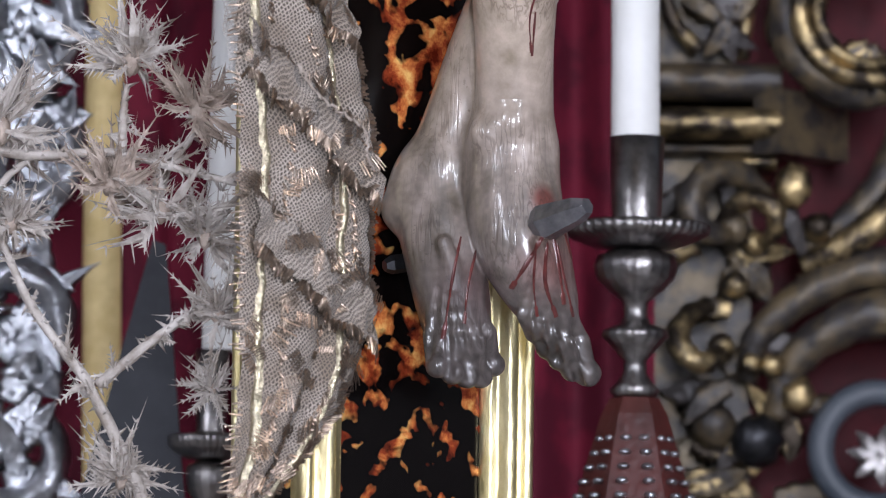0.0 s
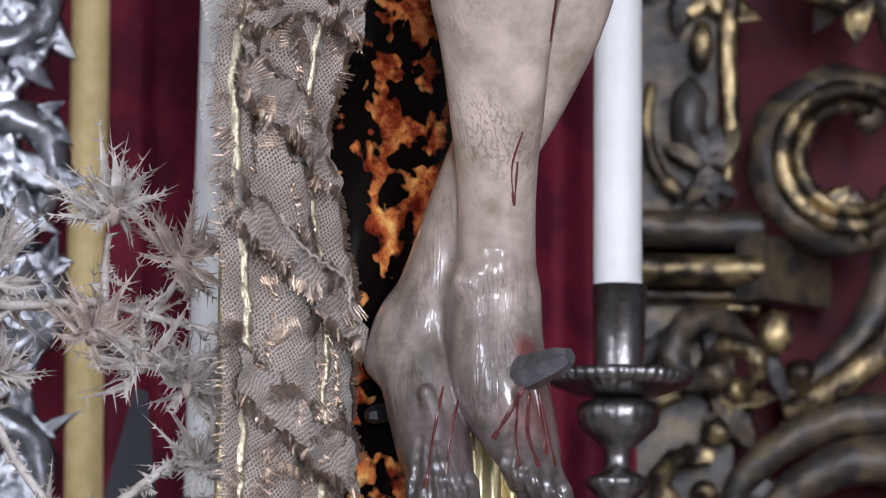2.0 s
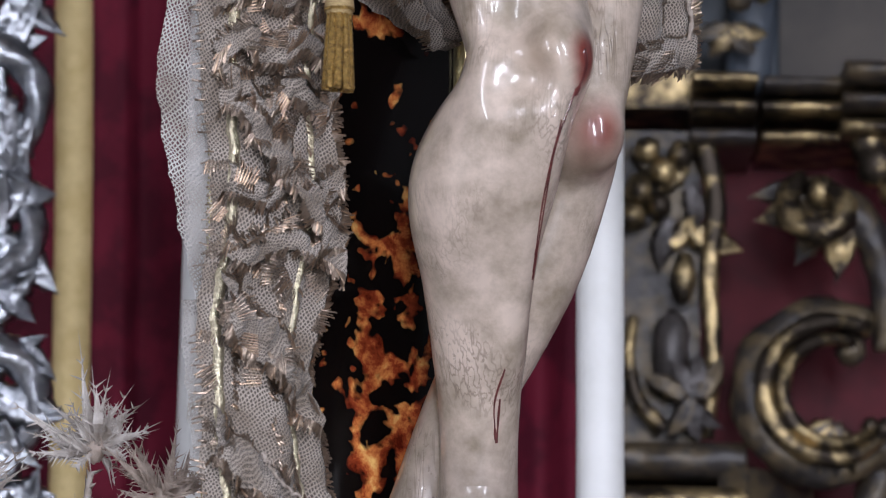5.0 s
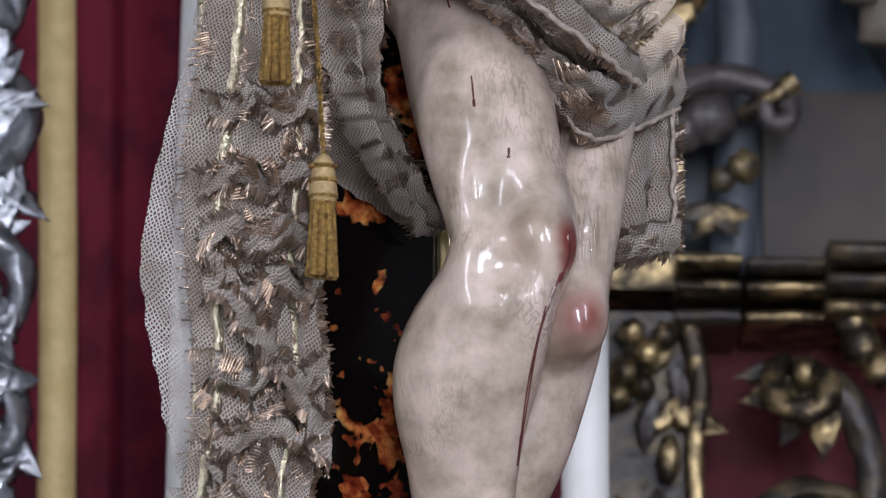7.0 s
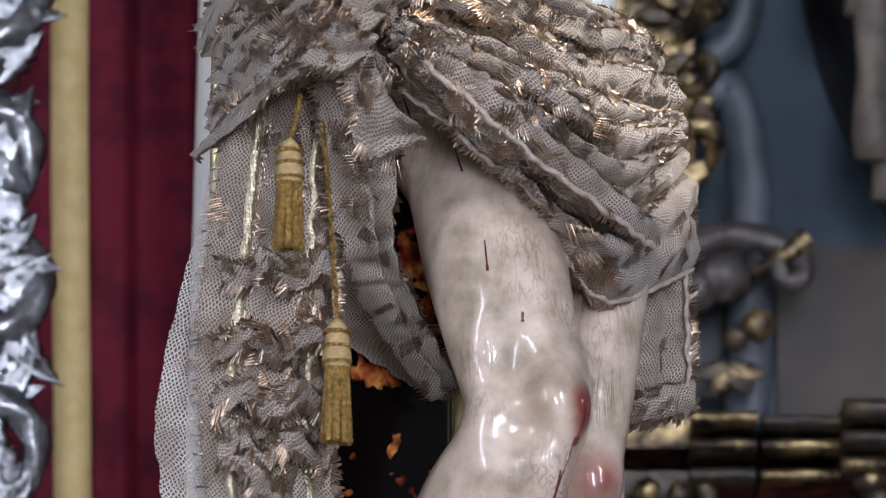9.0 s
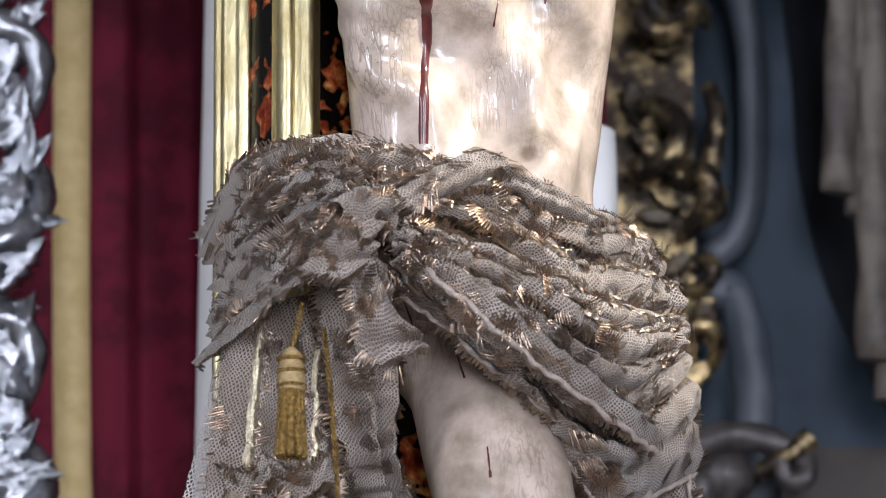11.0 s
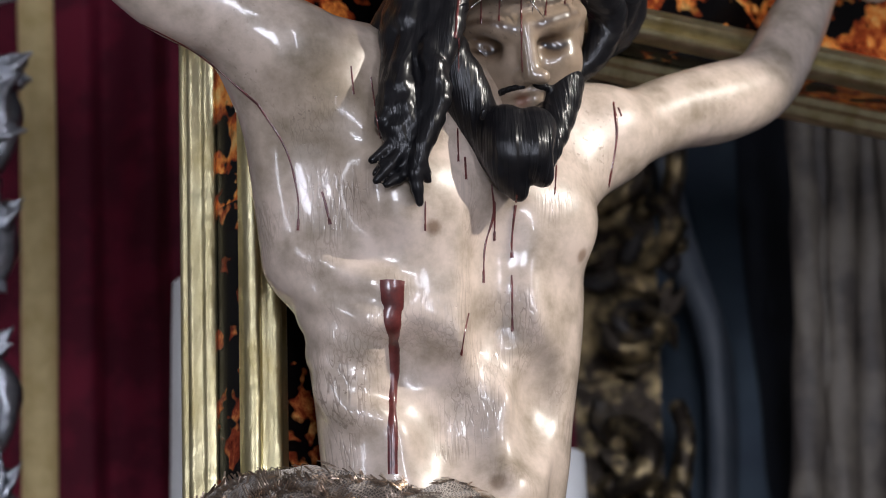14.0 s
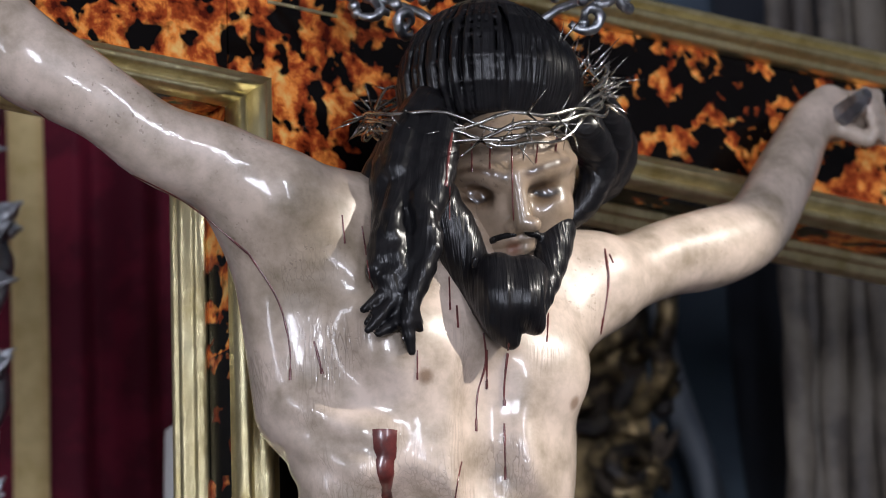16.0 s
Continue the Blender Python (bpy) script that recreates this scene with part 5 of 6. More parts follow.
        nor = du.cross(dv).normalized()
        if nor.y > 0:
            nor = -nor
        return p, du, dv, nor


def strip(g, p, d, nor, length, width, curl):
    """One flat tinsel strip, bent off the cloth."""
    s = d.cross(nor).normalized() * width * 0.5
    v = []
    for t in (0, 0.4, 0.75, 1.0):
        c = p + d * length * t + nor * (0.001 + curl * length * math.sin(math.pi * t * 0.8))
        v += [c + s, c + nor * width * 0.25, c - s]
    g.add(v, [(i * 3 + k, i * 3 + k + 1, i * 3 + k + 4, i * 3 + k + 3) for i in range(3) for k in (0, 1)])


def trim(ob, sheet, clusters, per, seed, lines=(), edges=(), bright=0.25):
    """Tinsel sewn on in flat sprays, along lines v(u) of the sheet, and as combed fringe on its edges."""
    rnd = random.Random(seed)
    dull, shiny = Geo(), Geo()
    for _ in range(clusters):
        u, v, a = rnd.random(), rnd.uniform(0.05, 0.95), rnd.uniform(0, 6.28)
        n = rnd.randint(per // 2, per)
        glow = rnd.random() < bright
        p, du, dv, nor = sheet.basis(u, v)
        along, across = (du * math.cos(a) + dv * math.sin(a)).normalized(), (dv * math.cos(a) - du * math.sin(a)).normalized()
        size, open_fan = rnd.uniform(0.009, 0.022), rnd.uniform(0.0, 0.9)
        for k in range(n):
            t = (k - n / 2) / n
            fan = (along + across * t * open_fan + nor * rnd.uniform(0, 0.12)).normalized()
            strip(shiny if glow or rnd.random() < 0.12 else dull, p + across * t * n * 0.0027 + nor * 0.001, fan, nor, size * rnd.uniform(0.7, 1.25), rnd.uniform(0.0012, 0.0021), rnd.uniform(0.02, 0.12))
    for v0, wob in lines:
        for i in range(260):
            u = rnd.random()
            p, du, dv, nor = sheet.basis(u, min(1, max(0, v0 + wob * noise.noise(Vector((u * 5, v0 * 9, seed))) + rnd.uniform(-0.012, 0.012))))
            b = rnd.gauss(0.5, 0.45)
            strip(shiny if rnd.random() < 0.3 else dull, p, (du * math.cos(b) + dv * math.sin(b)).normalized(), nor, rnd.uniform(0.005, 0.011), 0.0024, 0.2)
    for v0, sgn, n in edges:
        for i in range(n):
            u = (i + rnd.uniform(-0.4, 0.4)) / n
            if noise.noise(Vector((u * 9, v0 * 5, seed))) < -0.28:
                continue
            p, du, dv, nor = sheet.basis(min(1, max(0, u)), v0)
            lean = 0.5 * noise.noise(Vector((u * 14, seed, v0)))
            d = (dv * sgn + du * (lean + rnd.uniform(-0.25, 0.25)) + nor * rnd.uniform(-0.1, 0.3)).normalized()
            strip(shiny if rnd.random() < 0.12 else dull, p - d * 0.006, d, nor, rnd.uniform(0.009, 0.017), rnd.uniform(0.0016, 0.0026), rnd.uniform(-0.1, 0.15))
    tagged(part("tinsel", dull, TINSEL, ob, "dull bronze tinsel sewn on"), kind="stuff")
    tagged(part("gold_tinsel", shiny, BRIGHT_TINSEL, ob, "bright gold tinsel sewn on"), kind="stuff")


def ribbon(sheet, v0, wob, width, seed):
    """A raised metallic braid along the sheet."""
    g = Geo()
    rows = []
    for i in range(181):
        u = i / 180
        p, du, dv, nor = sheet.basis(u, v0 + wob * noise.noise(Vector((u * 4, seed, 0))))
        rows.append((p, dv, nor))
    for p, dv, nor in rows:
        g.v += [p - dv * width * 0.5, p - dv * width * 0.25 + nor * 0.003, p + nor * 0.0045, p + dv * width * 0.25 + nor * 0.003, p + dv * width * 0.5]
    g.f = [(i * 5 + k, i * 5 + k + 1, i * 5 + k + 6, i * 5 + k + 5) for i in range(180) for k in range(4)]
    return g


def edge_cord(sheet, v0, r, u0=0.0, u1=1.0):
    g = Geo()
    g.tube([sheet.at(u0 + (u1 - u0) * i / 90, v0) + Vector((0, -0.006, 0)) for i in range(91)], r, 6, 1.0, 0.3)
    return g


def loincloth():
    ob = thing("loincloth", CROSS, "aged gauze loincloth sewn with bronze tinsel, knotted at the hip", "loincloth")
    wrap = Sheet([(-0.258, 0.030, 3.148), (-0.250, 0.090, 3.241), (-0.169, 0.140, 3.271), (-0.101, 0.220, 3.238), (0.008, 0.260, 3.192), (0.143, 0.220, 3.205), (0.284, 0.100, 3.210)],
                 [(-0.298, 0.080, 3.013), (-0.286, 0.200, 3.073), (-0.232, 0.270, 3.081), (-0.162, 0.310, 3.043), (-0.072, 0.330, 2.983), (0.059, 0.320, 2.928), (0.274, 0.180, 3.035)], 0.035, 4.0, 0.016, 1, 0.010)
    part("wrap", wrap.geo(190, 60), NET, ob)
    trim(ob, wrap, 240, 12, 11, lines=((0.42, 0.25), (0.7, 0.2)), edges=((0.0, -1, 260), (1.0, 1, 420)))
    part("edge_cord", edge_cord(wrap, 1.0, 0.003, 0.35, 1.0), WAXED, ob, "pale twisted edge thread")
    swag = Sheet([(-0.237, 0.310, 3.124), (-0.165, 0.330, 3.130), (-0.070, 0.340, 3.108), (0.047, 0.330, 3.083), (0.211, 0.240, 3.098)],
                 [(-0.215, 0.330, 3.077), (-0.157, 0.360, 3.024), (-0.071, 0.370, 2.972), (0.060, 0.340, 2.927), (0.222, 0.240, 3.048)], 0.025, 4.0, 0.015, 2, 0.009)
    part("swag", swag.geo(140, 50), NET, ob)
    trim(ob, swag, 130, 14, 12, lines=((0.1, 0.1), (0.55, 0.3)), edges=((0.0, -1, 200), (1.0, 1, 380)), bright=0.35)
    sash = Sheet([(-0.239, 0.270, 3.173), (-0.173, 0.300, 3.188), (-0.093, 0.300, 3.194), (0.009, 0.290, 3.177), (0.158, 0.220, 3.185)],
                 [(-0.266, 0.300, 3.113), (-0.208, 0.330, 3.136), (-0.128, 0.340, 3.133), (-0.012, 0.320, 3.117), (0.180, 0.230, 3.131)], 0.02, 1.6, 0.01, 3)
    part("sash", sash.geo(110, 24), NET, ob)
    trim(ob, sash, 90, 12, 13, lines=((0.25, 0.2), (0.8, 0.2)), edges=((0.0, -1, 180), (1.0, 1, 220)), bright=0.35)
    hip = Sheet([(-0.257, 0.020, 3.170), (-0.253, 0.100, 3.229), (-0.218, 0.170, 3.249), (-0.211, 0.270, 3.177)],
                [(-0.312, 0.100, 3.001), (-0.313, 0.220, 3.032), (-0.287, 0.300, 3.073), (-0.230, 0.320, 3.114)], 0.03, 4.4, 0.02, 4, 0.014)
    part("hip_fold", hip.geo(150, 80), NET, ob)
    trim(ob, hip, 170, 12, 14, lines=((0.3, 0.2), (0.6, 0.2), (0.85, 0.1)), edges=((1.0, 1, 260), (0.0, -1, 100)), bright=0.15)
    # gathered rows over the hip and along the belly
    for k, (sheet, v0, drop_by) in enumerate(((hip, 0.18, 0.03), (hip, 0.42, 0.034), (hip, 0.66, 0.034), (wrap, 0.12, 0.024), (wrap, 0.34, 0.026), (swag, 0.3, 0.024))):
        one = [tuple(sheet.at(0.04 + 0.115 * j, v0 + 0.05 * math.sin(1.9 * j + k))) for j in range(9)]
        row = Sheet([(p[0], -p[1] + 0.007, p[2] + 0.006) for p in one], [(p[0], -p[1] + 0.013, p[2] - drop_by) for p in one], 0.006, 1.0, 0.005, 80 + k, 0.010, 30.0)
        part("ruffle", row.geo(110, 10), NET, ob)
        trim(ob, row, 18, 9, 81 + k, lines=((0.2, 0.15),), edges=((1.0, 1, 150), (0.0, -1, 70)), bright=0.35)
    # a turned-back band from the knot down across the thigh, and a twisted roll along the belly
    turned = Sheet([(-0.215, 0.345, 3.128), (-0.150, 0.378, 3.072), (-0.062, 0.392, 3.012), (0.050, 0.372, 2.962), (0.120, 0.335, 2.945)],
                   [(-0.222, 0.345, 3.098), (-0.166, 0.378, 3.040), (-0.078, 0.392, 2.978), (0.046, 0.372, 2.930), (0.122, 0.335, 2.915)], 0.010, 1.0, 0.004, 51, 0.003)
    part("turned_band", turned.geo(120, 12), NET, ob)
    trim(ob, turned, 16, 10, 52, edges=((1.0, 1, 260), (0.0, -1, 60)), bright=0.2)
    part("edge_cord", edge_cord(turned, 1.0, 0.0034), WAXED, ob, "pale twisted edge thread")
    roll = Sheet([(-0.225, 0.335, 3.150), (-0.165, 0.350, 3.190), (-0.105, 0.345, 3.212), (-0.020, 0.325, 3.198), (0.080, 0.285, 3.190), (0.180, 0.225, 3.190)],
                 [(-0.225, 0.335, 3.120), (-0.155, 0.350, 3.155), (-0.090, 0.345, 3.176), (-0.015, 0.325, 3.166), (0.080, 0.285, 3.160), (0.185, 0.225, 3.160)], 0.016, 2.0, 0.006, 53, 0.005, 9.0)
    part("twisted_roll", roll.geo(130, 18), NET, ob)
    trim(ob, roll, 26, 10, 54, edges=((0.0, -1, 200), (1.0, 1, 120)), bright=0.3)
    for k, (one, two) in enumerate((([(-0.272, 0.310, 3.147), (-0.250, 0.330, 3.158), (-0.208, 0.320, 3.154)], [(-0.279, 0.320, 3.095), (-0.263, 0.350, 3.090), (-0.222, 0.330, 3.119)]),
                                    ([(-0.287, 0.300, 3.104), (-0.272, 0.320, 3.120), (-0.237, 0.320, 3.107)], [(-0.309, 0.290, 3.067), (-0.285, 0.330, 3.049), (-0.250, 0.330, 3.072)]))):
        knot = Sheet(one, two, 0.02, 1.5, 0.01, 20 + k, 0.008)
        part("knot", knot.geo(30, 20), NET, ob)
        trim(ob, knot, 14, 10, 21 + k, edges=((1.0, 1, 50), (0.0, -1, 50)), bright=0.3)
    drop = Sheet([(-0.278, 0.270, 3.100), (-0.251, 0.250, 3.034), (-0.221, 0.220, 2.958), (-0.171, 0.190, 2.885), (-0.097, 0.140, 2.835), (-0.003, 0.100, 2.772)],
                 [(-0.223, 0.310, 3.117), (-0.184, 0.300, 3.045), (-0.165, 0.270, 2.956), (-0.148, 0.240, 2.891), (-0.090, 0.200, 2.844), (0.010, 0.130, 2.788)], 0.012, 2.0, 0.012, 5, 0.007)
    part("drop", drop.geo(120, 30), NET, ob)
    trim(ob, drop, 40, 12, 15, lines=((0.85, 0.1),), edges=((1.0, 1, 420), (0.0, -1, 120)), bright=0.15)
    tip = Sheet([(-0.237, 0.320, 3.095), (-0.208, 0.320, 3.050), (-0.180, 0.310, 3.019)], [(-0.272, 0.320, 3.071), (-0.231, 0.300, 2.978), (-0.155, 0.310, 2.999)], 0.008, 1.5, 0.008, 6)
    part("drop_end", tip.geo(40, 18), NET, ob)
    trim(ob, tip, 14, 12, 16, edges=((1.0, 1, 70), (0.0, -1, 60)))
    back = Sheet([(-0.085, 0.020, 2.927), (-0.054, 0.020, 2.842), (0.060, 0.030, 2.791)], [(-0.039, 0.040, 2.981), (-0.006, 0.060, 2.835), (0.062, 0.060, 2.799)], 0.01, 1.5, 0.01, 8)
    part("back_fold", back.geo(40, 20), NET, ob)
    low = Sheet([(-0.082, 0.340, 2.979), (0.007, 0.345, 2.936), (0.088, 0.330, 2.928), (0.272, 0.200, 3.045)], [(0.012, 0.280, 2.955), (0.046, 0.290, 2.889), (0.102, 0.290, 2.860), (0.302, 0.160, 2.941)], 0.012, 2, 0.01, 7)
    part("lower_fold", low.geo(70, 30), NET, ob)
    trim(ob, low, 40, 12, 17, edges=((0.0, -1, 120), (1.0, 1, 200)), bright=0.2)
    side = Sheet([(0.153, 0.220, 2.942), (0.214, 0.170, 2.889), (0.241, 0.130, 2.822), (0.246, 0.120, 2.767)], [(0.287, 0.180, 3.038), (0.312, 0.150, 2.957), (0.336, 0.120, 2.874), (0.348, 0.100, 2.795)], 0.012, 2.2, 0.008, 9)
    part("side_drop", side.geo(80, 30), NET, ob)
    trim(ob, side, 16, 8, 18, edges=((1.0, 1, 160), (0.0, -1, 80)), bright=0.15)
    hem = Sheet([(0.235, 0.135, 2.792), (0.274, 0.140, 2.812), (0.325, 0.130, 2.829)], [(0.236, 0.135, 2.763), (0.274, 0.140, 2.773), (0.325, 0.130, 2.788)], 0.004, 1, 0.004, 10)
    part("hem", hem.geo(30, 10), NET, ob)
    trim(ob, hem, 6, 8, 19, lines=(), edges=((0.0, -1, 50), (1.0, 1, 90)), bright=0.1)
    part("edge_cord", edge_cord(low, 0.98, 0.0032), WAXED, ob, "pale twisted edge thread")
    part("edge_cord", edge_cord(side, 0.72, 0.0028), WAXED, ob, "pale twisted edge thread")
    # the long end that hangs from the hip to below the feet
    tail = Sheet([(-0.298, 0.140, 3.050), (-0.315, 0.140, 2.913), (-0.323, 0.130, 2.802), (-0.316, 0.130, 2.694), (-0.304, 0.130, 2.562), (-0.322, 0.130, 2.454), (-0.317, 0.130, 2.383), (-0.314, 0.130, 2.294), (-0.307, 0.130, 2.200), (-0.307, 0.130, 2.121), (-0.305, 0.130, 2.039), (-0.302, 0.130, 1.968), (-0.308, 0.130, 1.903), (-0.315, 0.130, 1.847)],
                 [(-0.186, 0.200, 3.090), (-0.181, 0.180, 2.922), (-0.173, 0.170, 2.814), (-0.176, 0.160, 2.705), (-0.161, 0.160, 2.573), (-0.170, 0.150, 2.485), (-0.193, 0.150, 2.392), (-0.173, 0.150, 2.304), (-0.153, 0.150, 2.209), (-0.156, 0.150, 2.130), (-0.152, 0.150, 2.059), (-0.172, 0.150, 1.974), (-0.217, 0.150, 1.913), (-0.272, 0.140, 1.849)], 0.016, 2.2, 0.007, 31, 0.003, 5.0)
    part("hanging_end", tail.geo(330, 46), NET, ob)
    trim(ob, tail, 150, 12, 32, lines=((0.3, 0.15), (0.72, 0.12), (0.55, 0.35)), edges=((1.0, 1, 1100), (0.0, -1, 140)), bright=0.28)
    part("braid", ribbon(tail, 0.16, 0.12, 0.012, 1.3), BRAID, ob, "pale gold metallic braid")
    part("braid", ribbon(tail, 0.74, 0.12, 0.009, 4.1), BRAID, ob, "pale gold metallic braid")
    for k, (u0, u1) in enumerate(((0.22, 0.32), (0.36, 0.41), (0.5, 0.58), (0.66, 0.73))):
        one = [tuple(tail.at(u0 + 0.02 * j, 0.05 + 0.15 * j)) for j in range(7)]
        ruffle = Sheet([(p[0], -p[1] + 0.01, p[2] + 0.012) for p in one], [(p[0], -p[1] + 0.018, p[2] - 0.045) for p in one], 0.006, 1.0, 0.006, 40 + k, 0.012, 30.0)
        part("ruffle", ruffle.geo(50, 12), NET, ob)
        trim(ob, ruffle, 12, 10, 41 + k, edges=((0.0, -1, 60), (1.0, 1, 200)), bright=0.15)
    # gathered rows across the upper part of the hanging end
    for k, u0 in enumerate((0.10, 0.155, 0.20, 0.235, 0.29, 0.33)):
        one = [tuple(tail.at(u0 + 0.008 * math.sin(2.3 * j + k), 0.04 + 0.153 * j)) for j in range(7)]
        row = Sheet([(p[0], -p[1] + 0.008, p[2] + 0.006) for p in one], [(p[0], -p[1] + 0.014, p[2] - 0.026) for p in one], 0.006, 1.0, 0.004, 60 + k, 0.009, 34.0)
        part("ruffle", row.geo(60, 10), NET, ob)
        trim(ob, row, 10, 9, 61 + k, lines=((0.15, 0.1),) if k % 2 else (), edges=((1.0, 1, 110), (0.0, -1, 50)), bright=0.4)
    veil = Sheet([(-0.283, 0.110, 3.021), (-0.311, 0.100, 2.909), (-0.346, 0.090, 2.733), (-0.331, 0.090, 2.601), (-0.294, 0.090, 2.460), (-0.312, 0.090, 2.460), (-0.303, 0.100, 2.298)],
                 [(-0.235, 0.130, 3.024), (-0.256, 0.120, 2.911), (-0.270, 0.110, 2.739), (-0.261, 0.110, 2.606), (-0.251, 0.110, 2.462), (-0.272, 0.110, 2.462), (-0.268, 0.110, 2.300)], 0.006, 0.8, 0.006, 33, 0.004)
    part("veil", veil.geo(120, 16), VEIL, ob, "open gauze veil edge")
    for one, two in (([(-0.280, 0.200, 2.296), (-0.248, 0.200, 2.263), (-0.199, 0.200, 2.237)], [(-0.199, 0.200, 2.237), (-0.190, 0.200, 2.202), (-0.172, 0.190, 2.196)]),):
        g = Geo()
        g.tube([p + Vector((0.002 * math.sin(i * 2.1), -0.002, 0.002 * math.cos(i * 1.7))) for i, p in enumerate(spline([L(*p) for p in one + two[1:]], 60))], 0.0016, 6, 1.0, 0.3)
        part("frayed_thread", g, WAXED, ob, "frayed pale thread")


WAXED = material("pale_frayed_thread", (0.50, 0.42, 0.36), 0.8, second=(0.36, 0.29, 0.24), scale=120, bump=0.6, bump_scale=300)
loincloth()


# ---- gold tassels ----
def tassel(cord, head, length, wide):
    ob = thing("tassel", CROSS, "gold thread tassel on a twisted cord", "tassel", "tassels of the loincloth")
    top = L(*head)
    g = Geo()
    p = spline([L(*q) for q in cord] + [top], 60)
    for s in (0, 1):
        g.tube([q + Vector((0.0016 * math.cos(i * 0.9 + math.pi * s), 0.0016 * math.sin(i * 0.9 + math.pi * s), 0)) for i, q in enumerate(p)], 0.0017, 6)
    part("cord", g, CORD, ob)
    g = Geo()
    h = length * 0.36
    prof = [(0.002, 0.004), (wide * 0.2, 0.0), (wide * 0.34, -h * 0.16), (wide * 0.3, -h * 0.24), (wide * 0.36, -h * 0.3), (wide * 0.4, -h * 0.5), (wide * 0.35, -h * 0.55), (wide * 0.42, -h * 0.62), (wide * 0.46, -h * 0.86), (wide * 0.40, -h * 0.92), (wide * 0.42, -h), (0.003, -h - 0.002)]
    g.lathe(top, prof, 28, 0.02, 14)
    part("head", g, SATIN, ob, "satin-wound head")
    for q in (0.22, 0.54, 0.9):
        g = Geo()
        g.lathe(top + Vector((0, 0, -h * q)), [(wide * 0.3, -0.0025), (wide * 0.47, -0.0015), (wide * 0.47, 0.0015), (wide * 0.3, 0.0025)], 28)
        part("band", g, CORD, ob, "wound gold band")
    rnd = random.Random(int(length * 1e4))
    for k in range(9):
        a = 6.283 * k / 9
        g = Geo()
        r0, r1 = wide * 0.28, wide * 0.42
        pts = [top + Vector((math.cos(a) * (r0 + (r1 - r0) * t), math.sin(a) * (r0 + (r1 - r0) * t) * 0.8, -h * 0.95 - (length - h) * t * rnd.uniform(0.97, 1.0))) for t in [i / 26 for i in range(27)]]
        g.tube(pts, [0.0042 + 0.0007 * (i % 2) for i in range(27)], 7)
        part("bullion_strand", g, CORD, ob)


tassel([(-0.285, 0.270, 3.040), (-0.295, 0.275, 3.010)], (-0.305, 0.280, 2.984), 0.118, 0.034)
tassel([(-0.252, 0.260, 3.019), (-0.242, 0.260, 2.935)], (-0.225, 0.250, 2.807), 0.132, 0.034)


# ---- candles ----
def candlestick(c, z_pan, k, label):
    ob = thing("candlestick", pose(*c), label, "candlestick")
    z0 = c[2]
    s = [(q[0] * k, q[1]) for q in [(0.033, 0.116), (0.03, 0.02), (0.031, 0.012), (0.046, 0.004)]]
    g = Geo()
    g.lathe((0, 0, z_pan), s[::-1], 32)
    part("socket", g, PEWTER, ob)
    g = Geo()
    g.lathe((0, 0, z_pan), [(q * k, h) for q, h in [(0.025, -0.02), (0.05, -0.018), (0.076, -0.008), (0.086, -0.002), (0.088, 0.008), (0.083, 0.011), (0.055, 0.005), (0.03, 0.006)]], 160, 0.02, 40)
    part("drip_pan", g, PEWTER, ob, "fluted pewter drip pan")
    g = Geo()
    g.lathe((0, 0, z_pan), [(q * k, h) for q, h in [(0.024, -0.2), (0.03, -0.19), (0.022, -0.182), (0.014, -0.17), (0.013, -0.155), (0.028, -0.138), (0.04, -0.126), (0.038, -0.118), (0.018, -0.11), (0.014, -0.1), (0.015, -0.084), (0.03, -0.072), (0.046, -0.056), (0.05, -0.04), (0.046, -0.028), (0.026, -0.02)]], 64, 0.02, 20)
    part("stem", g, PEWTER, ob, "turned and gadrooned stem")
    # tapered red wooden foot with strings of silver beads
    top, bottom = z_pan - 0.2, 1.12 - z0
    g = Geo()
    g.lathe((0, 0, 0), [(0.02, bottom), (0.16, bottom), (0.15, bottom + 0.06), (0.072, top - 0.13), (0.04, top - 0.02), (0.03, top)], 6)
    part("foot", g, RED_WOOD, ob, "tapered red-brown wooden foot", smooth=False)
    for q in range(12):
        for i in range(7):
            t = i / 6
            r = 0.042 + 0.04 * t
            a = 6.283 * q / 12 + 0.26
            g = Geo()
            g.blob((r * math.cos(a), r * math.sin(a), top - 0.05 - 0.105 * t), (0.008, 0.008, 0.004), 7, 5)
            part("bead", g, SILVER, ob)


def candle(c, r, z1, label, lean=0.0):
    ob = thing("candle", pose(*c), label, "candle", "altar candles")
    h = z1 - c[2]
    g = Geo()
    g.lathe((0, 0, 0), [(r, 0.0), (r, 0.002)] + [(r * (1 + 0.006 * math.sin(i * 1.7)), h * i / 24) for i in range(1, 24)] + [(r * 0.97, h - 0.006), (r * 0.7, h), (0.006, h - 0.002)], 36)
    part("wax", g, WAX, ob)
    g = Geo()
    g.tube([(0, 0, h - 0.004), (0.001, 0.0, h + 0.006), (0.003, 0.0, h + 0.014)], 0.0014, 6)
    part("wick", g, DARK_IRON, ob, "black wick")
    ob.matrix_world = pose(*c, 0, lean, 0)


candlestick((0.223, 6.75, 2.0), 0.232, 1.0, "fluted pewter candlestick on a red wooden foot")
candle((0.221, 6.750, 2.329), 0.0292, 3.52, "tall white wax candle in a pewter candlestick", -0.5)
candlestick((-0.292, 6.9, 2.03), -0.05, 0.6, "slim pewter candlestick half hidden by the thistles")
candle((-0.281, 6.900, 2.096), 0.024, 3.80, "tall white wax candle behind the cross", 0.9)


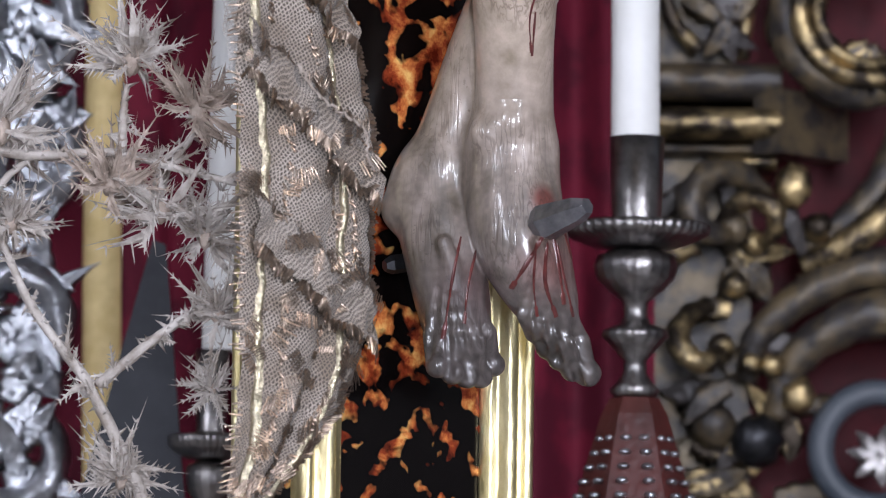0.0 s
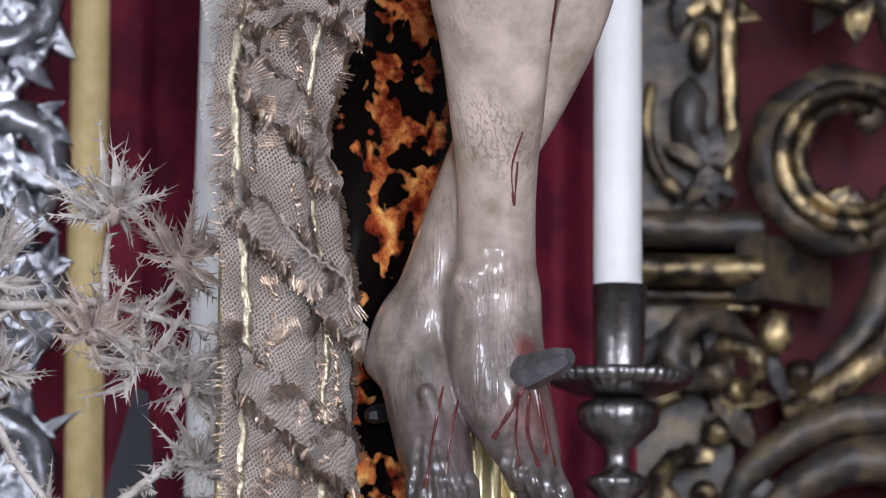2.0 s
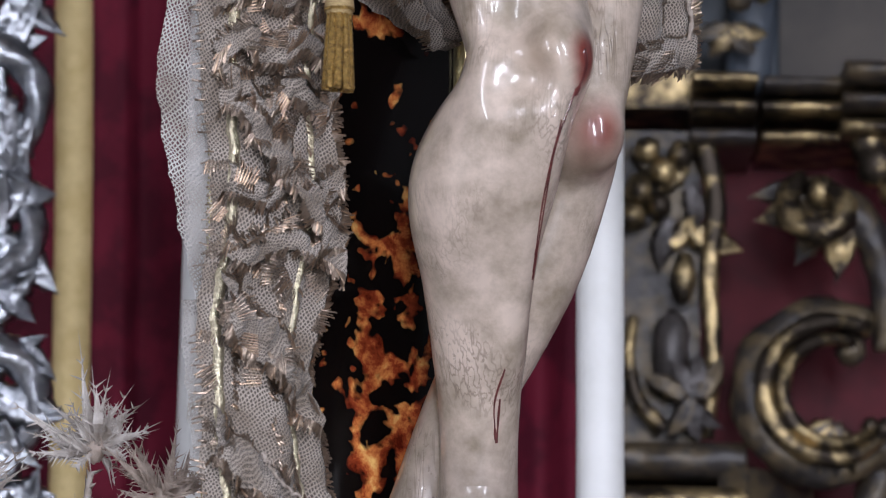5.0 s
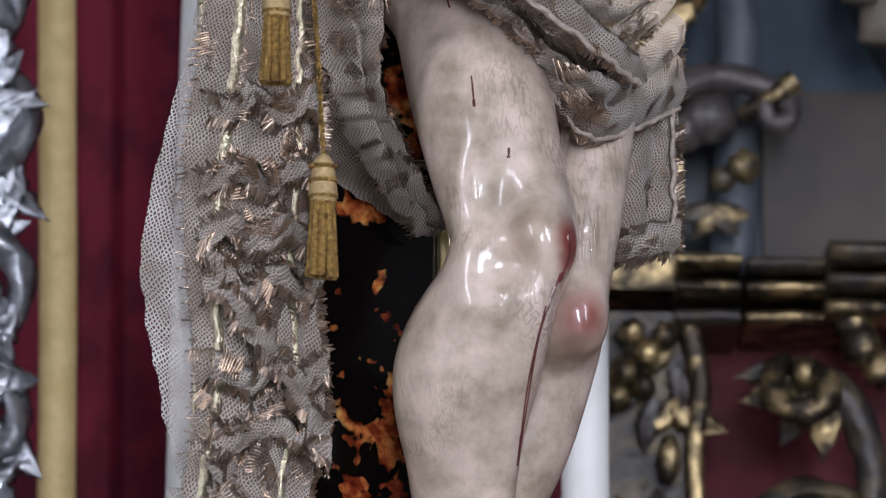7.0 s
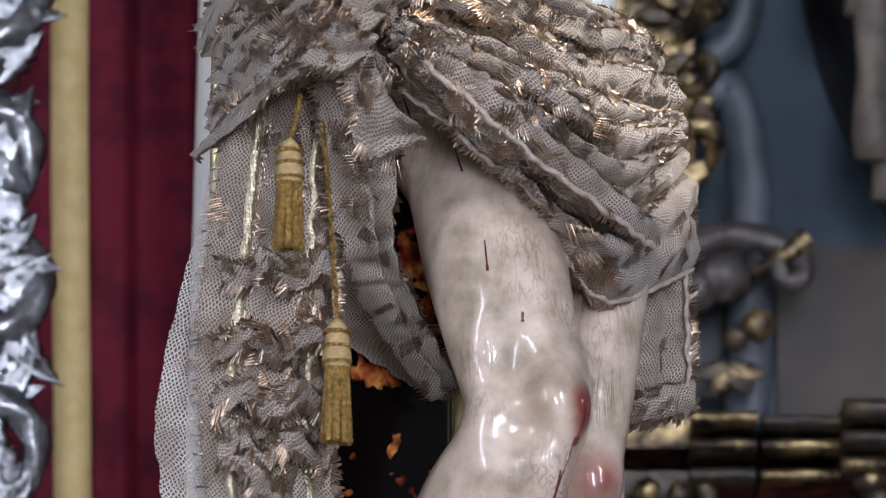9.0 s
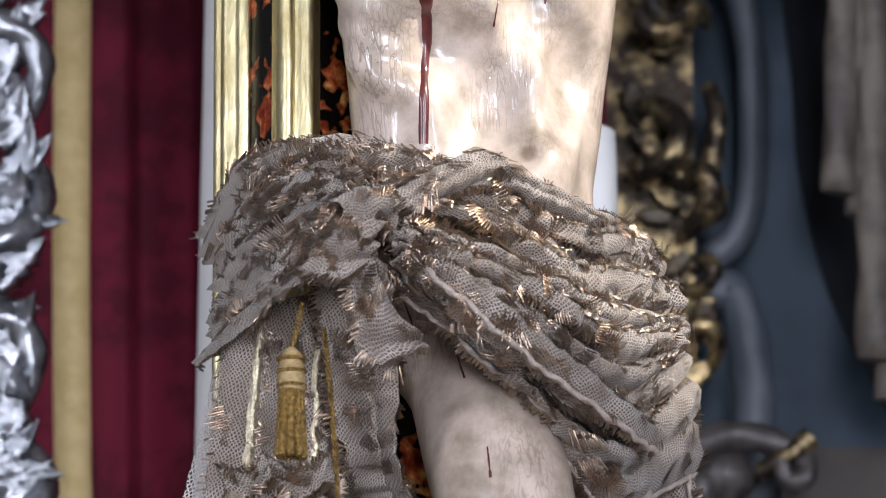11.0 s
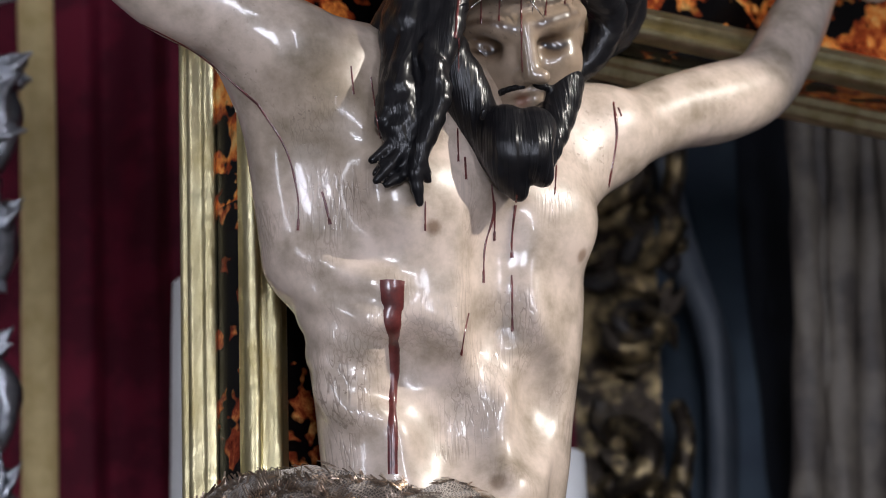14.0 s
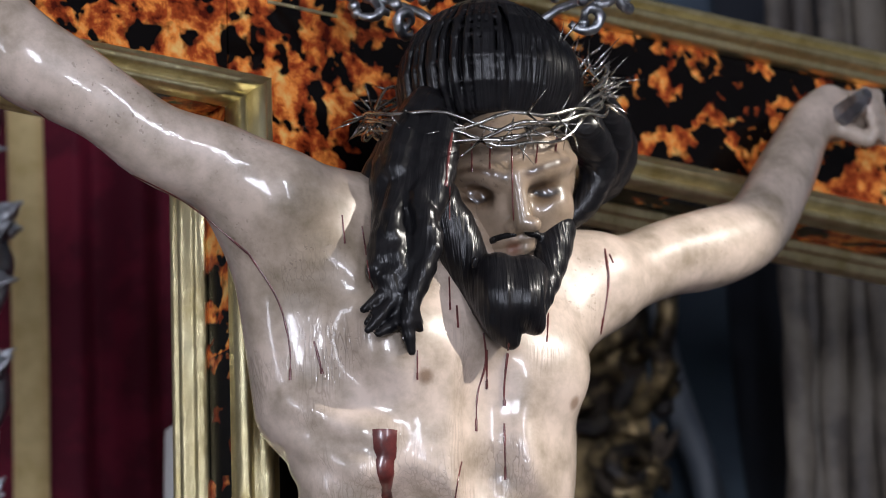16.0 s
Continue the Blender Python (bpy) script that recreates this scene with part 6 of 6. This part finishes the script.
# ---- dried thistles ----
def thistle():
    ob = thing("thistle_branch", pose(0, 0, 0), "dried silvery thistle branch with spiny leaves and heads", "thistle")
    rnd = random.Random(9)

    def stem(pts, r, spines):
        g = Geo()
        p = spline(pts, 40)
        g.tube(p, [r * (1 - 0.5 * i / 39) for i in range(40)], 7, 1.0, 0.12)
        for k in range(spines * 3):
            i = rnd.randrange(39)
            g.spike(p[i], Vector((rnd.gauss(0, 1), rnd.gauss(0, 1), rnd.gauss(0.2, 1))), rnd.uniform(0.010, 0.020), 0.0036, Vector((rnd.uniform(-1, 1), 0, rnd.uniform(-1, 1))) * 0.004)
        part("stem", g, THISTLE, ob)
        for k in range(spines // 3):
            i = rnd.randrange(39)
            spiny_leaf(p[i], Vector((rnd.uniform(-1, 1), rnd.uniform(-0.6, 0.4), rnd.uniform(-0.5, 1))), rnd.uniform(0.02, 0.05), THISTLE)

    def spiny_leaf(c, d, length, mat):
        """A stiff leaf: a tapered rib with paired spines."""
        g = Geo()
        d = d.normalized()
        s = d.cross(Vector((0.2, -1, 0.3))).normalized()
        bend = Vector((rnd.uniform(-1, 1), rnd.uniform(-1, 1), rnd.uniform(-0.5, 1))) * length * 0.5
        g.spike(c, d, length, 0.0026, bend)
        for k in range(5):
            t = 0.08 + 0.17 * k + rnd.uniform(-0.04, 0.04)
            q = Vector(c) + d * length * t + bend * t * t
            for sg in (-1, 1):
                g.spike(q, s * sg + d * rnd.uniform(0.7, 1.6) + Vector((0, rnd.uniform(-0.5, 0.3), 0)), length * rnd.uniform(0.25, 0.45) * (1.15 - t), 0.0016)
        v0 = Vector(c)
        # the web of the leaf between rib and spines
        w = length * 0.075
        g.add([v0, v0 + d * length * 0.3 + s * w, v0 + d * length * 0.75 + bend * 0.5, v0 + d * length * 0.3 - s * w, v0 + d * length * 0.3 + Vector((0, 0.003, 0)), v0 + d * length * 0.3 - Vector((0, 0.003, 0))],
              [(0, 1, 5), (1, 2, 5), (2, 3, 5), (3, 0, 5), (1, 0, 4), (2, 1, 4), (3, 2, 4), (0, 3, 4)])
        part("leaf", g, mat, ob, smooth=False)

    def head(c, r, mat):
        g = Geo()
        c = Vector(c)
        g.blob(c, (r * 0.16, r * 0.16, r * 0.22), 12, 9, 0.3)
        part("seed_head", g, THISTLE_WARM, ob, "warm brown seed head")
        for k in range(28):
            d = Vector((rnd.gauss(0, 1), rnd.gauss(0, 0.8), rnd.gauss(0.55, 0.8)))
            spiny_leaf(c + d.normalized() * r * 0.16, d, r * rnd.uniform(0.7, 1.5), mat)

    stem([(-0.293, 5.950, 1.780), (-0.321, 5.950, 1.851), (-0.352, 5.950, 1.917), (-0.387, 5.950, 1.982), (-0.442, 5.950, 2.054), (-0.486, 5.950, 2.143)], 0.0085, 40)
    stem([(-0.27, 5.95, 1.12), (-0.28, 5.95, 1.5), (-0.274, 5.950, 1.726), (-0.293, 5.950, 1.783)], 0.009, 4)
    stem([(-0.372, 5.950, 1.976), (-0.320, 5.930, 2.017), (-0.279, 5.930, 2.048), (-0.232, 5.930, 2.079)], 0.0065, 26)
    stem([(-0.506, 5.950, 2.228), (-0.444, 5.930, 2.217), (-0.360, 5.930, 2.221), (-0.288, 5.930, 2.204), (-0.228, 5.930, 2.190)], 0.0065, 22)
    stem([(-0.486, 5.950, 2.143), (-0.481, 5.950, 2.186), (-0.444, 5.930, 2.217)], 0.006, 8)
    stem([(-0.351, 5.930, 2.223), (-0.350, 5.930, 2.264), (-0.347, 5.930, 2.294)], 0.006, 6)
    stem([(-0.300, 5.930, 2.207), (-0.278, 5.950, 2.243), (-0.269, 5.950, 2.268)], 0.005, 5)
    for c, r, m in (((-0.343, 5.930, 2.317), 0.062, THISTLE), ((-0.272, 5.950, 2.271), 0.055, THISTLE_WARM), ((-0.481, 5.930, 2.244), 0.075, THISTLE), ((-0.363, 5.930, 2.185), 0.05, THISTLE_WARM), ((-0.309, 5.950, 2.161), 0.06, THISTLE), ((-0.261, 5.950, 2.134), 0.055, THISTLE),
                    ((-0.246, 5.930, 2.048), 0.045, THISTLE), ((-0.468, 5.950, 2.144), 0.045, THISTLE), ((-0.346, 5.950, 1.875), 0.045, THISTLE), ((-0.252, 5.950, 1.972), 0.035, THISTLE)):
        head(c, r, m)


thistle()


# ---- grey board leaning behind the thistles ----
g = Geo()
v = [Vector((-0.368, 6.9, 2.232)), Vector((-0.352, 6.9, 2.226)), Vector((-0.25, 6.9, 1.12)), Vector((-0.66, 6.9, 1.12))]
g.add(v + [q + Vector((0, 0.012, 0)) for q in v], [(0, 1, 2, 3), (7, 6, 5, 4), (0, 4, 5, 1), (1, 5, 6, 2), (2, 6, 7, 3), (3, 7, 4, 0)])
tagged(part("leaning_slat", g, SLATE, None, smooth=False), "slate grey slat leaning before the crimson curtain", "slat")


# ---- chased silver ornament beside the curtain ----
def silver_ornament():
    ob = thing("silver_ornament", pose(0, 0, 0), "tall chased silver openwork ornament of curling acanthus leaves", "ornament")
    rnd = random.Random(21)
    y = 6.95
    g = Geo()
    g.tube([(-0.70, y + 0.05, 1.12), (-0.66, y + 0.04, 2.0), (-0.62, y + 0.04, 3.0), (-0.61, y + 0.04, 4.4)], 0.02, 10)
    part("stem", g, SILVER, ob)
    for k in range(13):
        z = 1.95 + 0.19 * k
        x = -0.50 - 0.02 * min(1, max(0, (z - 2.4) / 1.6)) + rnd.uniform(-0.01, 0.01)
        sg = 1 if k % 2 else -1
        g = Geo()
        g.scroll((x - 0.045, y, z), 0.085, 0.018, -75 * sg, 0.95 * sg, 0.021, 0.04, 10, 36)
        part("scroll", g, SILVER, ob)
        for a, ln, dz in ((75, 0.13, -0.04), (40, 0.11, 0.02), (5, 0.09, 0.05), (-35, 0.11, 0.0), (115, 0.12, 0.05), (-80, 0.12, -0.03), (150, 0.1, -0.06), (-120, 0.1, 0.06), (60, 0.1, 0.08)):
            g = Geo()
            g.leaf((x - 0.03 + rnd.uniform(-0.02, 0.01), y - 0.01, z + dz), a + rnd.uniform(-15, 15), ln * rnd.uniform(0.8, 1.1), 0.055 * rnd.uniform(0.8, 1.2), rnd.uniform(0.3, 0.7), 5, rnd.uniform(-0.6, 0.6))
            part("leaf", g, SILVER, ob)
        g = Geo()
        g.tube([(x - 0.03, y, z), (x - 0.08, y + 0.02, z + 0.01), (-0.64, y + 0.04, z + 0.02)], 0.012, 8)
        part("arm", g, SILVER, ob)


silver_ornament()


# ---- gilded altarpiece on the right ----
def altarpiece():
    ob = thing("altarpiece", pose(0, 0, 0), "dark gilded carved altarpiece with red and blue painted panels", "altarpiece")
    rnd = random.Random(33)

    def box(name, lo, hi, mat, label=""):
        g = Geo()
        g.box(lo, hi)
        return part(name, g, mat, ob, label, smooth=False)

    box("lower_panel", (0.24, 7.62, 0.0), (2.2, 7.9, 2.99), RED_LACQUER, "dark red lacquered panel")
    box("upper_panel", (0.24, 7.66, 2.99), (2.2, 7.9, 5.6), BLUE, "blue painted panel")
    box("painted_panel", (0.492, 7.63, 2.995), (2.1, 7.655, 3.307), DRAPE_DARK, "brown painted landscape panel")
    box("painted_strip", (0.37, 7.625, 2.995), (0.486, 7.655, 3.31), GREY_BLUE, "pale blue painted strip")
    # the niche's shade as a flat blue-black sheet with a swooping edge
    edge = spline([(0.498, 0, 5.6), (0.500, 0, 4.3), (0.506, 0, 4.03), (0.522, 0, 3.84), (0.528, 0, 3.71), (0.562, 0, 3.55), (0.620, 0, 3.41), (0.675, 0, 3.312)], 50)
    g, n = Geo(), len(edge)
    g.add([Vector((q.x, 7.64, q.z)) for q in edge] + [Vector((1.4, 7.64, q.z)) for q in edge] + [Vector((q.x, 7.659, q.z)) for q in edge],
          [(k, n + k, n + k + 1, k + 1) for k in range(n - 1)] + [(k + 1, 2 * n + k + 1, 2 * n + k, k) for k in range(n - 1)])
    part("niche", g, DARK_BLUE, ob, "flat blue-black sheet standing in for the niche's shade")

    def cornice(z, x0, x1, mats, rows):
        """A cornice of stepped round mouldings; rows: height over z, thickness, how far it stands out."""
        for i, (dz, h, out) in enumerate(rows):
            g = Geo()
            n = 10
            v = []
            for q in range(41):
                x = x0 + (x1 - x0) * q / 40
                for k in range(n):
                    a = math.pi * k / (n - 1)
                    v.append((x, 7.62 - out * 0.8 - 0.03 * math.sin(a) + 0.004 * noise.noise(Vector((x * 30, k, z))), z + dz + h * 0.5 * math.cos(a)))
                v.append((x, 7.63, z + dz - h * 0.5))
                v.append((x, 7.63, z + dz + h * 0.5))
            m = n + 2
            f = [(q * m + k, q * m + (k + 1) % m, (q + 1) * m + (k + 1) % m, (q + 1) * m + k) for q in range(40) for k in range(m)]
            f += [tuple(reversed(range(m))), tuple(40 * m + k for k in range(m))]
            g.add(v, f)
            part("cornice", g, mats[i], ob)

    def scroll(c, r, start, turns, thick, mat=OLD_GILT, inner=0.45):
        g = Geo()
        g.scroll(c, r, r * inner, start, turns, thick, 0.06)
        part("scroll", g, mat, ob)

    def leaf(c, a, ln, w, mat=OLD_GILT, curl=0.5):
        g = Geo()
        g.leaf(c, a, ln, w, curl, lean=rnd.uniform(-0.4, 0.4))
        part("leaf", g, mat, ob)

    def knob(c, r, mat=OLD_GILT):
        g = Geo()
        g.blob(c, r, 12, 9, 0.25)
        part("boss", g, mat, ob)

    def band(name, pts, r0, r1, mat, flat=1.0, label=""):
        g = Geo()
        p = spline(pts, 36)
        g.tube(p, [r0 + (r1 - r0) * k / 35 for k in range(36)], 12, flat, 0.06)
        part(name, g, mat, ob, label)

    # the main cornice, broken forward over its ends
    cornice(2.985, 0.36, 0.446, (OLD_GILT, OLD_GILT, DARK_CARVING), ((0.03, 0.022, 0.3), (-0.004, 0.022, 0.28), (-0.04, 0.024, 0.25)))
    cornice(2.985, 0.455, 0.56, (DARK_CARVING, OLD_GILT, OLD_GILT), ((0.03, 0.022, 0.27), (0.0, 0.022, 0.25), (-0.036, 0.022, 0.22)))
    cornice(3.0, 0.56, 1.6, (DARK_CARVING, DARK_CARVING, OLD_GILT), ((0.02, 0.03, 0.36), (-0.014, 0.024, 0.32), (-0.045, 0.026, 0.28)))
    # the pilaster: shaft, foot ledge and capital
    box("shaft", (0.22, 7.46, 2.5), (0.375, 7.62, 2.96), DARK_CARVING, "grimy carved pilaster shaft")
    box("pedestal", (0.22, 7.47, 0.0), (0.40, 7.62, 2.43), DARK_CARVING, "dark carved pedestal")
    box("gilded_shaft", (0.22, 7.47, 2.995), (0.372, 7.62, 4.7), OLD_GILT, "gilded carved pilaster shaft")
    cornice(2.45, 0.2, 0.436, (DARK_CARVING, OLD_GILT, DARK_CARVING), ((0.058, 0.05, 0.25), (0.0, 0.042, 0.27), (-0.032, 0.016, 0.22)))
    cornice(2.40, 0.34, 0.43, (OLD_GILT,), ((0.0, 0.02, 0.23),))
    g = Geo()
    g.box((0.0, 0.0, -0.04), (0.14, 0.05, 0.045))
    m = pose(0.436, 7.375, 2.45, 0, 0, 48)
    g.v = [m @ Vector(q) for q in g.v]
    part("ledge_return", g, DARK_CARVING, ob, "grey side of the ledge", smooth=False)
    # carving on the lower shaft
    band("edge_roll", [(0.385, 7.44, 2.54), (0.392, 7.43, 2.66), (0.386, 7.43, 2.76), (0.395, 7.43, 2.86), (0.375, 7.43, 2.95)], 0.010, 0.016, OLD_GILT)
    band("edge_roll", [(0.285, 7.42, 2.70), (0.278, 7.41, 2.65), (0.29, 7.41, 2.59), (0.325, 7.42, 2.55)], 0.008, 0.012, OLD_GILT)
    knob((0.351, 7.41, 2.752), (0.016, 0.02, 0.034))
    knob((0.335, 7.43, 2.66), (0.026, 0.02, 0.05), GREY_CARVING)
    for dx, dz, r in ((0.0, 0.0, 0.022), (0.025, -0.02, 0.018), (-0.01, -0.035, 0.02), (0.03, 0.025, 0.02), (0.055, 0.05, 0.018), (0.01, 0.055, 0.018)):
        knob((0.292 + dx, 7.42, 2.872 + dz), r)
    for k, a in enumerate((60, 85, 110, 250, 275, 300, 135)):
        leaf((0.375 - 0.004 * k, 7.42, 2.59), a, 0.07, 0.035, GREY_CARVING if k % 3 else DARK_CARVING)
    for k in range(9):
        leaf((rnd.uniform(0.29, 0.37), 7.45, rnd.uniform(2.78, 2.93)), rnd.uniform(0, 360), rnd.uniform(0.06, 0.09), rnd.uniform(0.03, 0.05), rnd.choice((OLD_GILT, DARK_CARVING, GREY_CARVING)))
    # the great C-scroll on the red panel and the shell above it
    # dark outer body carries the shade on the scroll's thickness
    scroll((0.548, 7.44, 2.592), 0.118, 62, 0.72, 0.03, DARK_CARVING, 0.8)
    scroll((0.548, 7.40, 2.592), 0.104, 62, 0.74, 0.014, OLD_GILT, 0.8)
    scroll((0.550, 7.40, 2.590), 0.082, 70, 0.70, 0.011, OLD_GILT, 0.75)
    knob((0.575, 7.42, 2.66), 0.022, DARK_CARVING)
    for k, a in enumerate((200, 225, 250, 275, 300)):
        leaf((0.55, 7.40, 2.555), a, 0.085, 0.04, (OLD_GILT, GREY_CARVING)[k % 2])
    for k, a in enumerate((165, 190, 215, 240, 265, 290)):
        leaf((0.555, 7.42, 2.865), a, 0.125, 0.055, OLD_GILT if k % 3 else DARK_CARVING, 0.35)
    scroll((0.53, 7.38, 2.84), 0.05, 120, 0.9, 0.02)
    band("stalk", [(0.50, 7.42, 2.87), (0.58, 7.41, 2.84), (0.62, 7.42, 2.76), (0.625, 7.43, 2.66)], 0.03, 0.02, DARK_CARVING)
    for c in ((0.61, 7.42, 2.91), (0.64, 7.42, 2.88), (0.60, 7.42, 2.94)):
        knob(c, 0.03)
    # below the ledge: volutes, a bow-shaped band, a round frame
    scroll((0.355, 7.40, 2.33), 0.062, 20, 0.8, 0.02, DARK_CARVING)
    scroll((0.40, 7.40, 2.31), 0.045, 200, -0.8, 0.014)
    knob((0.452, 7.40, 2.368), (0.024, 0.02, 0.03))
    knob((0.485, 7.42, 2.315), 0.02)
    band("volute", [(0.468, 7.42, 2.262), (0.52, 7.40, 2.29), (0.58, 7.40, 2.335), (0.66, 7.42, 2.43)], 0.016, 0.026, OLD_GILT)
    band("volute", [(0.47, 7.44, 2.29), (0.53, 7.43, 2.33), (0.58, 7.43, 2.39), (0.62, 7.44, 2.5)], 0.016, 0.028, DARK_CARVING)
    band("bow", [(0.392, 7.43, 2.11), (0.412, 7.42, 2.175), (0.49, 7.41, 2.236), (0.583, 7.41, 2.262), (0.75, 7.42, 2.25)], 0.016, 0.034, DARK_CARVING)
    band("bow", [(0.432, 7.42, 2.06), (0.452, 7.41, 2.13), (0.51, 7.40, 2.18), (0.583, 7.40, 2.20), (0.75, 7.41, 2.19)], 0.018, 0.04, DARK_CARVING)
    g = Geo()
    g.tube([(0.565 + 0.075 * math.cos(6.2832 * k / 40), 7.40, 2.02 + 0.075 * math.sin(6.2832 * k / 40)) for k in range(41)], 0.018, 10)
    part("round_frame", g, GREY_BLUE, ob, "grey-blue round frame")
    for k in range(7):
        leaf((0.565, 7.39, 2.01), 360 * k / 7 + 20, 0.05, 0.025, PEWTER)
    scroll((0.335, 7.39, 2.155), 0.048, 80, 0.75, 0.016)
    leaf((0.37, 7.40, 2.20), 170, 0.08, 0.04)
    leaf((0.37, 7.40, 2.10), 200, 0.09, 0.045, DARK_CARVING)
    for c, r, mt in (((0.396, 7.39, 2.13), 0.014, OLD_GILT), ((0.424, 7.39, 2.128), 0.016, OLD_GILT), ((0.405, 7.41, 2.03), 0.036, DARK_IRON), ((0.46, 7.40, 2.09), 0.024, OLD_GILT), ((0.35, 7.41, 2.05), 0.03, DARK_CARVING), ((0.375, 7.40, 2.235), 0.018, OLD_GILT)):
        knob(c, r, mt)
    for k in range(26):
        leaf((rnd.uniform(0.29, 0.46), 7.45, rnd.uniform(1.95, 2.38)), rnd.uniform(0, 360), rnd.uniform(0.06, 0.11), rnd.uniform(0.035, 0.06), rnd.choice((OLD_GILT, DARK_CARVING, DARK_CARVING, GREY_CARVING)))
    # above the cornice: bosses and a scroll that reaches over the painted panel
    knob((0.405, 7.42, 3.221), (0.04, 0.03, 0.036), GREY_CARVING)
    knob((0.372, 7.42, 3.20), 0.028, GREY_CARVING)
    knob((0.451, 7.40, 3.150), 0.023)
    knob((0.424, 7.41, 3.135), 0.018, DARK_CARVING)
    for k, a in enumerate((200, 250, 300, 340)):
        leaf((0.413, 7.45, 3.10), a, 0.06, 0.035, OLD_GILT if k % 2 else DARK_CARVING)
    band("arm_scroll", [(0.33, 7.44, 3.235), (0.39, 7.42, 3.272), (0.455, 7.41, 3.270), (0.505, 7.41, 3.245), (0.512, 7.40, 3.215), (0.487, 7.40, 3.212), (0.48, 7.40, 3.24)], 0.024, 0.012, GREY_CARVING)
    band("arm_scroll", [(0.45, 7.42, 3.225), (0.49, 7.40, 3.245), (0.52, 7.40, 3.27)], 0.012, 0.016, OLD_GILT)
    # carving on the gilded shaft
    for k, z in enumerate((3.37, 3.47)):
        leaf((0.385, 7.43, z), 200 + 60 * k, 0.09, 0.05)
        scroll((0.372, 7.43, z + 0.03), 0.03, 300 - 90 * k, 0.7, 0.012)
    for z in (3.862, 4.27):
        scroll((0.338, 7.41, z), 0.058, 60, 0.86, 0.017)
        scroll((0.338, 7.39, z), 0.036, 40, 0.8, 0.011, DARK_CARVING)
        for a in (20, 60, 100, 140, 320):
            leaf((0.365, 7.42, z + 0.03), a, 0.065, 0.034, OLD_GILT)
        scroll((0.302, 7.41, z - 0.19), 0.066, 95, -0.55, 0.018)
        scroll((0.352, 7.42, z - 0.25), 0.055, 270, 0.5, 0.016)
        band("roll", [(0.392, 7.43, z - 0.09), (0.402, 7.42, z - 0.14), (0.392, 7.43, z - 0.21)], 0.012, 0.016, OLD_GILT)
        for dz in (-0.245, -0.27, 0.11, 0.145):
            knob((0.398 - 0.01 * (dz > 0), 7.42, z + dz), 0.017, OLD_GILT if dz < 0 else GREY_CARVING)
        for k in range(12):
            leaf((rnd.uniform(0.28, 0.385), 7.455, z + rnd.uniform(-0.33, 0.12)), rnd.uniform(0, 360), rnd.uniform(0.05, 0.085), rnd.uniform(0.03, 0.05), rnd.choice((OLD_GILT, OLD_GILT, DARK_CARVING)))
    # grey-blue marbled border that swells beside it
    band("marbled_border", [(0.392, 7.52, 4.6), (0.425, 7.52, 4.36), (0.402, 7.52, 4.25), (0.388, 7.52, 4.16), (0.397, 7.52, 4.09), (0.415, 7.52, 4.006), (0.447, 7.52, 3.911), (0.458, 7.52, 3.81), (0.456, 7.52, 3.66), (0.435, 7.52, 3.585), (0.395, 7.52, 3.548)], 0.026, 0.022, GREY_BLUE, 0.7, "grey-blue marbled border")
    band("marbled_border", [(0.372, 7.52, 3.46), (0.395, 7.52, 3.498), (0.430, 7.52, 3.50), (0.448, 7.52, 3.40), (0.449, 7.52, 3.297), (0.444, 7.52, 3.02)], 0.022, 0.034, GREY_BLUE, 0.7, "grey-blue marbled border")


GREY_CARVING = material("worn_grey_carving", (0.09, 0.078, 0.074), 0.42, 0.25, second=(0.03, 0.025, 0.024), scale=26, bump=0.6, bump_scale=60, sharp=0.25)
DRAPE_DARK = material("brown_painted_relief", (0.024, 0.018, 0.014), 0.6, second=(0.06, 0.046, 0.034), scale=5, bump=0.3, bump_scale=60)
altarpiece()


# ---- draped carving in the niche ----
def drapery():
    """Heavy carved folds hanging side by side, the outer ones cut off higher."""
    ob = thing("draped_carving", pose(0, 0, 0), "old painted wooden drapery carving hanging in the dark niche", "carving")
    folds = [(0.572, 0.556, 3.585, 0.020), (0.602, 0.590, 3.56, 0.024), (0.636, 0.606, 3.36, 0.022), (0.668, 0.640, 3.31, 0.026), (0.704, 0.69, 3.31, 0.028), (0.745, 0.74, 3.31, 0.03), (0.79, 0.79, 3.31, 0.03)]
    for k, (x1, x0, z0, r) in enumerate(folds):
        g = Geo()
        n = 40
        pts = [Vector((x0 + (x1 - x0) * t + 0.007 * math.sin(5 * t + 1.7 * k), 7.30 + 0.02 * (k % 2) + 0.012 * k, z0 + (4.6 - z0) * t)) for t in [i / (n - 1) for i in range(n)]]
        g.tube(pts, [r * (1.15 - 0.35 * i / n + 0.18 * noise.noise(Vector((k * 3.1, i * 0.35, 0)))) for i in range(n)], 14, 0.75, 0.12)
        part("fold", g, DRAPE, ob)


drapery()
